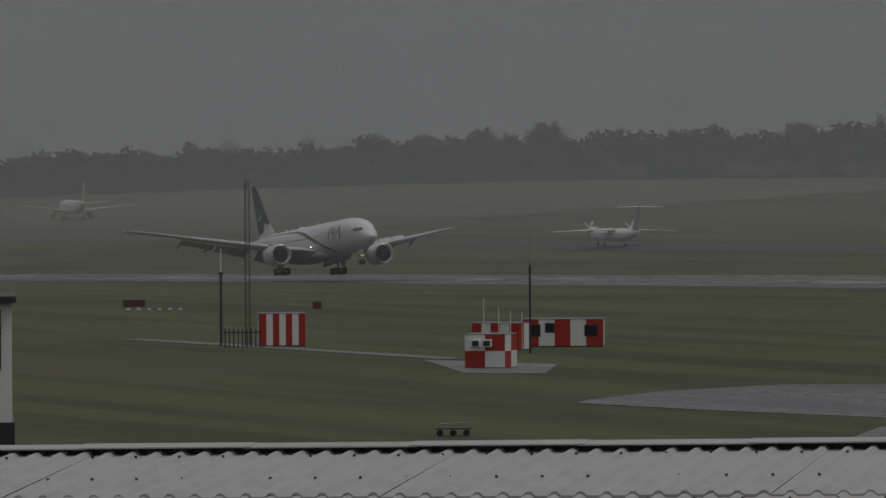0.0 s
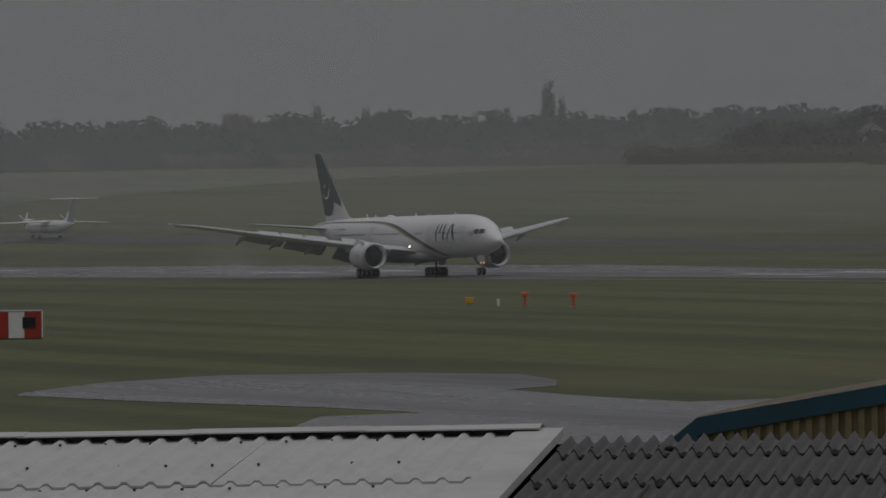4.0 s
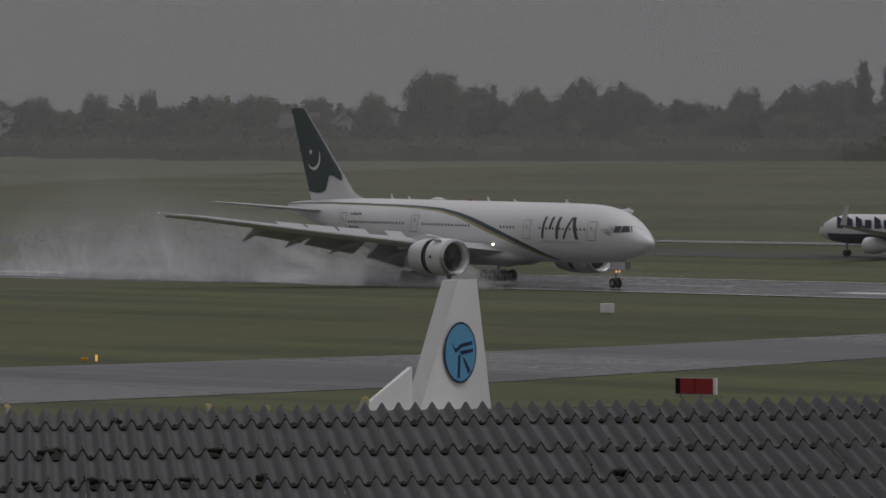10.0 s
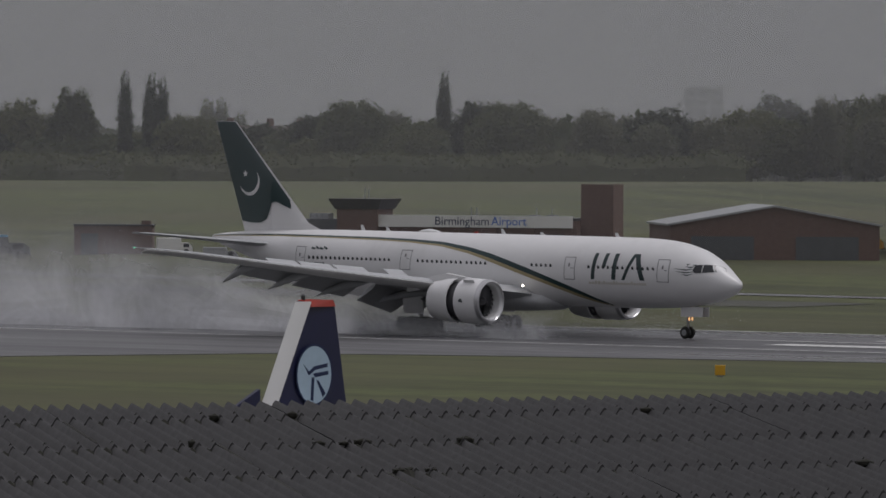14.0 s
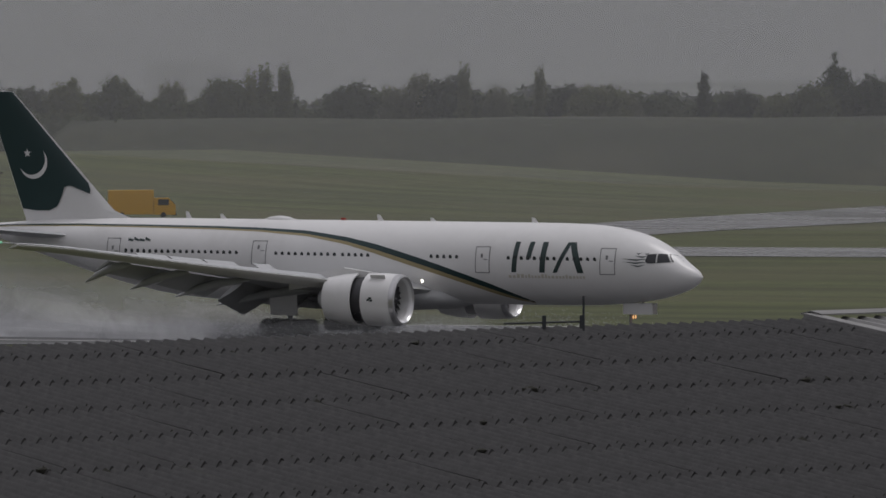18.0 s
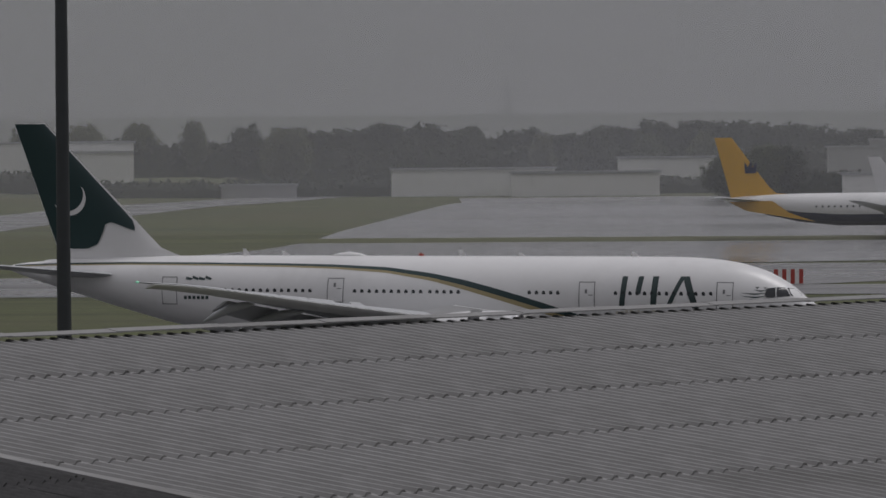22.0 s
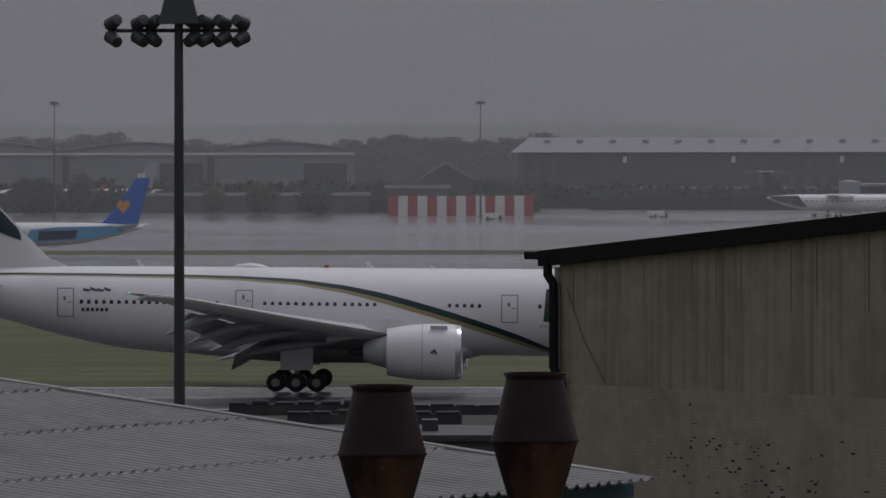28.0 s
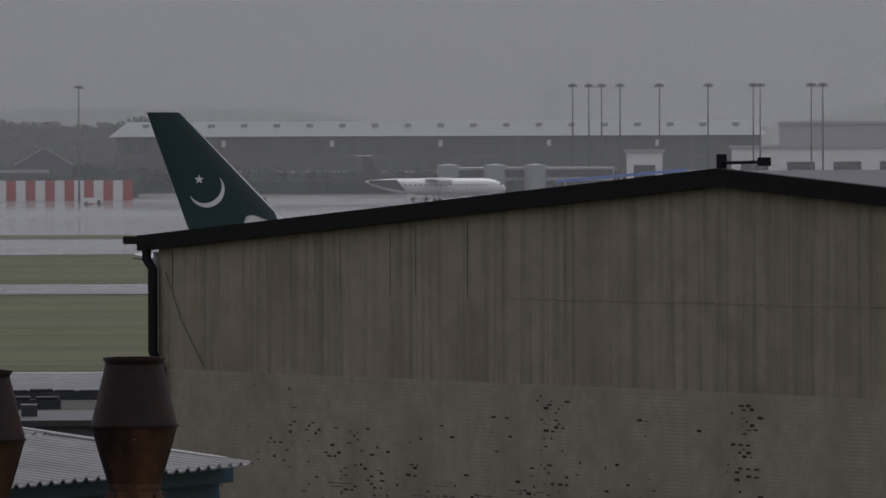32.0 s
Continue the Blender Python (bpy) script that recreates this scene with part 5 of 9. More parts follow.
# tall floodlight masts beyond the shed
def flood_mast(m, height, radius, heads=True):
    f = thing("floodlight_mast", "tall dark steel floodlight mast", "mast", m, group="near floodlight masts")
    part("pole", tube([(0, 0, 0), (0, 0, height)], [radius * 1.25, radius * 0.8], 12), MAST, f, smooth=60)
    part("base_plate", boxm(-0.45, 0.45, -0.45, 0.45, 0, 0.08), STEEL, f)
    part("head_box", fixed(loft([[(-0.62, -0.5, height - 0.75), (0.62, -0.5, height - 0.75), (0.62, 0.5, height - 0.75), (-0.62, 0.5, height - 0.75)], [(-0.42, -0.35, height + 0.05), (0.42, -0.35, height + 0.05), (0.42, 0.35, height + 0.05), (-0.42, 0.35, height + 0.05)]])), MAST, f, "dark winch box")
    part("crossbar", tube([(-1.9, 0, height - 0.95), (1.9, 0, height - 0.95)], 0.06, 8), MAST, f)
    can = mesh(spun([(-0.22, 0.05), (-0.2, 0.2), (0.15, 0.25), (0.2, 0.27), (0.2, 0.0)], 12, "y"), MAST, "flood_lamp", 40)
    for x in (-1.95, -1.15, -0.75, 0.4, 0.8, 1.3, 1.85):
        for z in (-1.22, -0.7):
            part("flood_lamp", can, None, f, m=pose(x, -0.15, height + z, 25 if z < -1 else -20, 0, 30 if x < 0 else -40) @ Matrix.Diagonal((0.85, 1.15, 0.85, 1)))
    return f


flood_mast(pose_at(-18.02, 155.0, 0), 23.0, 0.17)
flood_mast(pose_at(-3.62, 200.0, 0), 21.05, 0.165)

# low dark roofs and clutter in front of the runway
row = thing("low_shed", "low dark flat-roofed shed by the runway", "shed", pose_at(-2.0, 330, 0))
part("body", boxm(-16, 30, -6, 6, 0, 2.7), DARK_BUILDING, row)
part("roof_edge", boxm(-16.4, 30.4, -6.4, 6.4, 2.7, 3.0), DARK_METAL, row, "dark roof edge")
for x in (-13.5, -12.2, -11.0, 3.0, 10.5):
    part("roof_unit", boxm(x, x + 0.8, -1, 1, 3.0, 3.55), DARK_METAL, row)
SOIL = mat("dark_wet_soil", (0.022, 0.021, 0.016), 0.8, grain=0.4, scale=0.8, wear=(0.040, 0.040, 0.024), wear_at=0.58, wscale=0.12)
band("worn_verge", [(409, -36, 16), (422, -34, 14), (436, -31, 12)], SOIL, 0.035, "dark muddy verge beside the runway", "verge", 12)
VERGE_WALL = mat("dark_blue_grey_wall", (0.030, 0.034, 0.038), 0.8, grain=0.3, scale=2, wear=(0.055, 0.056, 0.055), wear_at=0.62, wscale=0.5)
rng = random.Random(77)
for x, y, l, h in ((-23.5, 432, 9.0, 1.0), (-12.0, 433, 13.0, 0.8), (2.5, 431, 8.0, 0.9), (-19.0, 417, 11.0, 0.9), (-4.0, 415, 14.0, 0.8), (-30.5, 424, 6.0, 0.8)):
    lw = thing("low_wall", "low dark broken wall on muddy verge", "wall", pose(x, y, 0.03, 0, 0, rng.uniform(-3, 3)), group="low broken walls")
    n = max(4, round(l / 1.6))
    part("wall_face", boxm(0, l, -0.25, 0.25, 0, h * 0.72, bevel=0.03), VERGE_WALL, lw)
    for k in range(n):
        q = h * rng.uniform(0.05, 0.34)
        part("wall_block", boxm(l * k / n, l * (k + rng.uniform(0.7, 1.0)) / n, -0.3, 0.3, h * 0.72, h * 0.72 + q, bevel=min(0.05, q * 0.3)), DARK_METAL, lw)
row2 = thing("low_shed", "low dark shed with cluttered roof near the grass", "shed", pose_at(-1.2, 285, 0))
part("body", boxm(-6, 16, -4, 4, 0, 2.2), DARK_BUILDING, row2)
part("roof_edge", boxm(-6.3, 16.3, -4.3, 4.3, 2.2, 2.5), STEEL, row2)
for x, w in ((-1, 2.0), (1.6, 0.8), (5, 1.2)):
    part("roof_unit", boxm(x, x + w, -1, 1, 2.5, 3.0), DARK_METAL, row2)


# ---- trees ----
def leaf_crown(rng, n, shape, leaf, material, name):
    """Small tilted leaf sprays over an uneven, lobed crown of leafy clumps; shape gives the radius for a level 0..1."""
    vs, fs = [], []
    off = rng.uniform(0, 50)
    wide = max(shape(0.1 * k) for k in range(1, 10))

    def place(a, h, f):
        q = Vector((1.7 * math.cos(a) + off, 1.7 * math.sin(a), h * 0.8 / wide))
        f *= 0.90 + 0.34 * noise.noise(q) + 0.34 * noise.noise(q * 2.6) + 0.16 * noise.noise(q * 6)
        r = shape(h) * f
        return Vector((r * math.cos(a), r * math.sin(a), max(0.01, 0.5 + (h - 0.5) * (0.35 + 0.65 * f))))

    def spray(c, out, s, lean):
        u = (out * (1 - lean) + Vector((rng.gauss(0, 1), rng.gauss(0, 1), rng.gauss(0, 1))) * lean).normalized()
        v = u.orthogonal().normalized()
        turn = rng.uniform(0, 6.2832)
        v = (v * math.cos(turn) + u.cross(v) * math.sin(turn)) * s
        w = u.cross(v)
        o = len(vs)
        vs.extend([c - v, c + w * 0.8, c + v * 0.9 - w * 0.35])
        fs.append((o, o + 1, o + 2))

    # the leafy mass: broad overlapping clumps inside the outline
    for _ in range(n // 4):
        h, a = 0.03 + 0.93 * rng.random() ** 0.9, rng.uniform(0, 6.2832)
        spray(place(a, h, rng.uniform(0.55, 0.84)), Vector((math.cos(a), math.sin(a), (h - 0.5) * 0.8)), leaf * rng.uniform(2.0, 3.2) * min(1.0, shape(h) * 4.5 + 0.25), 0.3)
    # leaves at its surface
    for _ in range(n // 2):
        h, a = 0.02 + 0.97 * rng.random() ** 0.85, rng.uniform(0, 6.2832)
        spray(place(a, h, 1.0 - 0.28 * rng.random() ** 1.5 + 0.03 * rng.gauss(0, 1)), Vector((math.cos(a), math.sin(a), h - 0.4)), leaf * rng.uniform(0.55, 1.2), 0.65)
    # boughs that reach out of it
    for _ in range(46):
        h, a = 0.06 + 0.92 * rng.random() ** 0.8, rng.uniform(0, 6.2832)
        c, spread = place(a, h, rng.uniform(0.86, 1.07)), wide * rng.uniform(0.07, 0.15)
        for _ in range(n // 184):
            d = Vector((rng.gauss(0, 1), rng.gauss(0, 1), rng.gauss(0, 0.75))) * (spread * 0.7)
            spray(c + d, d.normalized(), leaf * rng.uniform(0.5, 1.1), 0.65)
    me = bpy.data.meshes.new(name)
    me.from_pydata(vs, [], fs)
    me.materials.append(material)
    return me


def tree_kind(name, label, shape, trunk, leaf, n, material, seed, limbs=5):
    """A unit-high tree, scaled where it stands."""
    rng = random.Random(seed)
    t = thing(name, label, "tree", group="trees behind the airfield")
    part("trunk", tube([(0, 0, 0), (0.004, 0.003, 0.3), (0.0, 0.005, 0.75)], [trunk, trunk * 0.8, trunk * 0.25], 7), BARK, t)
    for k in range(limbs):
        a, h = rng.uniform(0, 6.28), rng.uniform(0.2, 0.55)
        w = shape(min(0.95, h + 0.25)) * 0.8
        part("limb", tube([(0, 0, h), (w * 0.5 * math.cos(a), w * 0.5 * math.sin(a), h + 0.13), (w * math.cos(a), w * math.sin(a), h + 0.24)], [trunk * 0.45, trunk * 0.3, trunk * 0.1], 5), BARK, t)
    part("crown", leaf_crown(rng, n, shape, leaf, material, "crown"), material, t)
    return t


def round_shape(lo, w):
    return lambda h: w * math.sqrt(max(0.0, 1 - ((h - (1 + lo) / 2) / ((1 - lo) / 2)) ** 2)) if h > lo else 0.02


KINDS = {
    "b": [tree_kind("tree", "broad rounded deciduous tree in spring leaf", round_shape(0.06, 0.42), 0.022, 0.027, 6800, LEAF, 1),
          tree_kind("tree", "broad rounded deciduous tree in spring leaf", round_shape(0.02, 0.52), 0.025, 0.029, 7400, LEAF, 2),
          tree_kind("tree", "dense dark green deciduous tree", round_shape(0.04, 0.46), 0.024, 0.027, 7000, LEAF_DARK, 3),
          tree_kind("tree", "thin-crowned tree with budding pale twigs", round_shape(0.10, 0.36), 0.020, 0.019, 6000, LEAF_PALE, 4, 8)],
    "p": [tree_kind("poplar_tree", "slim upright poplar tree", lambda h: 0.02 + 0.115 * math.sin(math.pi * min(1, max(0, (h - 0.03) / 0.97)) ** 0.9) ** 0.45, 0.016, 0.013, 4600, LEAF, 5, 3)],
    "P": [tree_kind("poplar_tree", "tall narrow dark poplar tree", lambda h: 0.015 + 0.105 * math.sin(math.pi * min(1, max(0, (h - 0.03) / 0.97)) ** 0.85) ** 0.5, 0.016, 0.013, 4600, LEAF_DARK, 6, 3)],
    "c": [tree_kind("conifer_tree", "dark ragged conifer tree", lambda h: 0.02 + 0.26 * (1 - h) ** 0.6 * (0.7 + 0.3 * math.sin(h * 40)), 0.02, 0.022, 4200, LEAF_DARK, 7, 6)],
    "C": [tree_kind("conifer_tree", "large dense cone-shaped evergreen tree", lambda h: 0.03 + 0.33 * math.sin(math.pi * (0.5 + 0.5 * h)) ** 0.8, 0.02, 0.024, 5200, LEAF_DARK, 8, 4)],
}
used = set()


def plant(kind, bearing, r, top, rng):
    p = at(bearing, r)
    z = ground_z(p.x, p.y) - 0.15
    src = KINDS[kind][rng.randrange(len(KINDS[kind]))]
    h = max(3.0, top - z)
    wide = min(1.25, max(0.75, 13.0 / h)) * rng.uniform(0.9, 1.15)
    m = pose(p.x, p.y, z, 0, 0, rng.uniform(0, 360)) @ Matrix.Diagonal((h * wide, h * wide, h, 1))
    if src.name not in used:
        used.add(src.name)
        src.matrix_basis = m
        return src
    ob = copy_thing(src, pose(0, 0, 0))
    ob.matrix_basis = m
    return ob


rng = random.Random(42)
STAND_A = [
    (-71.20, 2730, 31.4, "b"), (-70.62, 2652, 25.9, "b"), (-70.14, 2590, 23.8, "b"), (-69.41, 2502, 28.7, "b"), (-68.74, 2426, 30.2, "b"), (-68.45, 2395, 25.3, "b"),
    (-68.06, 2355, 23.7, "b"), (-67.74, 2324, 28.5, "b"), (-67.24, 2274, 31.0, "b"), (-67.00, 2252, 29.5, "b"), (-66.66, 2221, 32.4, "b"), (-66.10, 2433, 32.9, "p"),
    (-65.88, 2412, 32.3, "p"), (-65.59, 2385, 32.4, "p"), (-65.35, 2110, 22.5, "b"), (-64.92, 2076, 24.9, "b"), (-64.48, 2043, 30.7, "b"),
]
STAND_B = [
    (-67.74, 2323, 29.3, "b"), (-67.21, 2272, 28.9, "b"), (-66.72, 2227, 32.2, "b"), (-66.15, 2437, 32.5, "p"), (-65.61, 2387, 33.0, "p"), (-65.08, 2089, 25.4, "b"),
    (-64.50, 2044, 30.2, "b"), (-64.22, 2023, 24.8, "b"), (-63.80, 2233, 35.0, "p"), (-63.37, 2199, 33.7, "p"), (-63.06, 2175, 32.5, "p"), (-62.43, 2129, 31.0, "p"),
    (-62.16, 2111, 29.0, "p"), (-61.80, 1862, 38.3, "P"), (-61.68, 1855, 33.2, "P"), (-61.47, 1842, 23.2, "b"), (-61.22, 1828, 25.4, "b"), (-60.84, 1806, 26.0, "b"),
]
STAND_C = [
    (-61.34, 1835, 22.9, "b"), (-60.96, 1813, 23.5, "b"), (-60.36, 1780, 28.4, "b"), (-59.98, 1759, 26.7, "b"), (-59.34, 1726, 26.3, "b"), (-58.96, 1707, 23.3, "b"),
    (-58.44, 1681, 27.2, "b"), (-58.06, 1663, 29.8, "b"), (-57.63, 1644, 26.8, "b"), (-57.23, 1626, 27.2, "b"),
]
STAND_D = [
    (-57.62, 1643, 24.6, "b"), (-57.21, 1625, 24.9, "b"), (-56.93, 1613, 23.4, "b"), (-56.60, 1599, 25.8, "b"), (-56.28, 1585, 24.2, "b"), (-55.91, 1570, 25.5, "b"),
    (-55.58, 1557, 21.2, "b"), (-55.26, 1544, 24.5, "b"), (-54.89, 1530, 24.8, "b"), (-54.52, 1516, 24.6, "b"), (-54.10, 1501, 25.2, "b"), (-53.63, 1484, 26.0, "b"),
    (-53.36, 1651, 27.1, "p"), (-53.24, 1647, 27.6, "p"), (-53.17, 1644, 28.2, "p"), (-52.94, 1460, 22.6, "b"), (-52.66, 1451, 24.8, "b"),
]
STAND_E = [
    (-52.74, 1454, 24.5, "b"), (-52.28, 1438, 24.9, "b"), (-51.82, 1424, 24.7, "b"), (-51.35, 1409, 25.1, "b"), (-50.85, 1394, 29.2, "b"), (-50.52, 1384, 26.4, "b"),
    (-50.34, 1379, 23.0, "b"), (-50.06, 1371, 25.7, "b"), (-49.69, 1360, 27.7, "b"), (-49.37, 1351, 26.3, "b"),
]
STAND_F = [
    (-49.24, 1348, 24.9, "b"), (-48.76, 1335, 23.1, "b"), (-48.28, 1322, 25.3, "b"), (-47.89, 1312, 25.5, "b"), (-47.51, 1303, 26.9, "b"), (-47.27, 1297, 31.2, "c"),
    (-47.03, 1291, 32.0, "c"), (-46.67, 1282, 28.4, "c"), (-46.24, 1272, 34.7, "P"), (-46.09, 1269, 29.3, "b"), (-45.68, 1260, 26.1, "b"), (-45.28, 1251, 32.3, "P"),
]
STAND_G = [
    (-44.94, 1243, 24.1, "b"), (-44.42, 1232, 24.3, "b"), (-44.07, 1225, 23.0, "b"), (-43.77, 1219, 24.6, "b"), (-43.52, 1214, 23.0, "c"), (-43.15, 1206, 25.6, "b"),
    (-42.85, 1200, 24.0, "b"), (-42.63, 1196, 27.6, "b"), (-42.18, 1188, 30.9, "P"), (-41.96, 1183, 30.6, "P"), (-41.86, 1182, 29.7, "P"), (-41.61, 1177, 22.9, "b"),
    (-41.46, 1315, 27.1, "p"),
]
STAND_H = [
    (-41.48, 1315, 26.9, "p"), (-41.35, 1313, 27.5, "p"), (-41.18, 1309, 24.9, "p"), (-40.49, 1157, 23.5, "b"), (-40.22, 1152, 25.5, "b"), (-39.89, 1147, 24.0, "b"),
    (-39.65, 1143, 22.0, "b"), (-39.42, 1139, 30.9, "P"), (-39.11, 1134, 25.0, "b"), (-38.86, 1130, 25.0, "b"), (-38.56, 1125, 23.0, "b"), (-38.12, 1119, 24.0, "b"),
]
STAND_I = [
    (-38.99, 1132, 25.0, "b"), (-38.60, 1126, 22.6, "b"), (-38.07, 1118, 24.1, "b"), (-37.82, 1114, 23.2, "b"), (-37.53, 1110, 24.1, "b"), (-37.14, 1104, 22.8, "b"),
    (-36.85, 1158, 22.2, "b"), (-36.41, 1179, 23.9, "b"), (-36.17, 1192, 22.5, "b"), (-35.83, 1209, 22.2, "b"), (-35.44, 1228, 23.9, "b"), (-34.95, 1252, 21.5, "b"),
    (-34.52, 1274, 25.0, "b"), (-34.03, 1298, 21.9, "b"),
]
STAND_J = [
    (-34.36, 1282, 23.7, "b"), (-34.02, 1299, 22.6, "b"), (-33.73, 1314, 22.7, "b"), (-33.39, 1331, 23.4, "b"), (-33.00, 1350, 21.9, "b"), (-32.66, 1367, 23.2, "b"),
    (-32.42, 1379, 24.5, "b"), (-32.32, 1384, 26.1, "c"), (-31.98, 1401, 24.2, "b"), (-31.59, 1420, 25.0, "b"), (-31.20, 1440, 24.6, "b"), (-30.81, 1480, 25.6, "b"),
    (-30.23, 1480, 27.2, "b"), (-29.64, 1480, 27.4, "b"), (-29.30, 1480, 26.0, "b"), (-28.96, 1480, 27.6, "b"), (-28.48, 1480, 28.1, "b"), (-28.04, 1480, 27.5, "b"),
    (-27.60, 1480, 27.6, "b"), (-27.36, 1480, 30.2, "p"), (-27.24, 1480, 31.2, "p"), (-27.07, 1480, 31.8, "p"),
]
STAND_K = [
    (-26.49, 1480, 26.4, "b"), (-26.15, 1480, 26.1, "b"), (-25.91, 1480, 29.2, "b"), (-25.67, 1480, 28.0, "b"), (-25.53, 1480, 31.3, "p"), (-25.24, 1480, 26.1, "b"),
    (-24.88, 1480, 30.8, "p"), (-24.66, 1480, 26.0, "b"), (-24.38, 1480, 26.0, "b"), (-24.14, 1480, 24.8, "b"), (-23.80, 1480, 23.5, "b"), (-23.48, 1480, 29.4, "c"),
    (-23.18, 1480, 24.7, "b"), (-22.84, 1480, 23.7, "b"), (-22.56, 1480, 25.9, "b"), (-22.34, 1480, 31.7, "C"), (-22.03, 1480, 27.7, "b"),
]
STAND_L = [
    (-22.01, 2150, 30.6, "b"), (-21.49, 2150, 31.4, "b"), (-21.06, 2150, 27.7, "b"), (-20.68, 2150, 32.2, "b"), (-20.44, 2150, 32.7, "b"), (-19.92, 2150, 31.7, "b"),
    (-19.49, 2150, 32.9, "b"), (-19.16, 2150, 29.2, "b"), (-18.73, 2150, 27.4, "b"), (-18.35, 2150, 28.2, "b"), (-17.82, 2150, 29.9, "b"), (-17.35, 2150, 29.8, "b"),
    (-16.87, 2150, 30.7, "b"), (-16.40, 2150, 28.8, "b"),
]
STAND_M = [
    (-16.06, 2000, 27.1, "b"), (-15.45, 2000, 27.4, "c"), (-14.94, 2000, 24.1, "b"), (-14.43, 2000, 26.6, "b"), (-13.78, 2000, 25.5, "b"), (-13.32, 2000, 26.3, "b"),
    (-12.82, 2000, 24.4, "b"), (-12.36, 2000, 25.1, "b"),
]
STANDS = (STAND_A, STAND_B, STAND_C, STAND_D, STAND_E, STAND_F, STAND_G, STAND_H, STAND_I, STAND_J, STAND_K, STAND_L, STAND_M)
for stand in STANDS:
    for b, r, top, kind in stand:
        plant(kind, b, r * rng.uniform(0.985, 1.02), top, rng)
# undergrowth and second rows fill the wood's edge
for k in range(150):
    b = -73 + k * 0.262
    if b < -37.2:
        r = 872 / math.cos(radians(b)) * rng.uniform(0.99, 1.04)
        p = at(b, r)
        plant("b", b, r, ground_z(p.x, p.y) + rng.uniform(6.5, 10.5), rng)
for k in range(52):
    b = -36.8 + k * 0.105
    r = rng.uniform(1120, 1330)
    p = at(b, r)
    plant("b", b, r, ground_z(p.x, p.y) + rng.uniform(9, 16), rng)


def bush_top(p, fine):
    """Uneven height of a run of bushes or trees, in shares of its full height."""
    q = Vector((p.x * fine, p.y * fine, 0))
    return 0.80 + 0.22 * noise.noise(q) + 0.14 * noise.noise(q * 2.3)


def hedge(name, label, spots, leaf, material, seed):
    """A run of scrub as one mass of leaf sprays: rows of bearing, range, width in metres, height."""
    rng = random.Random(seed)
    vs, fs = [], []
    for b, r, w, h, *foot in spots:
        c = at(b, r)
        side = Vector((math.cos(radians(b)), -math.sin(radians(b)), 0))
        z = foot[0] if foot else ground_z(c.x, c.y)
        fine = min(0.3, 1.3 / h)
        for _ in range(int(w * h * 2.0 / leaf ** 1.6)):
            x, up = rng.uniform(-w / 2, w / 2), rng.random() ** 0.7
            lim = h * bush_top(c + side * x, fine)
            p = c + side * x + Vector((rng.uniform(-2, 2), rng.uniform(-2, 2), z + up * lim))
            u = Vector((rng.gauss(0, 1), rng.gauss(0, 1), rng.gauss(0, 0.7))).normalized()
            v = u.orthogonal().normalized()
            s = leaf * rng.uniform(0.6, 1.4)
            o = len(vs)
            vs += [p - u * s, p + v * s * 0.8, p + u * s - v * s * 0.3]
            fs.append((o, o + 1, o + 2))
        # the shaded inside of the bushes
        m = max(4, int(w / 1.5))
        deep = Vector((math.sin(radians(b)), math.cos(radians(b)), 0))
        o = len(vs)
        for j in range(m + 1):
            x = -w / 2 + w * j / m
            p = c + side * x + Vector((0, 0, z))
            lim = h * bush_top(p, fine) * (0.92 + 0.10 * noise.noise(Vector((x * 0.9, c.y, 3))))
            vs += [p - deep * 2.2, p - deep * 1.6 + Vector((0, 0, lim * 0.6)), p + Vector((0, 0, lim)), p + deep * 2.2]
        for j in range(m):
            fs += [(o + 4 * j + q, o + 4 * j + 4 + q, o + 4 * j + 5 + q, o + 4 * j + 1 + q) for q in range(3)]
    me = bpy.data.meshes.new(name)
    me.from_pydata(vs, [], fs)
    me.materials.append(material)
    return tagged(new(name, me), label, "bushes", kind="stuff")


hedge("undergrowth", "dense bushes along the foot of the wood", [(-74 + k * 1.0, 850 / math.cos(radians(-74 + k)), 900 / math.cos(radians(-74 + k)) ** 1 * 0.034 + 6, 5.5) for k in range(37)], 0.48, LEAF, 9)
hedge("blossoming_bushes", "pale blossoming bushes along the grass edge", [(-54.5 + k * 0.52, 842 / math.cos(radians(-54.5 + k * 0.52)), 9, 4.0) for k in range(26)], 0.36, LEAF_PALE, 10)
hedge("wood_mass", "dense dark wood behind the first trees", [(-76 + k * 1.0, 880 / math.cos(radians(-76 + k)), 900 / math.cos(radians(-76 + k)) * 0.034 / math.cos(radians(-76 + k)) * 0.6 + 8, 9.0) for k in range(39)], 1.1, LEAF, 19)
hedge("wood_mass", "dense dark wood behind the first trees", [(-36.2 + k * 0.8, 1330, 22, 9.0) for k in range(10)] + [(-31.5 + k * 0.8, 1500, 24, 14.0) for k in range(11)], 1.1, LEAF, 20)
hedge("far_scrub", "dark scrub between the sheds behind the apron", [(-22.0 + k * 0.6, 1760, 24, 8.0 if k < 7 else 5.5) for k in range(18)] + [(-11.5 + k * 0.5, 1640, 22, 7.5) for k in range(24)], 1.1, LEAF_DARK, 12)
hedge("embankment_scrub", "dark scrub along the embankment's top", [(-28.4 + k * 0.6, 1345, 10, 1.6) for k in range(15)], 0.8, LEAF_DARK, 13)
hedge("terminal_hedge", "dark trees before the terminal", [(-6.5 + k * 0.45, 1530, 12, 6.5) for k in range(14)] + [(0.3 + k * 0.5, 1585, 16, 7) for k in range(8)], 0.9, LEAF_DARK, 14)
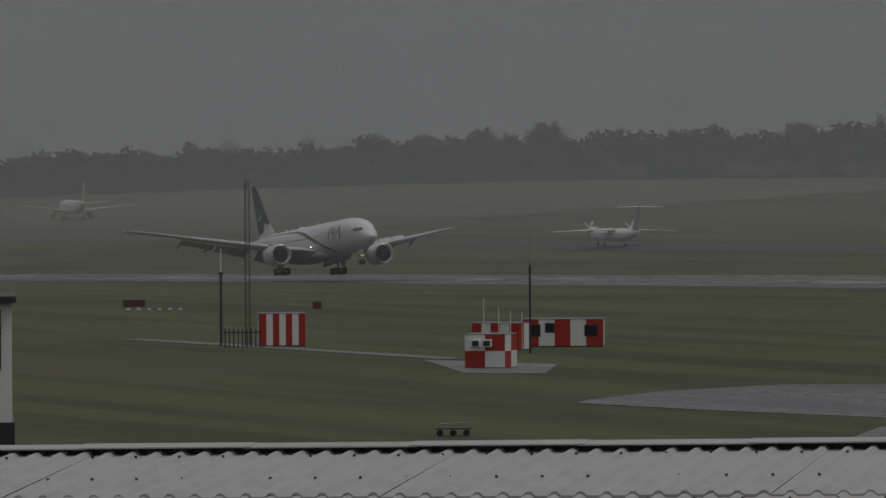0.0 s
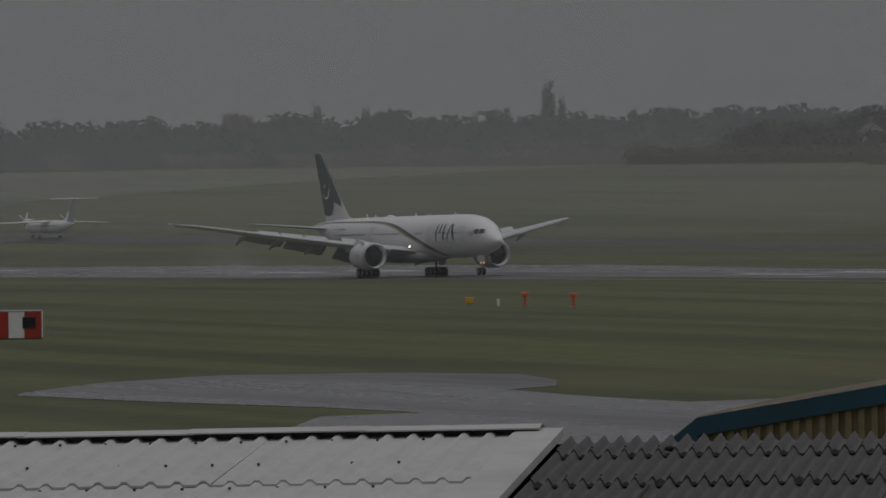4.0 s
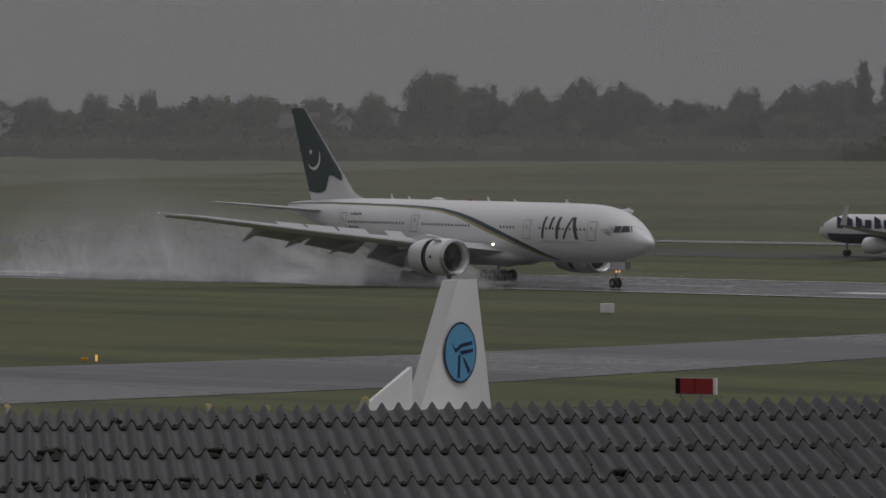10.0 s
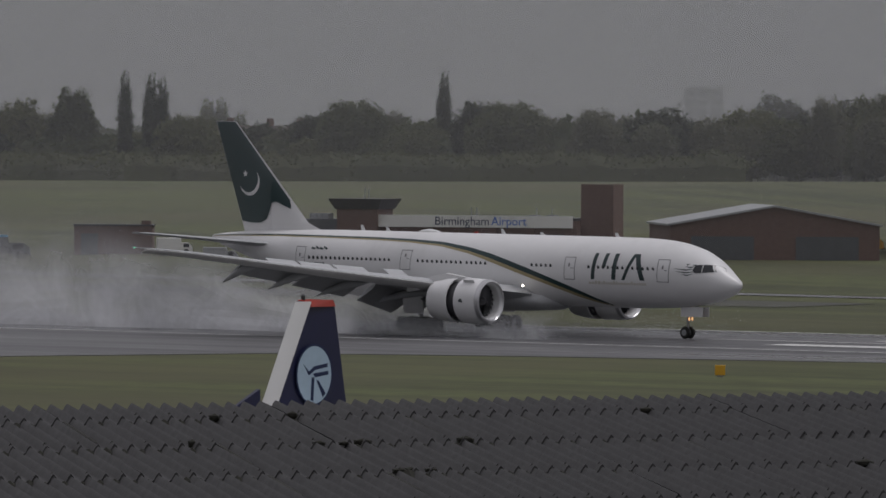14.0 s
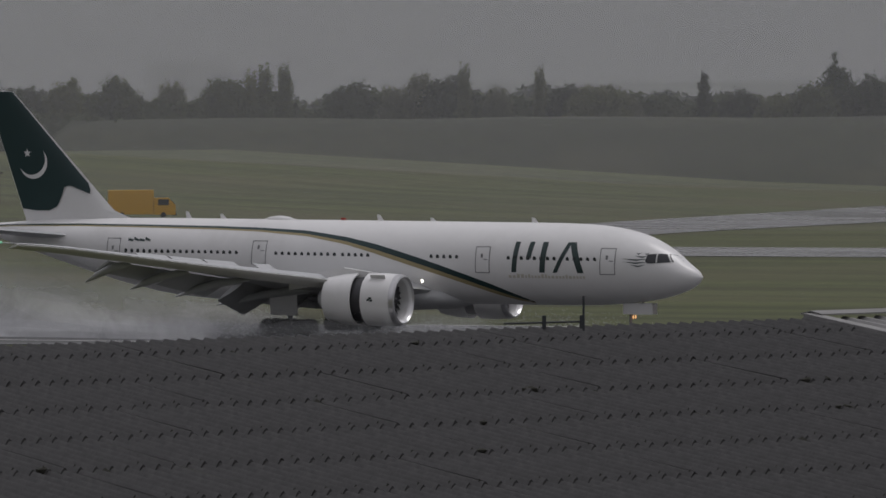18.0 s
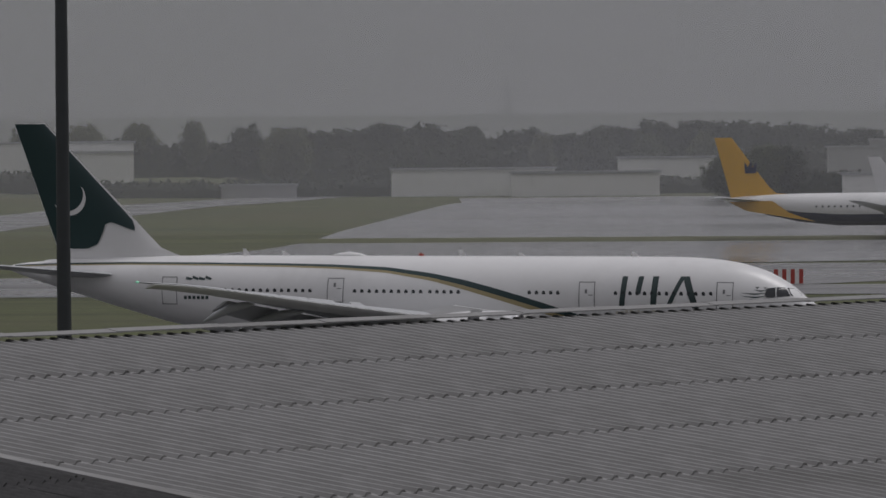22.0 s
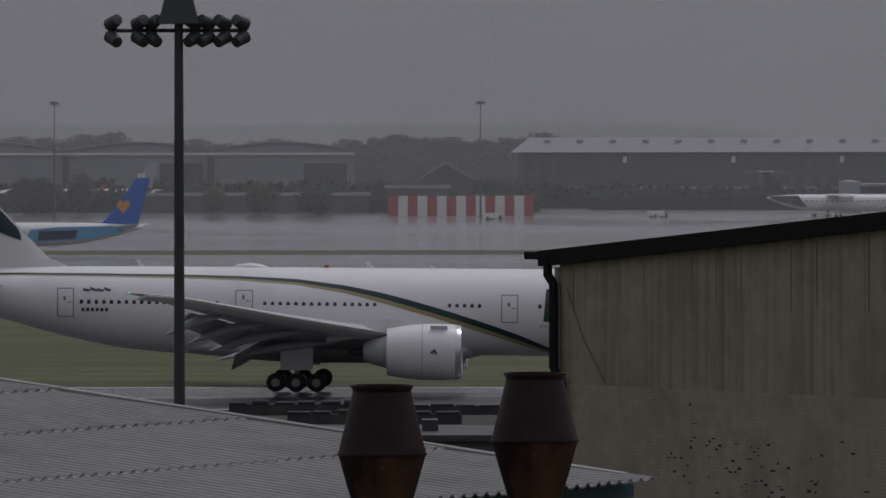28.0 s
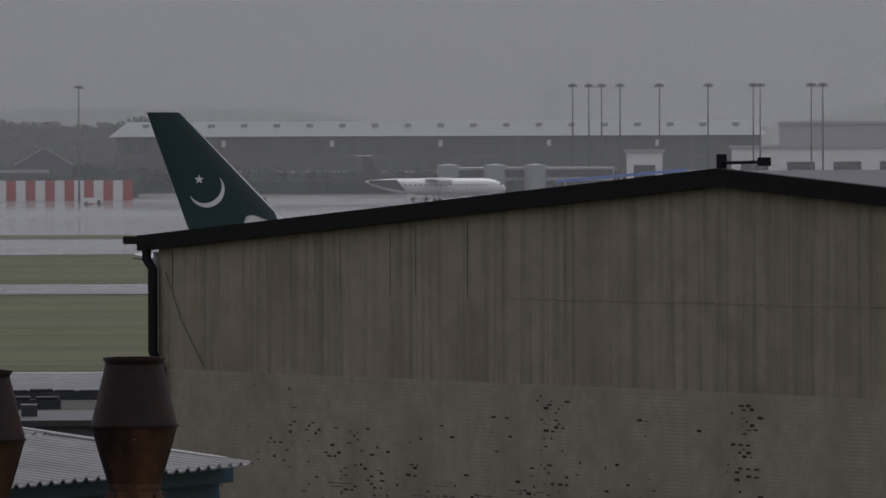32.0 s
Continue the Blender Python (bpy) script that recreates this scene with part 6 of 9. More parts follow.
for b, r, top in ((-9.6, 1420, 17), (-9.3, 1430, 18), (-8.9, 1420, 16), (-7.75, 1500, 19), (-7.62, 1500, 19.5), (-7.2, 1500, 16.5), (-6.5, 1480, 16.5), (-6.15, 1490, 16.5), (-4.9, 1480, 15), (-4.5, 1480, 16), (-12.1, 1560, 18), (-11.8, 1560, 19.5), (-11.65, 1560, 19), (-5.6, 1500, 17), (-10.6, 1500, 14), (-3.3, 1470, 13), (-2.9, 1480, 14), (-2.4, 1470, 13)):
    plant("b", b, r, top, rng)


# ---- raised ground behind ----
def bank(name, label, bearings, r0, r1, foot, crest, material, soft=1.0, kind="structure"):
    """A flat-topped bank round the camera's horizon: rises from r0 to r1."""
    prof = [(r0, 0.0), (r0 + (r1 - r0) * 0.35, 0.30), (r0 + (r1 - r0) * 0.7, 0.80), (r1, 1.0), (r1 + 60, 1.0), (r1 + 140, 0.0)]
    verts, faces = [], []
    n = len(prof)
    lo, hi = bearings
    steps_n = 60
    for k in range(steps_n + 1):
        b = lo + (hi - lo) * k / steps_n
        edge = min(1.0, min(k, steps_n - k) / (steps_n * 0.06 * soft))
        for r, h in prof:
            p = at(b, r)
            bump = 0.6 * noise.noise(Vector((p.x * 0.02, p.y * 0.02, 1)))
            verts.append((p.x, p.y, foot + (crest - foot) * h * edge + bump * h))
    for k in range(steps_n):
        faces += [(k * n + j, (k + 1) * n + j, (k + 1) * n + j + 1, k * n + j + 1) for j in range(n - 1)]
    me = bpy.data.meshes.new(name)
    me.from_pydata(verts, [], faces)
    me.materials.append(material)
    me.shade_smooth()
    return tagged(new(name, me), label, "bank", kind=kind)


SCRUB = mat("rough_dark_grass", (0.022, 0.026, 0.012), 0.95, grain=0.35, scale=0.25, wear=(0.042, 0.042, 0.022), wear_at=0.6, wscale=0.03)
WOOD = mat("far_woods", (0.022, 0.027, 0.015), 0.95, grain=0.45, scale=0.12, wear=(0.034, 0.036, 0.02), wear_at=0.6, wscale=0.02)
bank("embankment", "steep dark grassy embankment with a level top", (-29.6, -18.9), 1285, 1330, 3.0, 18.6, SCRUB)
bank("wooded_ridge", "low dark wooded ridge in the haze", (-9.6, -4.6), 2250, 2320, 6, 26.0, WOOD, 4)
bank("wooded_ridge", "low dark wooded ridge in the haze", (-6.5, 2.0), 2450, 2520, 6, 26.0, WOOD, 2)
bank("wooded_ridge", "low dark wooded ridge in the haze", (-24, -8), 2700, 2800, 6, 27.0, WOOD, 2)
bank("wooded_ridge", "long grey ridge far off in rain haze", (-30, 5), 3600, 3750, 6, 44.0, WOOD, 2)
bank("wooded_ridge", "long grey ridge far off in rain haze", (-75, -28), 3000, 3150, 6, 30.0, WOOD, 2)
bank("wooded_hill", "broad grey hill far off in rain haze", (3.0, 14.0), 3000, 3300, 8, 60.0, WOOD, 7)
hedge("ridge_wood", "dense dark wood along the ridge in rain haze", [(-8.5 + k * 0.16, 2190, 10, 16.0 + 5.5 * smoothstep(0, 9, k) - 2.5 * smoothstep(13, 17, k), 13.0) for k in range(17)], 0.75, LEAF_DARK, 15)
hedge("ridge_wood", "grey-green wood behind the sheds in rain haze", [(-16.0 + k * 0.17, 2350, 11, 17.5 + 2.0 * math.sin(k * 0.35), 13.5) for k in range(46)], 0.85, LEAF_DARK, 21)
hedge("ridge_wood", "dense dark wood behind the hangars in rain haze", [(-5.9 + k * 0.17, 2260, 11, 18.5, 12.5) for k in range(48)], 0.8, LEAF_DARK, 22)
hedge("far_wood", "continuous dark wood beyond the sheds in rain haze", [(-37.0 + k * 0.55, 1760, 20, 17.5) for k in range(27)] + [(-20.2 + k * 0.5, 2120, 21, 14.0) for k in range(26)], 1.1, LEAF_DARK, 16)
hedge("far_wood", "continuous dark wood beyond the fields in rain haze", [(-75.0 + k * 0.5, 2420 - 22 * k, 22, 17.0) for k in range(33)], 1.15, LEAF_DARK, 17)
hedge("tree_clump", "dark clump of trees between the hangars", [(-1.9 + k * 0.22, 1800, 9, 17.0) for k in range(6)] + [(-6.2 + k * 0.4, 1830, 13, 10.0) for k in range(10)], 1.0, LEAF_DARK, 19)
hedge("far_wood", "dense dark wood behind the houses", [(-60.0 + k * 0.5, 1720 - 12 * k, 16, 13.0) for k in range(46)], 0.9, LEAF, 18)


# ---- aircraft parked and taxiing about the field ----
def jet(name, label, m, length, dia, span, livery, engines="wing", high=False, t_tail=False, props=False, fin_h=None, winglets=False, fin=None):
    """An aircraft with x forward, its nose at 0, wheels on 0. livery: body, belly, tail, engine materials."""
    body, belly, tail, pod = livery
    a = thing(name, label, "aircraft", m, group="other aircraft")
    R, gz = dia / 2, dia * (0.30 if not props else 0.22) + 0.45
    c = gz + R
    st = [(0, 0.03, -0.28), (0.012, 0.30, -0.22), (0.035, 0.56, -0.13), (0.075, 0.82, -0.04), (0.13, 0.99, 0), (0.18, 1, 0), (0.66, 1, 0), (0.78, 0.86, 0.12), (0.88, 0.60, 0.33), (0.96, 0.30, 0.52), (1.0, 0.07, 0.62)]
    rings = []
    for u, k, dz in st:
        rings.append([(-u * length, k * R * math.cos(q), c + dz * R + k * R * math.sin(q)) for q in [2 * math.pi * j / 20 for j in range(20)]])
    part("fuselage", fixed(loft(rings)), body, a, smooth=60)
    if belly is not body:
        rows = []
        for u, k, dz in st[3:9]:
            rows.append([(-u * length, (k * R + 0.02) * math.cos(q), c + dz * R + (k * R + 0.02) * math.sin(q)) for q in [math.radians(198 + 144 * j / 10) for j in range(11)]])
        part("belly_paint", fixed(loft(rows, closed=False)), belly, a, smooth=60)
    for side in (-1, 1):
        bm = bmesh.new()
        vs = [bm.verts.new(p) for p in ((-0.026 * length, side * R * 0.34, c + 0.10 * R), (-0.05 * length, side * R * 0.66, c + 0.12 * R), (-0.05 * length, side * R * 0.60, c + 0.40 * R), (-0.036 * length, side * R * 0.38, c + 0.34 * R))]
        bm.faces.new(vs)
        part("cockpit_window", bm, GLASS, a)
        n = max(6, int(length * 0.52 / 0.9))
        wm = mesh(boxm(-0.16, 0.16, -0.02, 0.02, -0.17, 0.17), PANE, "cabin_window")
        for k in range(n):
            part("cabin_window", wm, None, a, m=pose(-length * (0.15 + 0.58 * k / (n - 1)), side * (R * 0.992), c + R * 0.18))
    half, root = span / 2, length * 0.165
    wz = c - R * 0.55 if not high else c + R * 0.93
    lead = -length * (0.36 if not high else 0.42)
    sweep = 0.50 if not (props or high) else (0.06 if props else 0.22)
    secs = [(R * 0.5, lead, root, wz, 0.12, 1), (half * 0.38, lead - half * 0.30 * sweep, root * 0.62, wz + half * (0.035 if not high else -0.01), 0.11, 0), (half * 0.97, lead - half * 0.93 * sweep, root * 0.26, wz + half * (0.10 if not high else -0.03), 0.1, 0), (half, lead - half * 1.02 * sweep, root * 0.14, wz + half * (0.105 if not high else -0.03), 0.09, 0)]
    H = fin_h or length * 0.165
    fx = -length * 0.845
    for side in (-1, 1):
        part("wing", wing(secs, side), GREY_PAINT if not props else body, a, smooth=50)
        if winglets:
            y, x, ch, z = half, secs[-1][1], root * 0.16, secs[-1][3]
            part("winglet", fixed(loft([[(x, side * y - 0.05, z), (x - ch, side * y - 0.05, z), (x - ch, side * y + 0.05, z), (x, side * y + 0.05, z)], [(x - 1.5, side * (y + 0.55) - 0.03, z + 2.4), (x - 2.1, side * (y + 0.55) - 0.03, z + 2.4), (x - 2.1, side * (y + 0.55) + 0.03, z + 2.4), (x - 1.5, side * (y + 0.55) + 0.03, z + 2.4)]])), winglets, a)
        spots = [half * 0.33] if engines != "four" else [half * 0.30, half * 0.56]
        for y in spots:
            er, el = (dia * 0.27, dia * 0.85) if engines == "wing" else (dia * 0.20, dia * 0.75)
            ex = lead - y * sweep + dia * (0.42 if engines == "wing" else 0.15)
            ez = wz - er * (1.05 if not props else 0.1) + y * 0.03
            e = part("engine", spun([(0, er * 0.82), (0.06 * dia, er), (-0.35 * el, er * 1.04), (-0.75 * el, er * 0.86), (-el, er * 0.5), (-el, 0.02)], 20, "x", cap=False), pod, a, smooth=50, m=pose(ex, side * y, ez))
            part("intake", spun([(0.0, er * 0.84), (-0.1 * dia, er * 0.78), (-0.12 * dia, 0.02)], 16, "x", cap=False), DARK_METAL, e)
            if props:
                bl = mesh(fixed(loft([[(0.1, -0.1, 0.2), (0.15, 0.1, 0.2), (0.12, 0.1, 0.2), (0.08, -0.1, 0.2)], [(0.08, -0.17, 1.2), (0.16, 0.17, 1.2), (0.13, 0.17, 1.2), (0.05, -0.17, 1.2)], [(0.1, -0.07, 2.0), (0.14, 0.07, 2.0), (0.12, 0.07, 2.0), (0.08, -0.07, 2.0)]])), body, "propeller_blade")
                for k in range(6):
                    part("propeller_blade", bl, None, e, m=pose(0.15, 0, 0, 60 * k + 15))
        tz = c + R * 0.55 if not t_tail else c + R + H * 0.97
        tx = -length * 0.88 if not t_tail else fx - H * 0.62
        part("tailplane", wing([(0.1, tx, length * 0.085, tz, 0.1, 0), (span * 0.19, tx - span * 0.19 * (sweep * 0.95 + 0.12), length * 0.04, tz + (0.6 if not t_tail else 0.0), 0.1, 0)], side), GREY_PAINT if not props else body, a, smooth=50)
    rings = []
    top = c + R + H
    for k, th in ((0.0, 0.09), (0.25, 0.09), (0.9, 0.09), (1.0, 0.05)):
        z = c + R * 0.75 + (top - c - R * 0.75) * k
        x, ch = fx - H * 0.80 * k, length * (0.135 - 0.085 * k)
        if fin:
            x, ch = fx - fin[0] * k, fin[1] + (fin[2] - fin[1]) * k
        rings.append([(x + px, pz, z) for px, pz in airfoil(ch, th)])
    part("fin", fixed(loft(rings)), tail, a, smooth=50)
    if not fin:
        part("dorsal_fin", fixed(loft([[(fx + length * 0.05, -0.05, c + R * 0.95), (fx + length * 0.05, 0.05, c + R * 0.95), (fx - 0.2, 0.12, c + R * 0.9), (fx - 0.2, -0.12, c + R * 0.9)], [(fx - 0.1, -0.03, c + R * 1.0), (fx - 0.1, 0.03, c + R * 1.0), (fx - H * 0.22, 0.08, c + R + H * 0.2), (fx - H * 0.22, -0.08, c + R + H * 0.2)]])), tail, a)
    wr = dia * 0.11
    tyre_s = mesh(spun([(-wr * 0.4, wr * 0.5), (-wr * 0.4, wr * 0.85), (0, wr), (wr * 0.4, wr * 0.85), (wr * 0.4, wr * 0.5)], 14, "y"), RUBBER, "wheel", 40)
    for x, y in ((-length * 0.13, 0), (-length * 0.49, span * 0.085), (-length * 0.49, -span * 0.085)):
        leg = part("gear_leg", tube([(x, y, wr), (x, y, c - R * 0.5)], wr * 0.28, 8), STEEL, a)
        for dy in (-wr * 0.7, wr * 0.7):
            part("wheel", tyre_s, None, leg, m=pose(x, y + dy, wr))
            if dia > 5 and y:
                part("wheel", tyre_s, None, leg, m=pose(x - wr * 2.2, y + dy, wr))
    return a, c, R, H, fx


def side_shape(a, polys, y, name, material, label=""):
    """Flat painted shapes on both flanks."""
    for side in (-1, 1):
        bm = bmesh.new()
        for p in polys:
            bm.faces.new([bm.verts.new((x, side * y, z)) for x, z in p])
        part(name, fixed(bm), material, a, label)


def bars(x0, x1, z0, z1, n, seed):
    rng = random.Random(seed)
    w = (x1 - x0) / n
    return [[(x0 + k * w, z0), (x0 + k * w + w * 0.68, z0), (x0 + k * w + w * 0.68, z0 + (z1 - z0) * rng.choice((0.7, 0.7, 1.0))), (x0 + k * w, z0 + (z1 - z0) * 0.7)] for k in range(n)]


def field_pose(bearing, r, heading, z=None):
    """Nose at that place, pointing to a compass heading measured like the bearings."""
    p = at(bearing, r)
    return pose(p.x, p.y, (ground_z(p.x, p.y) + 0.08) if z is None else z, 0, 0, 90 - heading)


NAVY = mat("navy_paint", (0.012, 0.014, 0.05), 0.4, grain=0.06, scale=2)
SILVER = mat("silver_paint", (0.30, 0.31, 0.33), 0.4, grain=0.05, scale=2)
PURPLE = mat("dark_purple_paint", (0.030, 0.012, 0.022), 0.45, grain=0.08, scale=2)
SKY_BLUE = mat("sky_blue_paint", (0.10, 0.32, 0.52), 0.45, grain=0.08, scale=2)
ORANGE_SOFT = mat("soft_orange_paint", (0.62, 0.28, 0.06), 0.45, grain=0.05, scale=2)

# wide-body with the yellow tail
a, c, R, H, fx = jet("airliner_parked", "white wide-body airliner with yellow tail on the apron", field_pose(-9.17, 1150, 78.0), 58.8, 5.64, 60.3, (WHITE, NAVY, YELLOW, NAVY))
side_shape(a, [[(-50.5, c + R * 0.55), (-47.5, c - R * 0.2), (-43, c - R * 0.75), (-55, c - R * 0.05), (-58, c + R * 0.5)]], R * 0.80, "yellow_rear", YELLOW, "yellow rear fuselage paint")
side_shape(a, bars(-22, -11.5, c + 0.35, c + 1.45, 9, 1), R + 0.03, "name_bars", NAVY)
side_shape(a, [[(-25.5, c + 0.1), (-23.3, c + 0.1), (-23.0, c + 2.0), (-23.7, c + 1.2), (-24.4, c + 2.1), (-25.1, c + 1.2), (-25.8, c + 2.0)]], R + 0.03, "crown_shape", NAVY)
side_shape(a, [[(-55.2, c + R + 3.5), (-53.2, c + R + 3.5), (-53.2, c + R + 5.6), (-53.8, c + R + 4.6), (-54.2, c + R + 5.7), (-54.7, c + R + 4.6), (-55.3, c + R + 5.6)]], 0.33, "crown_shape", NAVY)
a, c, R, H, fx = jet("airliner_parked", "white airliner parked behind the wide-body", field_pose(-8.72, 1230, 80.0), 44.5, 3.95, 35.8, (WHITE, WHITE, WHITE, WHITE))
# blue-tailed narrow-body, nose to the left
a, c, R, H, fx = jet("airliner_parked", "white narrow-body airliner with blue rear and tail", field_pose(-6.27, 1100, -86.0), 44.5, 3.95, 35.8, (WHITE, WHITE, BLUE, BLUE))
side_shape(a, bars(-22, -5.8, c + 0.3, c + 1.6, 13, 2), R + 0.03, "name_bars", NAVY)
side_shape(a, [[(-26, c + R * 0.4), (-25, c - R * 0.7), (-36, c - R * 0.35), (-42, c + R * 0.3), (-40, c + R * 0.72), (-30, c + R * 0.6)]], R + 0.02, "rear_paint", SKY_BLUE, "blue rear paint")
side_shape(a, [[(-27.5, c + R * 0.3), (-27.2, c - R * 0.5), (-33.5, c - R * 0.35), (-34, c + R * 0.35)]], R + 0.05, "picture_patch", NAVY)
side_shape(a, [[(-40.2, c + R + 2.6), (-41.2, c + R + 1.5), (-42.3, c + R + 2.7), (-42.3, c + R + 3.6), (-41.5, c + R + 3.6), (-41.2, c + R + 3.2), (-40.8, c + R + 3.7), (-40.3, c + R + 3.4)]], 0.25, "heart_shape", ORANGE_SOFT)
a, c, R, H, fx = jet("airliner_parked", "white airliner with dark grey tail and red winglets", field_pose(-5.30, 1560, -86.0), 39.5, 3.8, 35.8, (WHITE, WHITE, SILVER, WHITE), winglets=RED)
side_shape(a, bars(-19, -14, c + 0.4, c + 1.1, 9, 3), R + 0.03, "name_bars", ORANGE_SOFT)
side_shape(a, bars(-37.2, -35.2, c + R + 2.2, c + R + 4.2, 2, 4), 0.22, "tail_bars", WHITE)
# four-engined regional jet near the terminal
a, c, R, H, fx = jet("regional_jet", "white high-wing regional jet with dark purple tail", field_pose(2.75, 1420, 78.0), 31.0, 3.56, 26.2, (WHITE, WHITE, PURPLE, WHITE), engines="four", high=True, t_tail=True, fin_h=5.0)
side_shape(a, [[(-22.5, c - R * 0.55), (-27.5, c - R * 0.05), (-30.6, c + R * 0.45), (-30.6, c + R * 0.75), (-24.5, c + R * 0.85)]], R * 0.97, "rear_paint", PURPLE)
# taxiing aircraft behind the runway
taxiing, c, R, H, fx = jet("airliner_taxiing", "white and navy narrow-body airliner taxiing", field_pose(-47.7, 855, -90.0), 39.5, 3.8, 35.8, (WHITE, NAVY, NAVY, WHITE), winglets=WHITE)
side_shape(taxiing, bars(-17, -4.8, c + 0.1, c + 1.7, 7, 5), R + 0.03, "name_bars", NAVY)
side_shape(taxiing, [[(-36.6, c + R + 2.0), (-35.6, c + R + 2.4), (-35.2, c + R + 3.6), (-36.2, c + R + 4.6), (-37.4, c + R + 4.2), (-36.6, c + R + 3.3)]], 0.24, "harp_shape", ORANGE_SOFT)
taxiing_prop, c, R, H, fx = jet("turboprop_taxiing", "white high-wing turboprop with T-tail taxiing away", field_pose(-67.0, 1490, -86.0), 31.0, 2.7, 28.4, (WHITE, WHITE, SILVER, WHITE), engines="two", high=True, t_tail=True, props=True, fin_h=5.0)
far_jet, c, R, H, fx = jet("airliner_waiting", "white airliner with yellow tail waiting in the haze", field_pose(-70.86, 1960, -82.0), 34.0, 4.0, 34.1, (WHITE, WHITE, YELLOW, YELLOW))


# four-engined turboprops parked behind the shed: only their fins stand above the roof
BOOT = mat("white_leading_edge", (0.55, 0.55, 0.55), 0.4, grain=0.05, scale=3)


def parked_prop(m, label, body, tail, badge, ground, edge, rim=None):
    a, c, R, H, fx = jet("turboprop_parked", label, m, 31.8, 3.45, 30.2, (body, body, tail, body), engines="four", props=True, fin_h=5.35, fin=(2.9, 6.3, 2.3))
    top = c + R + H

    def lead(z):
        return fx - 2.9 * (z - c - R * 0.75) / (top - c - R * 0.75)

    # low fillet running forward from the fin's foot
    part("dorsal_fillet", fixed(loft([[(fx + 3.4, -0.06, c + R * 0.9), (fx + 3.4, 0.06, c + R * 0.9), (fx + 3.4, 0.04, c + R + 0.05), (fx + 3.4, -0.04, c + R + 0.05)], [(fx - 0.6, -0.16, c + R * 0.9), (fx - 0.6, 0.16, c + R * 0.9), (fx - 0.6, 0.10, c + R + 1.9), (fx - 0.6, -0.10, c + R + 1.9)]])), tail, a)
    # rubber boot along the leading edge
    rings = []
    for z in (c + R, top - 1.6, top - 0.02):
        x = lead(z)
        rings.append([(x + 0.07, 0, z), (x - 0.35, 0.21, z), (x - 0.62, 0.27, z), (x - 0.62, -0.27, z), (x - 0.35, -0.21, z)])
    part("leading_edge", fixed(loft(rings)), edge, a, "pale leading edge", smooth=50)
    cx, cz, rx, rz = lead(top - 2.95) - 2.25, top - 2.95, 1.12, 1.24
    for side in (-1, 1):
        for rr, mm, off, nm in ((1.0, DEEP_BLUE, 0.29, "badge_ring"), (0.93, badge, 0.295, "badge")):
            bm = bmesh.new()
            bm.faces.new([bm.verts.new((cx + rr * rx * math.cos(q), side * off, cz + rr * rz * math.sin(q))) for q in [2 * math.pi * j / 28 for j in range(28)]])
            part(nm, fixed(bm), mm, a)
        for p in ([(0.6, 0.45), (0.3, 0.15), (0.0, 0.35), (-0.7, 0.45), (-0.7, 0.3), (-0.05, 0.2), (0.3, -0.02)], [(0.1, 0.05), (-0.75, 0.15), (-0.75, 0.0), (-0.05, -0.1)], [(0.15, -0.1), (0.0, -0.1), (0.05, -1.05), (0.2, -1.0)], [(-0.1, -0.2), (-0.25, -0.25), (-0.6, -0.75), (-0.45, -0.9)]):
            bm = bmesh.new()
            bm.faces.new([bm.verts.new((cx + x * 1.15, side * 0.30, cz + z)) for x, z in p])
            part("badge_stroke", fixed(bm), ground, a)
    if rim:
        x = lead(top)
        part("fin_cap", fixed(loft([[(x + 0.1, 0, top - 0.24), (x - 0.7, 0.25, top - 0.24), (x - 2.35, 0.06, top - 0.24), (x - 2.35, -0.06, top - 0.24), (x - 0.7, -0.25, top - 0.24)],
                                    [(x - 0.1, 0, top + 0.05), (x - 0.7, 0.12, top + 0.07), (x - 2.2, 0.03, top + 0.02), (x - 2.2, -0.03, top + 0.02), (x - 0.7, -0.12, top + 0.07)]])), rim, a, "red fin cap")
    part("beacon", spun([(0, 0.08), (0.18, 0.09), (0.26, 0.03)], 10), DARK_METAL, a, m=pose(lead(top) - 0.4, 0, top + 0.03))
    return a


def tail_at(bearing, r, heading, back):
    """Puts the point that far behind the nose at the place given."""
    p = at(bearing, r) + back * Vector((math.sin(radians(heading)), math.cos(radians(heading)), 0))
    return pose(p.x, p.y, 0.03, 0, 0, 90 - heading)


first_prop = parked_prop(tail_at(-50.66, 268, 165.0, 30.9), "white four-engined turboprop with blue oval fin badge", WHITE, WHITE, SKY_BLUE, DEEP_BLUE, BOOT)
TIP = mat("faded_yellow_tip", (0.48, 0.40, 0.20), 0.5, grain=0.1, scale=4)
BLADE = mat("pale_blade_paint", (0.42, 0.41, 0.38), 0.45, grain=0.1, scale=4)
for b, z, lean in ((-54.75, 5.55, 8), (-54.38, 5.9, -22), (-52.72, 5.9, -28), (-52.22, 5.85, 18), (-51.42, 6.15, 14)):
    p = at(b, 246, z)
    m = first_prop.matrix_basis.inverted() @ pose(p.x, p.y, p.z, 0, 0, -b) @ pose(0, 0, 0, 0, lean, 0)
    bl = part("propeller_blade", fixed(loft([[(x * w, y * 0.05, h) for x, y in ((-1, 0), (-0.3, -1), (1, 0), (-0.3, 1))] for h, w in ((-2.0, 0.10), (-1.3, 0.20), (-0.45, 0.20), (-0.08, 0.13), (0.0, 0.04))])), BLADE, first_prop, "pale propeller blade", m=m)
    part("blade_tip", fixed(loft([[(x * w, y * 0.055, h) for x, y in ((-1, 0), (-0.3, -1), (1, 0), (-0.3, 1))] for h, w in ((-0.16, 0.16), (-0.08, 0.14), (0.005, 0.05))])), TIP, bl, "faded yellow blade tip")
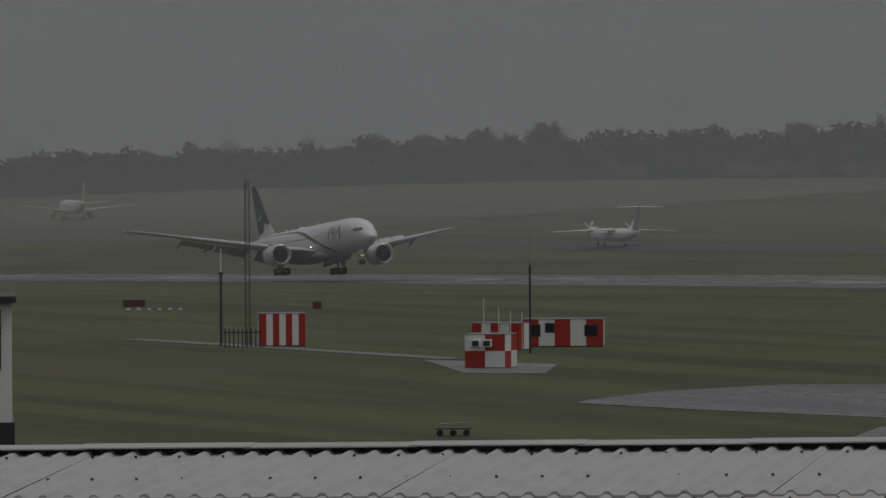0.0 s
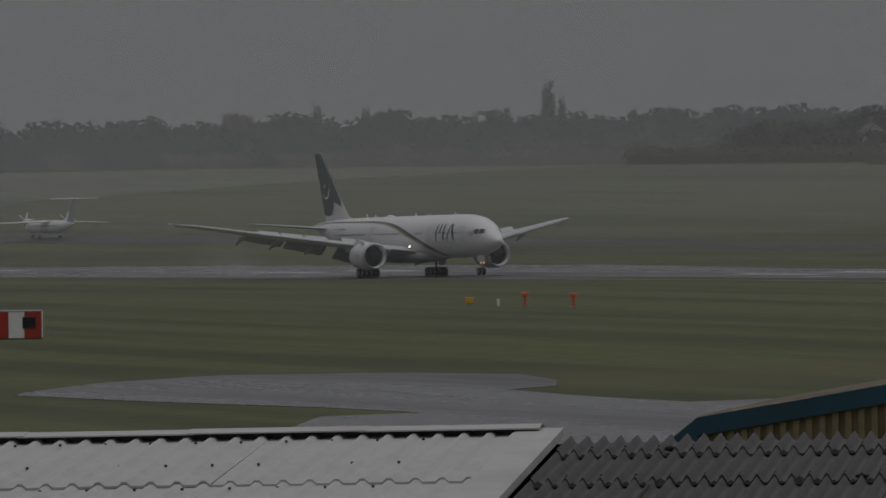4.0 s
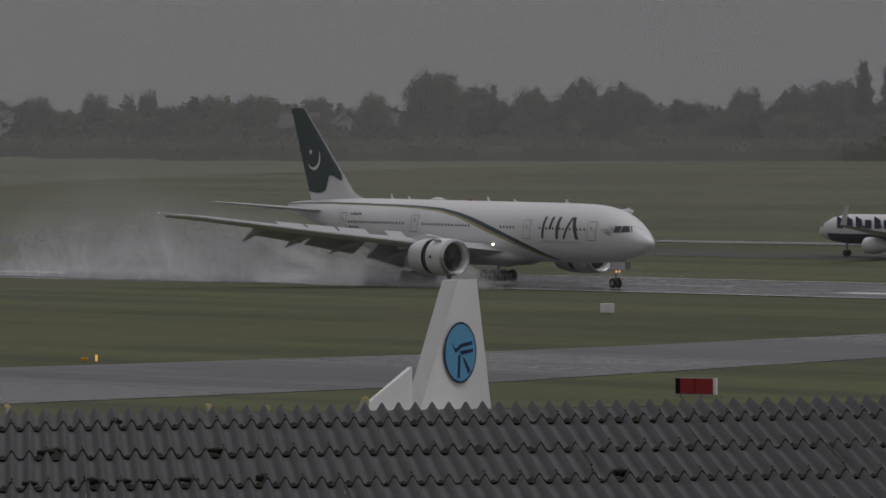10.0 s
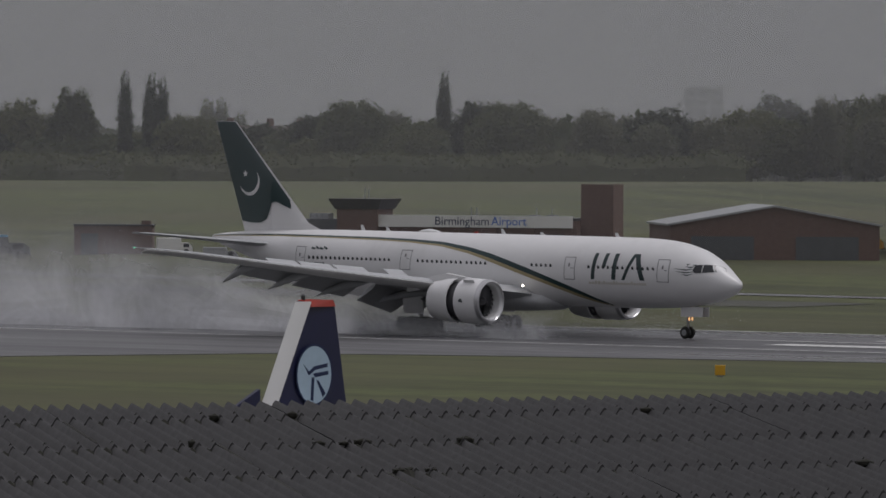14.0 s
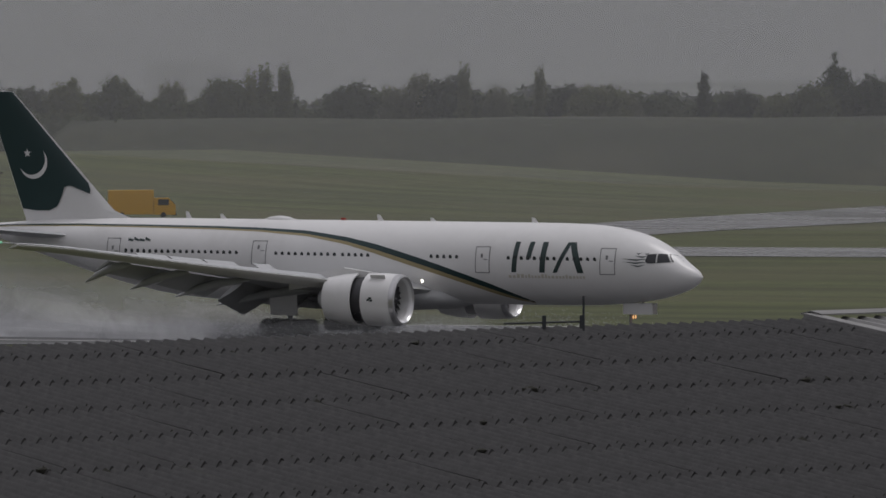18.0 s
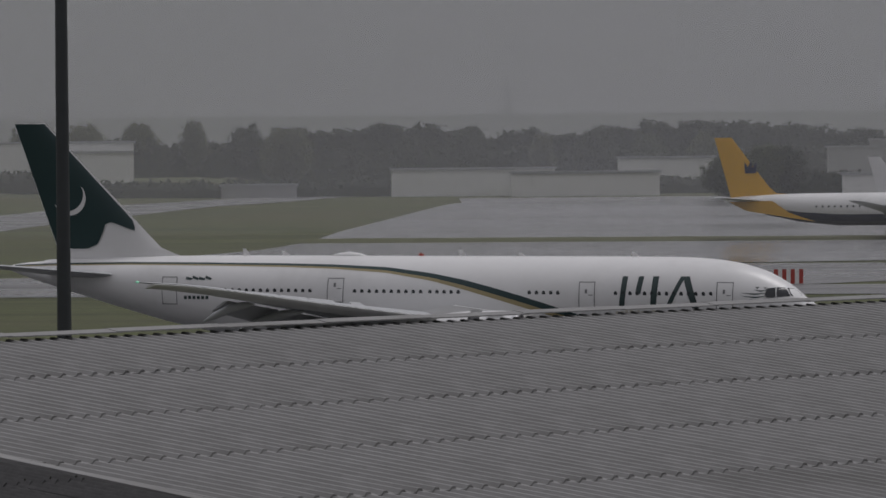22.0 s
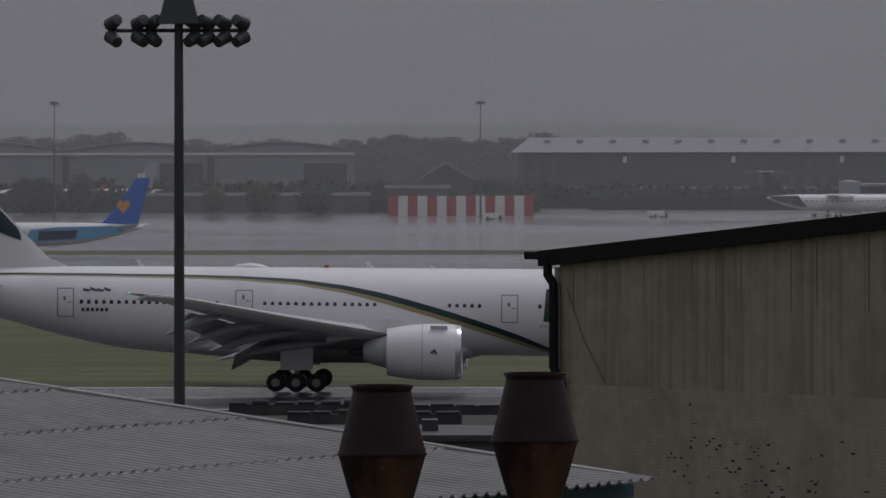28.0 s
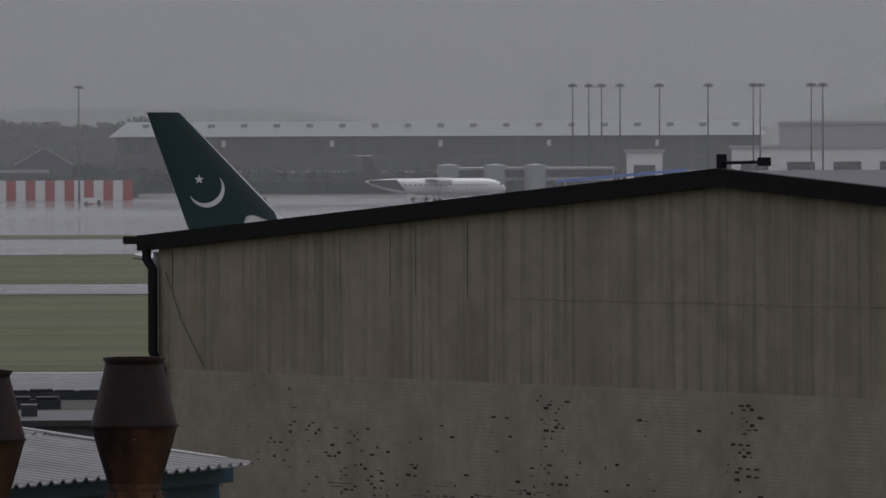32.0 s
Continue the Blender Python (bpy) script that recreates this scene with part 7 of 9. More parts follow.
parked_prop(tail_at(-40.53, 265, 180.0, 30.9), "four-engined turboprop with navy fin and pale oval badge", WHITE, NAVY, mat("pale_blue_badge", (0.36, 0.47, 0.58), 0.45, grain=0.05, scale=3), DEEP_BLUE, WHITE, RED)
a, c, R, H, fx = jet("turboprop_parked", "white turboprop with a blue rudder stripe on its fin", tail_at(-7.60, 333, -97.0, 32.0), 31.8, 3.45, 30.2, (WHITE, WHITE, WHITE, WHITE), engines="four", props=True, fin_h=5.35, fin=(4.1, 5.4, 2.25))
side_shape(a, [[(fx - 5.75, c + R + 5.2), (fx - 6.0, c + R + 5.2), (fx - 5.42, c + R + 1.0), (fx - 4.2, c + R + 1.0)]], 0.16, "rudder_stripe", BLUE, "bright blue stripe on the rudder")


# ---- the field's cabins, signs and lights ----
def cabin(name, label, m, w, d, h, cells, rows, windows=(), group="striped airfield cabins"):
    """A cabin chequered or striped in red and white panels: cells across the front."""
    c = thing(name, label, "cabin", m, group=group)
    part("core", boxm(-w / 2 + 0.03, w / 2 - 0.03, 0.03, d - 0.03, 0.1, h - 0.03), CABIN_WHITE, c)
    for k in range(cells):
        for j in range(rows):
            red = (k + j) % 2 == 0
            x0, x1 = -w / 2 + w * k / cells, -w / 2 + w * (k + 1) / cells
            z0, z1 = 0.1 + (h - 0.1) * j / rows, 0.1 + (h - 0.1) * (j + 1) / rows
            part("panel", boxm(x0 + 0.008, x1 - 0.008, -0.03, 0.03, z0 + 0.006, z1 - 0.006), RED if red else CABIN_WHITE, c)
    for j in range(rows):
        for k in range(2):
            for s in (-1, 1):
                part("side_panel", boxm(s * w / 2 - 0.03, s * w / 2 + 0.03, d * k / 2 + 0.01, d * (k + 1) / 2 - 0.01, 0.1 + (h - 0.1) * j / rows + 0.006, 0.1 + (h - 0.1) * (j + 1) / rows - 0.006), CABIN_WHITE if (k + j) % 2 else RED, c)
    part("roof", boxm(-w / 2 - 0.05, w / 2 + 0.05, -0.05, d + 0.05, h, h + 0.08), STEEL, c)
    part("plinth", boxm(-w / 2, w / 2, 0, d, -0.2, 0.1), DARK_METAL, c)
    for x, z, ww, wh in windows:
        win = part("window", boxm(x - ww / 2, x + ww / 2, -0.07, -0.02, z - wh / 2, z + wh / 2, bevel=0.02), GLASS, c, "small dark window")
        part("window_frame", prism([(x - ww / 2 - 0.06, z - wh / 2 - 0.06), (x + ww / 2 + 0.06, z - wh / 2 - 0.06), (x + ww / 2 + 0.06, z + wh / 2 + 0.06), (x - ww / 2 - 0.06, z + wh / 2 + 0.06)], 0.03), DARK_METAL, win, m=pose(0, -0.045, 0))
    return c


cabin("striped_hut", "hut in upright red and white stripes", pose_at(-68.97, 608, 0, 4), 4.15, 3.0, 3.0, 7, 1)
chk = cabin("chequered_cabin", "chequered red and white equipment cabin", pose_at(-67.22, 535, 0, -16), 3.35, 3.35, 2.75, 2, 2)
for k, x in enumerate((-0.7, 0.25)):
    u = part("air_conditioner", boxm(x - 0.35, x + 0.35, -0.42, -0.04, 1.75, 2.35, bevel=0.03), CABIN_WHITE, chk, "white wall air conditioner")
    part("grille", boxm(x - 0.28, x + 0.28, -0.44, -0.42, 1.82, 2.25), DARK_METAL, u)
cabin("striped_container", "long red and white striped container with windows", pose_at(-66.55, 600, 0, -4), 7.2, 2.8, 2.5, 5, 1, ((-2.45, 1.5, 0.8, 1.0), (-1.15, 1.75, 0.75, 0.75), (2.6, 1.5, 1.1, 0.9)))
cabin("striped_container", "red and white striped container with rooftop gear", pose_at(-67.13, 590, 0, -20), 4.4, 2.6, 2.4, 5, 1)
patch("cabin_pad", [tuple(at(-67.75, 560)[:2]), tuple(at(-66.6, 545)[:2]), tuple(at(-66.7, 520)[:2]), tuple(at(-67.4, 522)[:2])], CONCRETE, 0.05, "pale concrete hardstanding by the cabins", "pavement", swing=False)
band("hut_path", [(214, -600, -520), (217, -600, -520)], CONCRETE, 0.05, "pale path past the striped hut", "path", swing=True)
for b, r, h in ((-67.1, 585, 3.9), (-67.0, 586, 3.6), (-67.23, 588, 4.6), (-66.9, 590, 3.4), (-66.83, 575, 10.4)):
    w = thing("whip_aerial", "thin white whip aerial", "aerial", pose_at(b, r, 0), group="whip aerials")
    part("whip", tube([(0, 0, 0), (0, 0, h)], [0.06, 0.03], 6), CABIN_WHITE if h < 10 else STEEL, w)
    part("foot", boxm(-0.15, 0.15, -0.15, 0.15, 0, 0.1), STEEL, w)
    if h > 10:
        part("dark_lower_tube", tube([(0, 0, 0.1), (0, 0, 7.8)], 0.10, 6), MAST, w)


def lattice(m, h, w, name, label, material, top=0.5, bays=14, arms=()):
    t = thing(name, label, "tower", m)
    for sx in (-1, 1):
        for sy in (-1, 1):
            part("leg", tube([(sx * w, sy * w, 0), (sx * w * top, sy * w * top, h)], w * 0.10 + 0.02, 5), material, t)
    bm = bmesh.new()
    for k in range(bays):
        z0, z1 = h * k / bays, h * (k + 1) / bays
        a, b = w * (1 - (1 - top) * k / bays), w * (1 - (1 - top) * (k + 1) / bays)
        for q in range(4):
            p = [(-1, -1), (1, -1), (1, 1), (-1, 1)]
            (x0, y0), (x1, y1) = p[q], p[(q + 1) % 4]
            tube([(x0 * a, y0 * a, z0), (x1 * b, y1 * b, z1)], w * 0.06 + 0.01, 4, bm)
            tube([(x0 * b, y0 * b, z1), (x1 * b, y1 * b, z1)], w * 0.05 + 0.01, 4, bm)
    tagged(part("bracing", fixed(bm), material, t), kind="stuff")
    for z, half in arms:
        part("cross_arm", fixed(loft([[(-half, -0.2, z), (-half, 0.2, z), (-half, 0.2, z + 0.3), (-half, -0.2, z + 0.3)], [(0, -w * 0.6, z - 0.3), (0, w * 0.6, z - 0.3), (0, w * 0.6, z + 1.6), (0, -w * 0.6, z + 1.6)], [(half, -0.2, z), (half, 0.2, z), (half, 0.2, z + 0.3), (half, -0.2, z + 0.3)]])), material, t)
    return t


lattice(pose_at(-69.27, 612, 0), 15.3, 0.22, "lattice_mast", "slim dark lattice mast", MAST, 0.9, 22)
m2 = thing("pole_mast", "thin two-tone pole mast by the hut", "mast", pose_at(-69.5, 612, 0))
part("lower_tube", tube([(0, 0, 0), (0, 0, 6.8)], 0.13, 8), MAST, m2)
part("upper_tube", tube([(0, 0, 6.8), (0, 0, 9.0)], 0.07, 8), CABIN_WHITE, m2)
part("step", boxm(-0.25, 0.25, -0.2, 0.2, 6.6, 6.8), MAST, m2)
fence = thing("palisade_fence", "short dark fence beside the mast", "fence", pose_at(-69.32, 606, 0))
for k in range(9):
    part("pale", boxm(-1.6 + 0.4 * k, -1.5 + 0.4 * k, -0.03, 0.03, 0, 1.7), MAST, fence)
part("rail", boxm(-1.7, 1.8, -0.02, 0.02, 1.3, 1.4), MAST, fence)


def marker(bearing, r, colour, label, w=0.5, h=0.9, name="marker_box"):
    k = thing(name, label, "marker", pose_at(bearing, r, 0), group="small airfield markers")
    part("body", boxm(-w / 2, w / 2, -0.15, 0.15, 0.12, h, bevel=0.02), colour, k)
    part("foot", boxm(-w / 3, w / 3, -0.1, 0.1, 0, 0.12), STEEL, k)
    return k


def light_head(bearing, r):
    k = thing("approach_unit", "orange-red lamp unit on a stem", "lamp unit", pose_at(bearing, r, 0), group="orange lamp units")
    part("stem", tube([(0, 0, 0), (0, 0, 1.2)], 0.14, 8), ORANGE, k)
    part("head", boxm(-0.4, 0.4, -0.5, 0.5, 1.2, 1.55, bevel=0.04), ORANGE, k)
    part("foot", boxm(-0.3, 0.3, -0.3, 0.3, 0, 0.1), STEEL, k)


for b, r in ((-62.02, 706), (-61.60, 700)):
    light_head(b, r)
marker(-62.25, 705, CABIN_WHITE, "small pale marker post on grass", 0.3, 0.9)
marker(-62.5, 722, YELLOW, "small dull yellow marker box on grass", 0.9, 0.75)
marker(-49.44, 592, CABIN_WHITE, "square white marker board on grass", 1.25, 0.95)
marker(-37.05, 482, YELLOW, "small yellow and white sign box", 0.75, 0.85)
marker(-43.35, 700, CABIN_WHITE, "square white marker board on grass", 0.9, 0.9)
marker(-53.73, 466, YELLOW, "low yellow taxiway light housing", 0.5, 0.35, "taxiway_light")
marker(-53.63, 466, AMBER_GLOW, "lit amber taxiway light", 0.16, 0.55, "taxiway_light")
for k in range(6):
    marker(-70.3 + 0.09 * k, 770, CABIN_WHITE, "tiny white edge marker", 0.4, 0.35)
for b, r, w in ((-70.25, 780, 2.6), (-68.67, 762, 1.0)):
    s = thing("rear_sign", "dark back of a small airfield sign", "sign", pose_at(b, r, 0), group="airfield signs")
    part("panel", boxm(-w / 2, w / 2, -0.08, 0.08, 0.3, 1.15), mat("dark_red_board", (0.10, 0.02, 0.018), 0.6), s)
    part("leg", boxm(-w / 2 + 0.1, -w / 2 + 0.2, -0.05, 0.05, 0, 0.3), STEEL, s)
    part("leg", boxm(w / 2 - 0.2, w / 2 - 0.1, -0.05, 0.05, 0, 0.3), STEEL, s)


def lettering(text, size, material, parent, m, name="lettering", depth=0.01):
    cu = bpy.data.curves.new(name, "FONT")
    cu.body, cu.size, cu.extrude, cu.align_x = text, size, depth, "CENTER"
    cu.materials.append(material)
    ob = new(name, cu)
    ob.parent, ob.matrix_basis = parent, m
    return ob


SIGN_RED = mat("sign_red", (0.30, 0.018, 0.02), 0.45, grain=0.06, scale=3)
SIGN_WHITE = mat("sign_white", (0.70, 0.70, 0.68), 0.5)


def taxi_sign(m, words, cells, label):
    s = thing("taxiway_sign", label, "sign", m, group="airfield signs")
    x = -sum(cells) / 2
    for k, w in enumerate(cells):
        p = part("sign_panel", boxm(x + 0.03, x + w - 0.03, -0.12, 0.12, 0.22, 1.15, bevel=0.02), SIGN_RED if k else BLACK, s)
        if k < len(words) and words[k]:
            lettering(words[k], 0.56, SIGN_WHITE, p, pose(x + w / 2, -0.135, 0.46, 90))
        x += w
    part("end_cap", boxm(x, x + 0.18, -0.15, 0.15, 0.2, 1.18), CABIN_WHITE, s)
    part("sign_frame", boxm(-sum(cells) / 2 - 0.06, x, -0.10, 0.13, 0.14, 0.22), STEEL, s)
    part("sign_frame", boxm(-sum(cells) / 2 - 0.06, x, -0.10, 0.13, 1.15, 1.2), STEEL, s)
    for k in range(4):
        part("leg", boxm(-sum(cells) / 2 + 0.3 + k * 1.3, -sum(cells) / 2 + 0.38 + k * 1.3, -0.04, 0.04, 0, 0.15), STEEL, s)
    return s


taxi_sign(pose_at(-55.17, 490, 0, 6), ["", "15-33", "CAT I/II/III"], [0.65, 1.45, 2.7], "red taxiway sign with white writing on grass")
taxi_sign(pose_at(-48.70, 402, 0, -22), ["", "", ""], [0.3, 1.0, 1.2], "small red taxiway sign with pale end")

# windsock
ws = thing("windsock", "orange windsock on a lit pole", "windsock", pose_at(-30.03, 400, 0))
part("pole", tube([(0, 0, 0), (0, 0, 6.0)], 0.045, 8), CABIN_WHITE, ws)
part("frame_ring", spun([(-0.05, 0.42), (0.05, 0.42), (0.05, 0.39), (-0.05, 0.39), (-0.05, 0.42)], 16, "x", cap=False), STEEL, ws, m=pose(0.0, 0, 3.85))
part("sock", spun([(0, 0.42), (0.9, 0.40), (1.6, 0.30), (2.1, 0.24), (2.25, 0.20)], 18, "x", cap=False), ORANGE, ws, "orange fabric sock", smooth=60, m=pose(0.0, 0, 3.85, 0, 6, 0))
part("obstruction_light", boxm(-0.07, 0.07, -0.07, 0.07, 6.0, 6.2), RED_GLOW, ws)

# baggage trolley frame and the white corner tower by the shed
tr = thing("trolley", "empty dark metal trolley behind the shed", "trolley", pose_at(-67.5, 398, 0))
part("bed", boxm(-1.1, 1.1, -0.6, 0.6, 0.42, 0.50), DARK_METAL, tr)
part("rail", tube([(-1.0, -0.5, 0.5), (-0.85, -0.5, 0.72), (0.95, -0.5, 0.82), (1.05, -0.5, 0.5)], 0.04, 6), STEEL, tr)
for x in (-0.8, 0.0, 0.8):
    part("wheel", spun([(-0.08, 0.2), (0.08, 0.2)], 12, "y"), RUBBER, tr, m=pose(x, -0.5, 0.2))
tw = thing("corner_tower", "white corner building with slatted windows and dark eaves", "building", pose_at(-72.05, 150, 0, 0))
part("wall", boxm(-6, 1.95, 0, 6, 0, 12.9), CABIN_WHITE, tw, "white rendered wall")
part("eave_board", boxm(-6.2, 2.05, -0.2, 6.2, 12.9, 13.05), DARK_METAL, tw)
part("window_band", boxm(-5, 1.7, -0.04, 0.1, 11.4, 12.75), GLASS, tw, "dark window band")
for k in range(6):
    part("mullion", boxm(-3 + k * 0.9, -2.9 + k * 0.9, -0.08, 0.0, 11.3, 12.85), GREY_PAINT, tw)
part("dark_base", boxm(-6.05, 2.0, -0.05, 6.05, 8.0, 10.2), DARK_METAL, tw)
wl = thing("boundary_wall", "low weathered concrete wall by the shed", "wall", pose_at(-70.8, 140, 0, 0))
part("panel", boxm(-3.0, 2.2, -0.1, 0.1, 0, 9.62), MOSSY, wl)

# ---- buildings round the field ----
fs = thing("fire_station", "brown brick fire station with white fascia and watch tower", "building", pose_at(-39.4, 832, ground_z(-528, 643) - 0.1, -16))
part("main_block", boxm(-8.5, 16.2, 0, 14, 0, 6.0), BRICK, fs, "brown brick engine hall")
part("fascia", boxm(-9.0, 16.5, -0.5, 0, 5.1, 6.6), CABIN_WHITE, fs, "white name board")
lettering("Birmingham", 1.5, DEEP_BLUE, fs, pose(2.25, -0.53, 5.4, 90), "name_lettering", 0.02)
lettering("Airport", 1.5, BLUE, fs, pose(8.35, -0.53, 5.4, 90), "name_lettering", 0.02)
part("roof_slab", boxm(-8.8, 16.4, 0, 14.2, 6.0, 6.3), DARK_METAL, fs)
for k in range(5):
    d = part("bay_door", boxm(-7.9 + k * 4.9, -4.2 + k * 4.9, -0.08, 0.02, 0.1, 4.4), mat("dark_red_brown_door", (0.055, 0.036, 0.032), 0.6, grain=0.15, scale=2), fs, "dark red-brown engine bay door")
    part("door_window", boxm(-7.5 + k * 4.9, -4.6 + k * 4.9, -0.11, -0.06, 2.6, 3.6), GLASS, d)
    part("bay_pier", boxm(-4.1 + k * 4.9, -3.15 + k * 4.9, -0.25, 0.02, 0, 5.1), BRICK, fs)
part("watch_tower", boxm(-14.0, -8.7, -1, 6, 0, 7.3), BRICK, fs, "brick watch tower")
part("watch_room", fixed(loft([[(-14.2, -1.2, 7.3), (-8.5, -1.2, 7.3), (-8.5, 6.2, 7.3), (-14.2, 6.2, 7.3)], [(-14.9, -1.9, 8.6), (-7.8, -1.9, 8.6), (-7.8, 6.9, 8.6), (-14.9, 6.9, 8.6)]])), DARK_METAL, fs, "dark glazed watch room")
part("low_wing", boxm(-19.5, -14.0, 0, 9, 0, 6.0), DARK_BUILDING, fs)
part("drill_tower", boxm(17.0, 21.2, 2, 7, 0, 10.6), BRICK, fs, "tall brick drill tower")
part("side_wall", boxm(16.2, 17.0, 0, 10, 0, 6.0), BRICK, fs)
for x in (-11.5, -11.0, 2.5, 3.2, 11, 13):
    part("roof_aerial", tube([(x, 3, 6), (x, 3, 9.9 if x < -5 else 7.6)], 0.06, 5), STEEL, fs)
for x in (-18.5, -17, -12.8, 10.2, 12.6):
    part("roof_plant", boxm(x, x + 1.0, 2, 4, 6.0, 6.7), STEEL, fs)


def vehicle(name, label, m, l, w, h, body, cab=None, box_h=None, category="vehicle", group="service vehicles"):
    """A van or truck seen from the side: body, cab, glazing, wheels."""
    v = thing(name, label, category, m, group=group)
    ch = h * 0.72
    cabp = part("cab", fixed(loft([[(l * 0.5, s * w / 2, z) for s, z in ((-1, 0.4), (1, 0.4), (1, ch * 0.62), (-1, ch * 0.62))], [(l * 0.40, s * w / 2, z) for s, z in ((-1, 0.4), (1, 0.4), (1, ch), (-1, ch))], [(l * 0.18, s * w / 2, z) for s, z in ((-1, 0.4), (1, 0.4), (1, ch), (-1, ch))]])), cab or body, v)
    part("load_body", boxm(-l * 0.5, l * 0.175, -w / 2, w / 2, 0.45, box_h or h, bevel=0.05), body, v)
    for s in (-1, 1):
        part("side_window", boxm(l * 0.24, l * 0.40, s * w / 2 - 0.02, s * w / 2 + 0.02, ch * 0.62, ch * 0.92), GLASS, cabp)
        part("bumper", boxm(l * 0.44, l * 0.52, s * w * 0.25 - 0.3, s * w * 0.25 + 0.3, 0.3, 0.55), DARK_METAL, cabp)
    wm = mesh(spun([(-0.13, 0.2), (-0.14, 0.34), (0, 0.42), (0.14, 0.34), (0.13, 0.2)], 14, "y"), RUBBER, "wheel", 40)
    for x in (l * 0.32, -l * 0.30):
        for s in (-1, 1):
            part("wheel", wm, None, v, m=pose(x, s * (w / 2 - 0.1), 0.42))
    part("windscreen", fixed(loft([[(l * 0.495, -w * 0.42, ch * 0.66), (l * 0.495, w * 0.42, ch * 0.66), (l * 0.50, w * 0.42, ch * 0.66), (l * 0.50, -w * 0.42, ch * 0.66)], [(l * 0.41, -w * 0.42, ch * 0.95), (l * 0.41, w * 0.42, ch * 0.95), (l * 0.415, w * 0.42, ch * 0.95), (l * 0.415, -w * 0.42, ch * 0.95)]])), GLASS, cabp)
    return v


def on_field(bearing, r, heading):
    p = at(bearing, r)
    return pose(p.x, p.y, ground_z(p.x, p.y) + 0.08, 0, 0, 90 - heading)


vehicle("blue_truck", "blue and white service truck by the station", on_field(-38.05, 812, 55), 6.0, 2.4, 3.0, BLUE, CABIN_WHITE)
for b, r, l, h, col, cb in ((-28.3, 940, 9.5, 3.9, YELLOW, None), (-28.75, 930, 6.0, 3.0, CABIN_WHITE, None), (-29.15, 955, 4.2, 1.7, CABIN_WHITE, None), (-29.75, 960, 5.5, 2.4, RED, YELLOW), (-30.35, 965, 5.0, 2.2, YELLOW, None), (-31.2, 975, 6.5, 2.6, YELLOW, RED), (-31.9, 985, 5.0, 2.2, CABIN_WHITE, None), (-33.2, 900, 6.5, 2.5, YELLOW, None), (-34.9, 880, 8.5, 2.6, YELLOW, None), (-35.9, 870, 6.5, 2.5, YELLOW, None), (-34.4, 880, 4.3, 1.6, SILVER, None), (-36.3, 860, 5.0, 2.4, CABIN_WHITE, None)):
    vehicle("works_vehicle", "parked works vehicle beside the sheds", on_field(b, r, b + 88), l, 2.3, h, col, cb)
coach = vehicle("coach", "parked dark coach with a pale blue roof", on_field(-43.3, 862, -43.3 + 92), 8.6, 2.5, 2.7, DARK_BUILDING, DARK_BUILDING)
part("roof_panel", boxm(-4.2, 1.4, -1.25, 1.25, 2.7, 2.95), SKY_BLUE, coach, "pale blue roof panel")
vehicle("van", "white van parked on the grass edge", on_field(-41.75, 862, -41.7 + 85), 4.6, 1.9, 2.2, CABIN_WHITE)
vehicle("estate_car", "silver car parked on the grass edge", on_field(-41.35, 850, -41.3 + 95), 4.4, 1.8, 1.6, SILVER)
store = thing("dark_store", "dark red-brown windowless store shed on the grass", "shed", pose_at(-42.28, 866, ground_z(*at(-42.28, 866)[:2]) - 0.2, -4))
part("body", boxm(-5.1, 5.1, 0, 5, 0, 3.9), BRICK, store, "dark red-brown wall")
part("roof", boxm(-5.25, 5.25, -0.15, 5.15, 3.9, 4.1), DARK_METAL, store)
part("door", boxm(-4.2, -2.0, -0.05, 0.02, 0.1, 2.9), DARK_BUILDING, store)
part("roof_box", boxm(3.6, 4.8, 1, 3, 4.1, 4.6), BRICK, store)


def shed_building(label, b, r, turn, w, d, h, rise, wall, roof, openings=0, name="shed"):
    s = thing(name, label, "shed", pose_at(b, r, ground_z(*at(b, r)[:2]) - 0.2, turn))
    part("walls", prism([(-w / 2, 0), (w / 2, 0), (w / 2, h), (0, h + rise), (-w / 2, h)], d), wall, s, m=pose(0, d / 2, 0))
    for sg in (-1, 1):
        part("roof_slope", prism([(sg * (w / 2 + 0.4), h - 0.05), (0, h + rise), (0, h + rise + 0.25), (sg * (w / 2 + 0.4), h + 0.2)], d + 0.8), roof, s, m=pose(0, d / 2, 0))
    for k in range(openings):
        x = -w / 2 + w * (k + 0.5) / openings
        part("door", boxm(x - w / openings * 0.3, x + w / openings * 0.3, -0.1, 0.05, 0, h * 0.7), DARK_BUILDING, s)
    return s


PALE_ROOF = mat("pale_sheet_roof", (0.30, 0.31, 0.315), 0.5, grain=0.05, scale=0.5)
shed_building("brown brick hangar with a pale shallow roof", -36.6, 850, 6, 27, 30, 4.6, 2.4, BRICK, PALE_ROOF, 2)
shed_building("low grey shed with ribbed roof", -35.0, 858, 6, 16, 20, 4.6, 0.8, DARK_BUILDING, DARK_METAL, 2)
shed_building("brown shed with pale roof light", -33.5, 875, 6, 27, 20, 5.0, 1.0, BRICK, MOSSY, 3)
shed_building("long low brown brick depot with small lamps", -31.9, 985, 4, 36, 16, 4.6, 0.9, BRICK, MOSSY, 6)
shed_building("low brown brick depot", -30.2, 985, 4, 24, 16, 4.4, 0.9, BRICK, TILE_ROOF, 5)


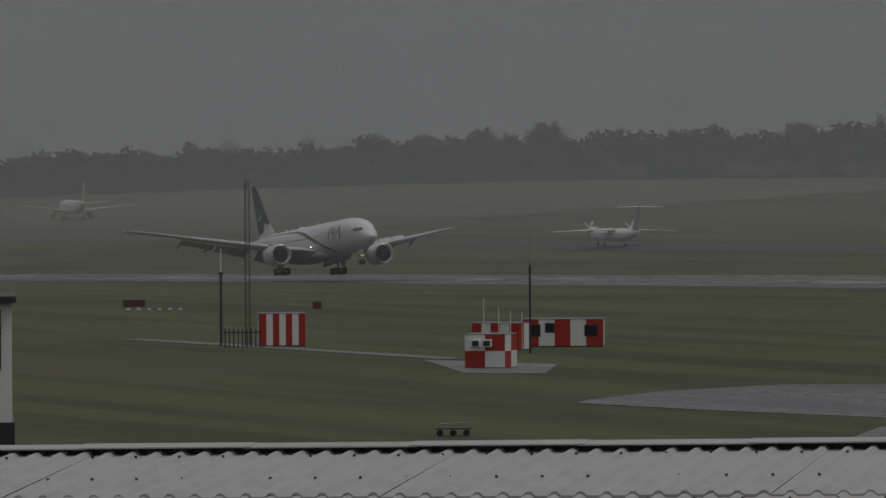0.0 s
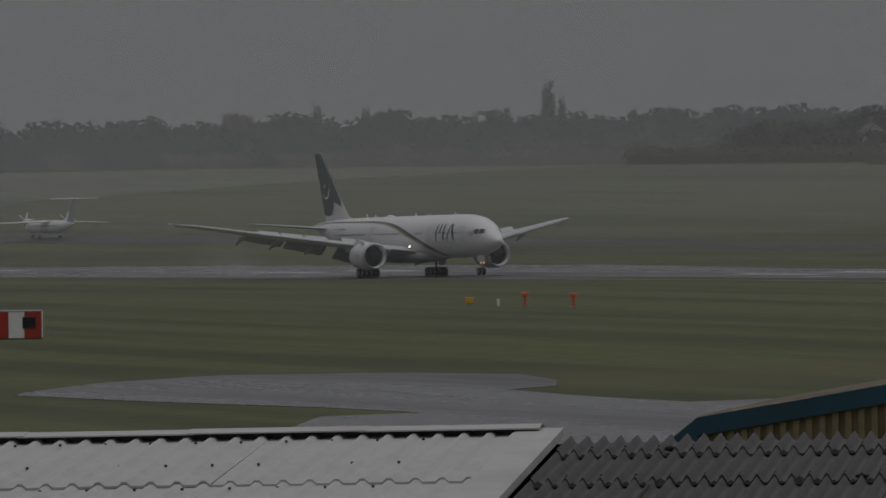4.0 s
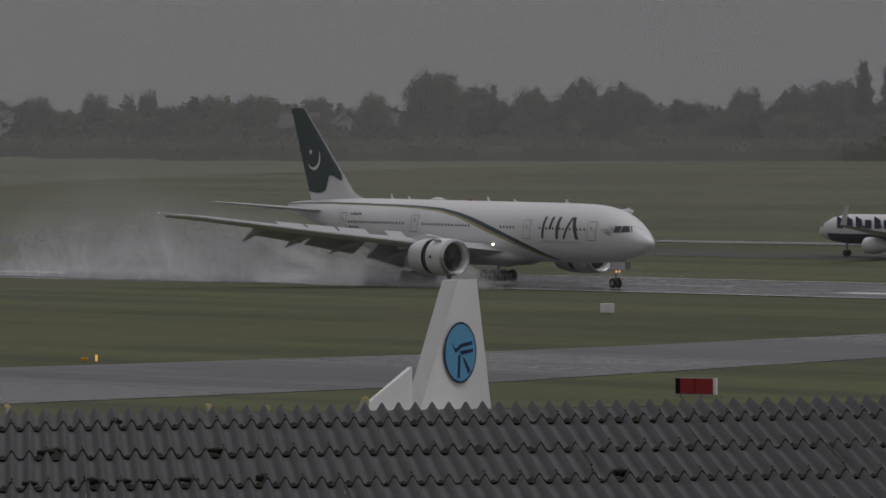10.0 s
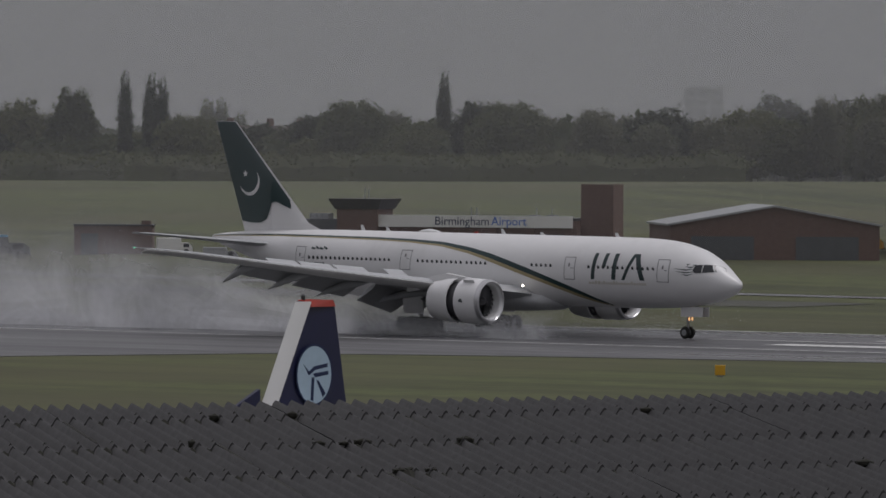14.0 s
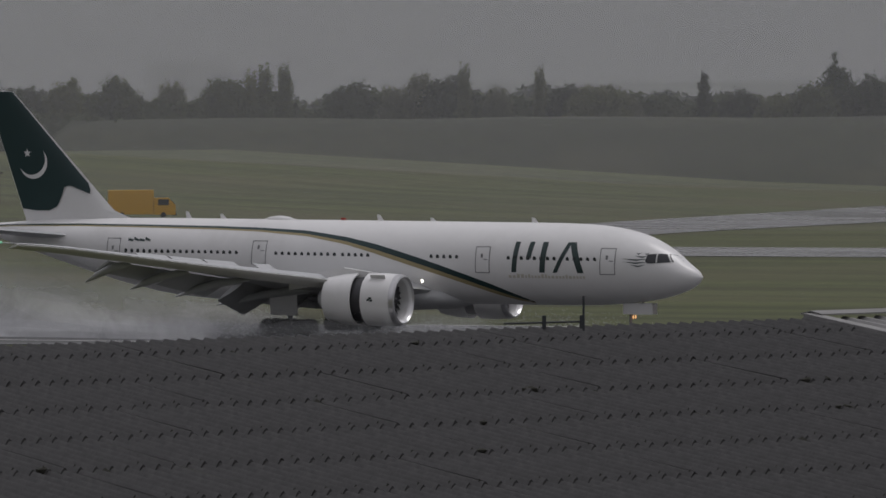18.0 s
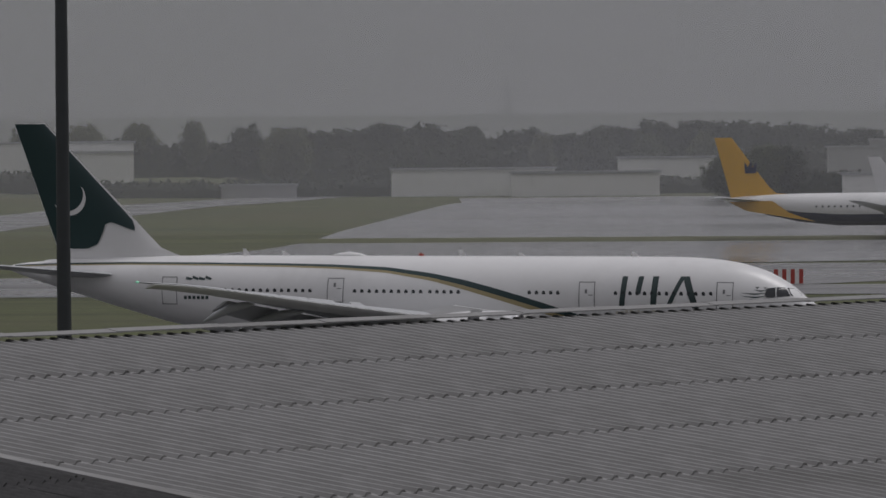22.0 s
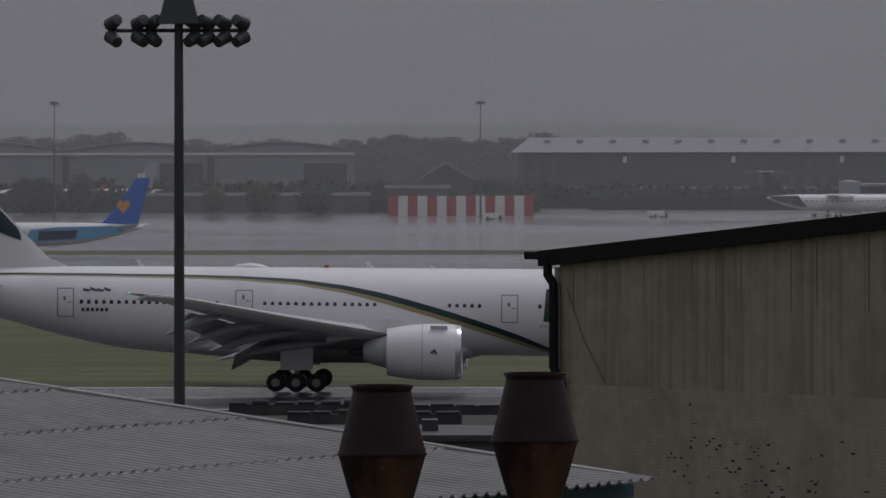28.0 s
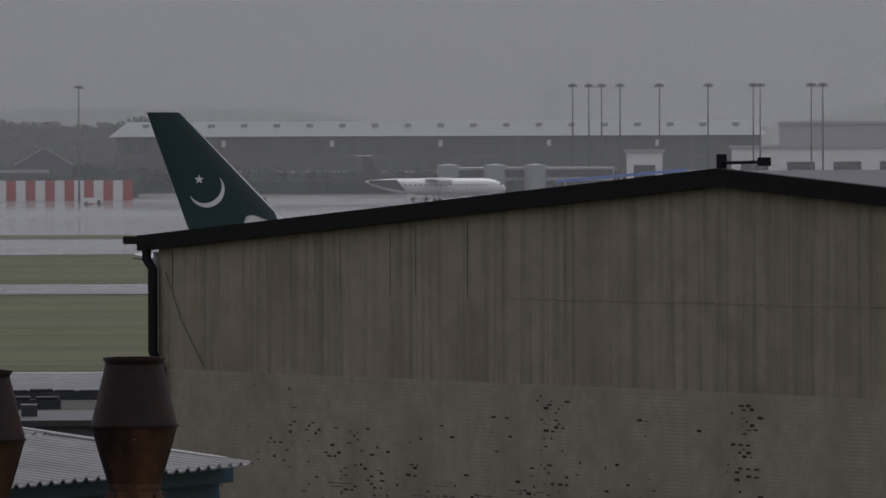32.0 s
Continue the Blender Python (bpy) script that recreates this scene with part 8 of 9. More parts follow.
# houses among the trees
def house(b, r, turn, w=9.0, h=5.2, wall=RENDER, lift=0.0):
    p = at(b, r)
    s = thing("house", "pale gabled house among the trees", "house", pose_at(b, r, ground_z(p.x, p.y) + lift, turn), group="houses behind the airfield")
    part("wall", prism([(-w / 2, 0), (w / 2, 0), (w / 2, h), (0, h + w * 0.42), (-w / 2, h)], 8), wall, s)
    for sg in (-1, 1):
        part("roof", prism([(sg * (w / 2 + 0.4), h - 0.25), (0, h + w * 0.42), (0, h + w * 0.42 + 0.25), (sg * (w / 2 + 0.4), h + 0.02)], 8.6), TILE_ROOF, s)
    ch = part("chimney", boxm(-0.5, 0.5, 1, 2, h + w * 0.2, h + w * 0.42 + 1.6), BRICK, s)
    for x in (-w * 0.25, w * 0.25):
        for z in (1.0, 3.4):
            win = part("window", boxm(x - 0.7, x + 0.7, -4.1, -3.95, z, z + 1.2), GLASS, s)
            part("window_frame", boxm(x - 0.75, x + 0.75, -4.06, -3.98, z - 0.08, z), CABIN_WHITE, win)


for b, r, t in ((-59.05, 1665, 15), (-58.45, 1690, 70), (-57.9, 1690, 80), (-57.75, 1680, 20), (-51.95, 1420, 80), (-51.6, 1410, 10), (-51.3, 1425, 80), (-50.9, 1430, 85), (-54.4, 1500, 30), (-41.2, 1190, 75), (-40.9, 1200, 20), (-40.6, 1195, 70), (-40.3, 1210, 15), (-33.9, 1190, 80), (-33.4, 1200, 20)):
    house(b, r, t, 7.0, 4.2, RENDER if t < 50 else TILE_ROOF, 2.5)


def block(label, b, r, turn, w, d, h, wall, roof=None, rows=0, cols=0, name="warehouse", window=GLASS, lift=0.0):
    p = at(b, r)
    s = thing(name, label, "building", pose_at(b, r, ground_z(p.x, p.y) + lift - 0.2, turn))
    part("wall", boxm(-w / 2, w / 2, 0, d, 0, h), wall, s)
    part("roof", boxm(-w / 2 - 0.5, w / 2 + 0.5, -0.5, d + 0.5, h, h + 0.7), roof or wall, s)
    wm = mesh(boxm(-0.5, 0.5, -0.08, 0.02, 0, 1), window, "window")
    for j in range(rows):
        for k in range(cols):
            ww = w / cols
            part("window", wm, None, s, m=pose(-w / 2 + (k + 0.5) * ww, 0, h * (j + 0.28) / rows) @ Matrix.Diagonal((ww * 0.6, 1, h / rows * 0.45, 1)))
    return s


block("long white warehouse in the haze", -19.88, 1900, 0, 163, 40, 10.6, CABIN_WHITE, PALE_ROOF)
block("white warehouse end with a blue sign patch", -17.75, 1880, 0, 22, 30, 10.0, CABIN_WHITE, PALE_ROOF)
block("small white shed in rain haze", -16.3, 1750, 0, 20, 12, 3.2, BUILDING, PALE_ROOF)
block("small white shed in rain haze", -17.6, 1760, 0, 14, 12, 3.2, BUILDING, PALE_ROOF)
block("long white industrial shed", -14.4, 1740, 0, 43, 20, 7.0, CABIN_WHITE, PALE_ROOF)
block("long white industrial shed", -13.4, 1700, 0, 38, 25, 6.0, CABIN_WHITE, PALE_ROOF)
block("pale industrial shed with a light roof", -12.4, 1780, 0, 43, 30, 9.4, CABIN_WHITE, PALE_ROOF)
block("pale warehouse behind the apron", -11.0, 1950, 0, 17, 30, 11.5, BUILDING, PALE_ROOF)
block("large pale warehouse behind the apron", -9.3, 2000, 0, 108, 30, 13.5, BUILDING, BUILDING)
block("large pale warehouse behind the apron", -7.2, 2050, 0, 90, 30, 12.5, BUILDING, BUILDING)
block("white low sheds behind the trees", -10.3, 1600, 0, 45, 14, 5.5, CABIN_WHITE, PALE_ROOF)
block("white low sheds behind the trees", -8.6, 1560, 0, 40, 12, 4.0, BUILDING, PALE_ROOF)

# three-bay maintenance hangar
mh = thing("maintenance_hangar", "long grey three-bay hangar with shallow curved roofs", "hangar", pose_at(-4.0, 1700, 9.2, 0))
for k in range(3):
    x0 = -55 + k * 37
    n = 12
    top = [(x0 + 37 * j / n, 12.9 + 2.1 * math.sin(math.pi * j / n)) for j in range(n + 1)]
    part("bay_wall", prism([(x0, 0), (x0 + 37, 0)] + [(x, z - 0.3) for x, z in top[::-1]], 60), mat("hangar_grey_cladding", (0.24, 0.25, 0.27), 0.6, grain=0.06, scale=0.3), mh, m=pose(0, 30, 0))
    part("bay_roof", prism([(x, z) for x, z in top] + [(x, z - 0.35) for x, z in top[::-1]], 61), PALE_ROOF, mh, "pale curved roof", m=pose(0, 30, 0))
    part("eaves_band", boxm(x0, x0 + 37, -0.6, 0, 11.5, 12.1), CABIN_WHITE, mh)
    part("bay_door", boxm(x0 + (24 if k else 2), x0 + (35 if k else 14), -0.3, 0.1, 0, 9.4), DARK_BUILDING, mh, "dark hangar door")
    part("pier", boxm(x0 - 0.8, x0 + 0.8, -0.8, 0.1, 0, 11.5), DARK_BUILDING, mh)

# the terminal
tm = thing("terminal", "long terminal with a pale roof and dark glazed front", "terminal", pose_at(2.1, 1650, 6.9, 0))
part("front", boxm(-78, 82, 0, 40, 0, 14.2), mat("grey_glazed_front", (0.11, 0.114, 0.12), 0.5, grain=0.2, scale=0.3, wear=(0.085, 0.09, 0.095), wear_at=0.55, wscale=0.06), tm, "dark glazed front")
part("roof", fixed(loft([[(-80, -1.5, 14.2), (84, -1.5, 14.2), (84, 42, 14.2), (-80, 42, 14.2)], [(-76, 14, 18.0), (80, 14, 18.0), (80, 30, 18.0), (-76, 30, 18.0)]])), mat("grey_metal_roof", (0.21, 0.215, 0.22), 0.5, grain=0.08, scale=0.3), tm, "pale sloped metal roof")
for k in range(19):
    part("roof_hatch", boxm(-72 + k * 8.2, -70.4 + k * 8.2, 8, 10, 16.6, 17.4), STEEL, tm)
pw = mesh(boxm(-1.4, 1.4, -0.15, 0.05, 0, 3.0), mat("terminal_glazing", (0.088, 0.092, 0.096), 0.35, grain=0.2, scale=0.2), "window")
for j in range(3):
    for k in range(40):
        part("window", pw, None, tm, m=pose(-75 + k * 3.95, 0, 1.2 + j * 4.3))
for k in range(5):
    part("sign_panel", boxm(-52 + k * 27, -51 + k * 27, -0.4, -0.1, 11.6, 13.2), CABIN_WHITE, tm)
part("string_course", boxm(-78, 82, -0.5, 0, 5.0, 5.6), STEEL, tm)
shed_building("dark shed with a pale roof beside the terminal", -1.25, 1560, 0, 13, 24, 7.5, 4.0, DARK_BUILDING, PALE_ROOF, 1)
block("low dark building beside the terminal", -1.5, 1500, 0, 14, 14, 6.0, DARK_BUILDING, STEEL, 1, 4)
block("grey low wall of stores beside the terminal", -3.0, 1520, 0, 55, 12, 4.2, DARK_BUILDING, STEEL)
pier = block("white pier building with dark bay windows", 5.9, 1480, 0, 62, 25, 11.0, CABIN_WHITE, PALE_ROOF, 1, 6)
block("white pier head building", 3.95, 1470, 0, 8, 20, 10.2, CABIN_WHITE, PALE_ROOF, 1, 1)
block("large pale hall with a sloping roof", 6.2, 1580, 0, 60, 40, 16.5, BUILDING, PALE_ROOF)
for b, col in ((2.7, STEEL), (3.1, STEEL), (3.45, STEEL)):
    j = thing("jet_bridge", "grey glazed boarding bridge", "boarding bridge", pose_at(b, 1450, 7.0, 30), group="boarding bridges")
    part("tunnel", boxm(-12, 6, -1.6, 1.6, 3.6, 6.6, bevel=0.1), col, j)
    part("glazing", boxm(-11.6, 5.6, -1.68, -1.55, 4.4, 6.0), GLASS, j)
    part("rotunda", spun([(0, 2.4), (7, 2.4), (7.4, 0.1)], 16), STEEL, j, m=pose(-13, 0, 0))
    part("leg", boxm(2, 3, -0.8, 0.8, 0, 3.6), DARK_METAL, j)
ca = thing("canopy", "bright blue canopy by the pier", "canopy", pose_at(3.75, 1420, 7.0, 0))
part("top", fixed(loft([[(-14, y, 3.2), (14, y, 5.6), (14, y, 6.2), (-14, y, 3.8)] for y in (0, 6)])), BLUE, ca, "blue top")
for x in (-12, 0, 12):
    part("post", boxm(x - 0.2, x + 0.2, 2, 2.4, 0, 4.6), STEEL, ca)

# blast barrier in red and white
bar = thing("blast_barrier", "tall red and white striped barrier across the apron", "barrier", pose_at(-1.1, 1450, ground_z(-28, 1450), 0))
for k in range(15):
    part("barrier_panel", boxm(-16.2 + k * 2.12, -14.1 + k * 2.12, -0.25, 0.25, 0, 4.4), RED if k % 2 == 0 else CABIN_WHITE, bar)
bar2 = thing("stripe_board", "red and white striped board on the grass", "barrier", pose_at(-21.0, 780, 1.0, 0))
for k in range(7):
    part("barrier_panel", boxm(-1.6 + k * 0.46, -1.16 + k * 0.46, -0.1, 0.1, 0, 2.0), RED if k % 2 == 0 else CABIN_WHITE, bar2)
bar3 = thing("stripe_board", "red and white striped board on the grass", "barrier", pose_at(-11.6, 760, 0.8, 0))
for k in range(7):
    part("barrier_panel", boxm(-1.7 + k * 0.48, -1.22 + k * 0.48, -0.1, 0.1, 0, 2.6), RED if k % 2 == 0 else CABIN_WHITE, bar3)


# apron floodlight masts
def apron_mast():
    f = thing("apron_mast", "slim tall apron floodlight mast", "mast", group="apron floodlight masts")
    part("pole", tube([(0, 0, 0), (0, 0, 25.5)], [0.24, 0.12], 8), MAST, f)
    part("lamp_ring", spun([(25.2, 0.2), (25.35, 1.0), (25.55, 1.0), (25.9, 0.25)], 12), MAST, f)
    for k in range(6):
        a = math.pi * k / 3
        part("lamp", boxm(-0.22, 0.22, -0.22, 0.22, 24.9, 25.3), STEEL, f, m=pose(0.95 * math.cos(a), 0.95 * math.sin(a), 0))
    return f


src = apron_mast()
spots = [(-10.43, 1080), (-9.68, 1080), (-9.33, 1160), (-8.66, 1290), (-8.30, 1190), (-7.85, 1330), (-7.54, 1040), (-7.35, 1160), (-7.00, 1190), (-6.81, 1120), (-6.76, 1240), (-6.40, 1260), (-5.47, 1420), (-5.31, 1420), (-4.72, 1430), (-0.94, 1430), (3.33, 1520), (3.47, 1560), (3.58, 1540), (3.74, 1510), (4.08, 1480), (4.50, 1450), (4.89, 1430), (4.95, 1470), (5.39, 1400), (5.49, 1360)]
for k, (b, r) in enumerate(spots):
    p = at(b, r)
    e = 0.0111
    m = pose(p.x, p.y, ground_z(p.x, p.y)) @ Matrix.Diagonal((1, 1, (15.76 + e * r - ground_z(p.x, p.y)) / 25.9, 1))
    ob = src if k == 0 else copy_thing(src, pose(0, 0, 0))
    ob.matrix_basis = m

# pylons far off
for b, r, h in ((-14.08, 2750, 38), (0.18, 2750, 34), (3.13, 2700, 41)):
    p = at(b, r)
    lattice(pose_at(b, r, ground_z(p.x, p.y), 25), h, 2.2, "pylon", "grey lattice power pylon in the haze", STEEL, 0.16, 9, ((h * 0.66, 7.0), (h * 0.78, 9.0), (h * 0.9, 6.5)))
for b, r, w, h in ((-58.0, 2600, 14, 42), (-37.2, 2500, 15, 50), (-34.1, 2500, 9, 44), (-32.6, 2700, 17, 52), (-31.75, 2700, 32, 53), (-30.3, 2700, 14, 51), (-29.65, 2700, 13, 49), (-27.9, 2700, 34, 55), (-27.25, 2750, 22, 48)):
    block("pale tower block faint in the haze", b, r, 0, w, 14, h * 0.58, BUILDING, None, 8, max(3, int(w / 4)), "tower_block")

# apron equipment between the parked aircraft
rngv = random.Random(21)
for b, r, l, h, col in ((-8.95, 1085, 5, 2.2, YELLOW), (-9.25, 1150, 3.2, 3.0, YELLOW), (-9.0, 1020, 4.5, 2.4, YELLOW), (-8.35, 1090, 4.4, 1.7, NAVY), (-8.15, 1100, 4.6, 1.8, DARK_BUILDING), (-8.6, 1095, 4.4, 1.6, SILVER), (-7.85, 1090, 4.4, 1.7, DARK_BUILDING), (-8.45, 1130, 4.4, 1.6, CABIN_WHITE), (-8.0, 1140, 4.4, 1.6, NAVY), (-7.6, 1120, 5, 2.0, DARK_BUILDING), (-7.4, 1080, 4, 1.6, SILVER), (-6.75, 1010, 3.5, 1.8, YELLOW), (-6.9, 1005, 3.0, 1.4, RED), (-6.55, 1060, 4.6, 1.9, CABIN_WHITE), (-6.3, 1050, 3.2, 1.5, YELLOW), (-6.5, 1130, 6, 3.2, CABIN_WHITE), (-6.3, 1140, 5, 2.6, CABIN_WHITE), (-10.35, 1010, 3, 1.3, YELLOW), (-10.2, 1012, 3, 1.3, CABIN_WHITE), (-9.95, 1015, 3, 1.5, YELLOW), (-9.75, 1012, 3, 1.3, SILVER), (-10.55, 1008, 2.6, 1.2, YELLOW), (-0.82, 1400, 4.3, 1.5, CABIN_WHITE), (0.6, 1420, 4.3, 1.5, CABIN_WHITE), (2.0, 1430, 4.5, 2.4, CABIN_WHITE)):
    vehicle("apron_vehicle", "small apron service vehicle on wet concrete", on_field(b, r, b + rngv.choice((80, -80, 95, 60))), l, 1.9, h, col)
for b, r, l in ((-7.95, 1185, 27), (-7.3, 1195, 12)):
    bus = thing("apron_bus", "long white and dark apron bus", "bus", pose_at(b, r, ground_z(*at(b, r)[:2]) + 0.08, 2), group="apron buses")
    part("lower_body", boxm(-l / 2, l / 2, -1.3, 1.3, 0.4, 1.5), CABIN_WHITE, bus)
    part("window_band", boxm(-l / 2 + 0.1, l / 2 - 0.1, -1.28, 1.28, 1.5, 2.5), GLASS, bus)
    part("roof", boxm(-l / 2, l / 2, -1.3, 1.3, 2.5, 3.0, bevel=0.1), CABIN_WHITE, bus)
    for x in (-l * 0.36, l * 0.36):
        part("wheel", spun([(-1.2, 0.45), (1.2, 0.45)], 12, "y"), RUBBER, bus, m=pose(x, 0, 0.45))
cont = thing("blue_container", "long bright blue skip container on the apron edge", "container", pose_at(-8.02, 985, ground_z(*at(-8.02, 985)[:2]) + 0.05, 3))
part("body", boxm(-7.6, 5.2, -1.2, 1.2, 0.1, 2.1, bevel=0.04), BLUE, cont)
part("end_box", boxm(5.3, 8.4, -1.2, 1.2, 0.1, 2.4, bevel=0.04), SKY_BLUE, cont)
for k in range(14):
    part("rib", boxm(-7.4 + k * 0.9, -7.3 + k * 0.9, -1.26, -1.2, 0.1, 2.05), BLUE, cont)
cont2 = thing("grey_container", "grey site container beside the blue one", "container", pose_at(-7.4, 985, ground_z(*at(-7.4, 985)[:2]) + 0.05, 3))
part("body", boxm(-1.6, 1.9, -1.2, 1.2, 0.1, 2.4, bevel=0.04), STEEL, cont2)
for b, r, turn in ((-9.2, 1105, 60), (-7.25, 1120, 40), (-5.95, 1085, 10)):
    s = thing("passenger_steps", "mobile passenger steps beside an aircraft", "steps", pose_at(b, r, ground_z(*at(b, r)[:2]) + 0.08, turn), group="mobile steps")
    part("ramp", fixed(loft([[(x, y, z) for y, z in ((-0.8, z0), (0.8, z0), (0.8, z0 + 0.35), (-0.8, z0 + 0.35))] for x, z0 in ((-4.2, 0.5), (2.5, 4.2))])), STEEL, s)
    for y in (-0.85, 0.85):
        part("rail", tube([(-4.2, y, 1.6), (2.5, y, 5.3)], 0.06, 5), CABIN_WHITE, s)
        for x in (-2, 0, 2):
            part("baluster", tube([(x, y, 0.5 + (x + 4.2) * 0.55), (x, y, 1.6 + (x + 4.2) * 0.55)], 0.04, 4), CABIN_WHITE, s)
    part("base", boxm(-3.5, 2.8, -0.9, 0.9, 0.3, 0.7), DARK_METAL, s)
    part("post", boxm(2.0, 2.5, -0.7, 0.7, 0.5, 4.2), STEEL, s)
for k in range(22):
    b = -9.6 + k * 0.125 + rngv.uniform(-0.04, 0.04)
    r = rngv.choice((1060, 1075, 1140, 1170))
    q = thing("stand_post", "dark guidance post on the apron", "post", pose_at(b, r, ground_z(*at(b, r)[:2])), group="apron posts")
    h = rngv.uniform(5.0, 8.5)
    part("pole", tube([(0, 0, 0), (0, 0, h)], 0.16, 6), MAST, q)
    if k % 6 == 2:
        part("board", boxm(-0.8, 0.8, -0.15, 0.15, h - 1.8, h), MAST, q)

# ---- rain haze: see-through sheets in arcs round the camera stand in for it ----
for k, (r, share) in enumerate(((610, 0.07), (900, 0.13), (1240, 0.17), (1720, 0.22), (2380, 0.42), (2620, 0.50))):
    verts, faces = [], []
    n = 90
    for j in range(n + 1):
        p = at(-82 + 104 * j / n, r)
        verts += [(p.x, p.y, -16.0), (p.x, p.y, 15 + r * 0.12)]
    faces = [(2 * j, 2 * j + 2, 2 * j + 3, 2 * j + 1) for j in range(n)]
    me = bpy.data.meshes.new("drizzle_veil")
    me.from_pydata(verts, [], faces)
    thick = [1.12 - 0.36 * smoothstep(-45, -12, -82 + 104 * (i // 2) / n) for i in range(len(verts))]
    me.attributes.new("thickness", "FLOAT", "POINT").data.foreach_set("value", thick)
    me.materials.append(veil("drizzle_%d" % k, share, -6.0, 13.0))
    ob = tagged(new("drizzle_veil", me), "see-through sheet standing in for drizzle haze", "rain haze", kind="stuff")
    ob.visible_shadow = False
roof_section(shed, SPLIT_B, GABLE, (GABLE - SPLIT_B) / 22, 5, [0.0, 0.0, 0.0, 0.0, 0.036, 0.036], 2.75, 6, LIGHT_ROOF, 4)
roof_section(shed, LEFT_END, SPLIT_A - 0.42, 1.115, 5, [0.0, 0.0, 0.0, 0.0, 0.034, 0.034], 2.75, 6, PALE_SHEET, 2, lift=0.055)
roof_section(shed, SPLIT_A, SPLIT_B, (SPLIT_B - SPLIT_A) / 43, 7, wave_profile(8, 0.038), 0.84, 1, ASBESTOS, 1)
roof_section(shed, SPLIT_A, SPLIT_B, (SPLIT_B - SPLIT_A) / 43, 7, wave_profile(8, 0.038), 1.68, 9, ASBESTOS, 6, start=0.90)


# ---- spray thrown up behind the wheels: fine drops and drifting mist that go with the aircraft ----
def spray_cloud(name, n, place, size, seed, label):
    """Drops as tiny flecks; place(rng) gives each one's spot in the aircraft's space."""
    rng = random.Random(seed)
    vs, fs = [], []
    for k in range(n):
        x, y, z = place(rng)
        s = size * rng.uniform(0.5, 1.3)
        a = rng.uniform(0, 6.28)
        dx, dy = s * math.cos(a), s * math.sin(a)
        vs += ((x - dx, y - dy, z - s * 0.5), (x + dx, y + dy, z - s * 0.4), (x + 0.3 * dy, y - 0.3 * dx, z + s))
        fs.append((3 * k, 3 * k + 1, 3 * k + 2))
    me = bpy.data.meshes.new(name)
    me.from_pydata(vs, [], fs)
    me.materials.append(DROPS)
    return tagged(new(name, me), label, "spray", kind="stuff")


DROPS = mat("water_drops", (0.62, 0.64, 0.66), 0.6)


def wake(rng):
    d = rng.random() ** 1.35 * 95
    spread = 6 + d * 0.16
    lump = 0.75 + 0.5 * noise.noise(Vector((d * 0.09, 3.1, 0)))
    h = (2.2 + 7.5 * (1 - math.exp(-d / 26))) * lump
    return (-31 - d, rng.gauss(0, spread), 0.05 + abs(rng.gauss(0, 0.5)) * h)


def wheels(rng):
    side = rng.choice((-1, 1))
    d = rng.random() ** 1.6 * 22
    return (-29 - d, side * 5.5 + rng.gauss(0, 1.4 + d * 0.16), 0.05 + abs(rng.gauss(0, 0.45)) * (0.9 + d * 0.16))


def reverse(rng):
    """Thrown forward and down by the reversers."""
    side = rng.choice((-1, 1))
    d = rng.random() ** 1.3
    return (-26 + 20 * (d - 0.35), side * 9.9 + rng.gauss(0, 2.6 + 2 * d), 0.05 + abs(rng.gauss(0, 0.5)) * (2.6 - 1.2 * d))


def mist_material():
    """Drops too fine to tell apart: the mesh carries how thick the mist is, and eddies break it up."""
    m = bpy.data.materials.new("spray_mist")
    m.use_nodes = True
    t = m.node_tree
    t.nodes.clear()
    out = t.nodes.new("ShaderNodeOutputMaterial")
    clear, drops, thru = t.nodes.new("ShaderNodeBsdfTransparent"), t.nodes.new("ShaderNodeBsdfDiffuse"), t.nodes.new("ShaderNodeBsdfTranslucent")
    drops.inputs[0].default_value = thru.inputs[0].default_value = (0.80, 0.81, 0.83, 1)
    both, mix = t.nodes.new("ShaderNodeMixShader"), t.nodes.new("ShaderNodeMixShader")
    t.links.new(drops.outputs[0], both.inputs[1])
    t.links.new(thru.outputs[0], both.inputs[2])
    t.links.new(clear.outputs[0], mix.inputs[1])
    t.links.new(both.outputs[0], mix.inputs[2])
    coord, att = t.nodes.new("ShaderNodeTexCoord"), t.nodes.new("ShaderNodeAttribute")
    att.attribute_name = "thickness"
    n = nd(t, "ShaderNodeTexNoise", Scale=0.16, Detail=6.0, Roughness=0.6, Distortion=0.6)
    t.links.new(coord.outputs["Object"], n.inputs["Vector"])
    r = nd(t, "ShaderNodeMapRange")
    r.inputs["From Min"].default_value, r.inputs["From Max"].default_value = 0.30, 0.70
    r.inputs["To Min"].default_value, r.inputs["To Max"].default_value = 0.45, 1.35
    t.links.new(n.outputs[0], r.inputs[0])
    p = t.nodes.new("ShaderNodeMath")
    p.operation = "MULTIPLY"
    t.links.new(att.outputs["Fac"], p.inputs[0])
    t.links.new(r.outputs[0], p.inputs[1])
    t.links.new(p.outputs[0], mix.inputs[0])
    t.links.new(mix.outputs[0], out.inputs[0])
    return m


MIST = mist_material()


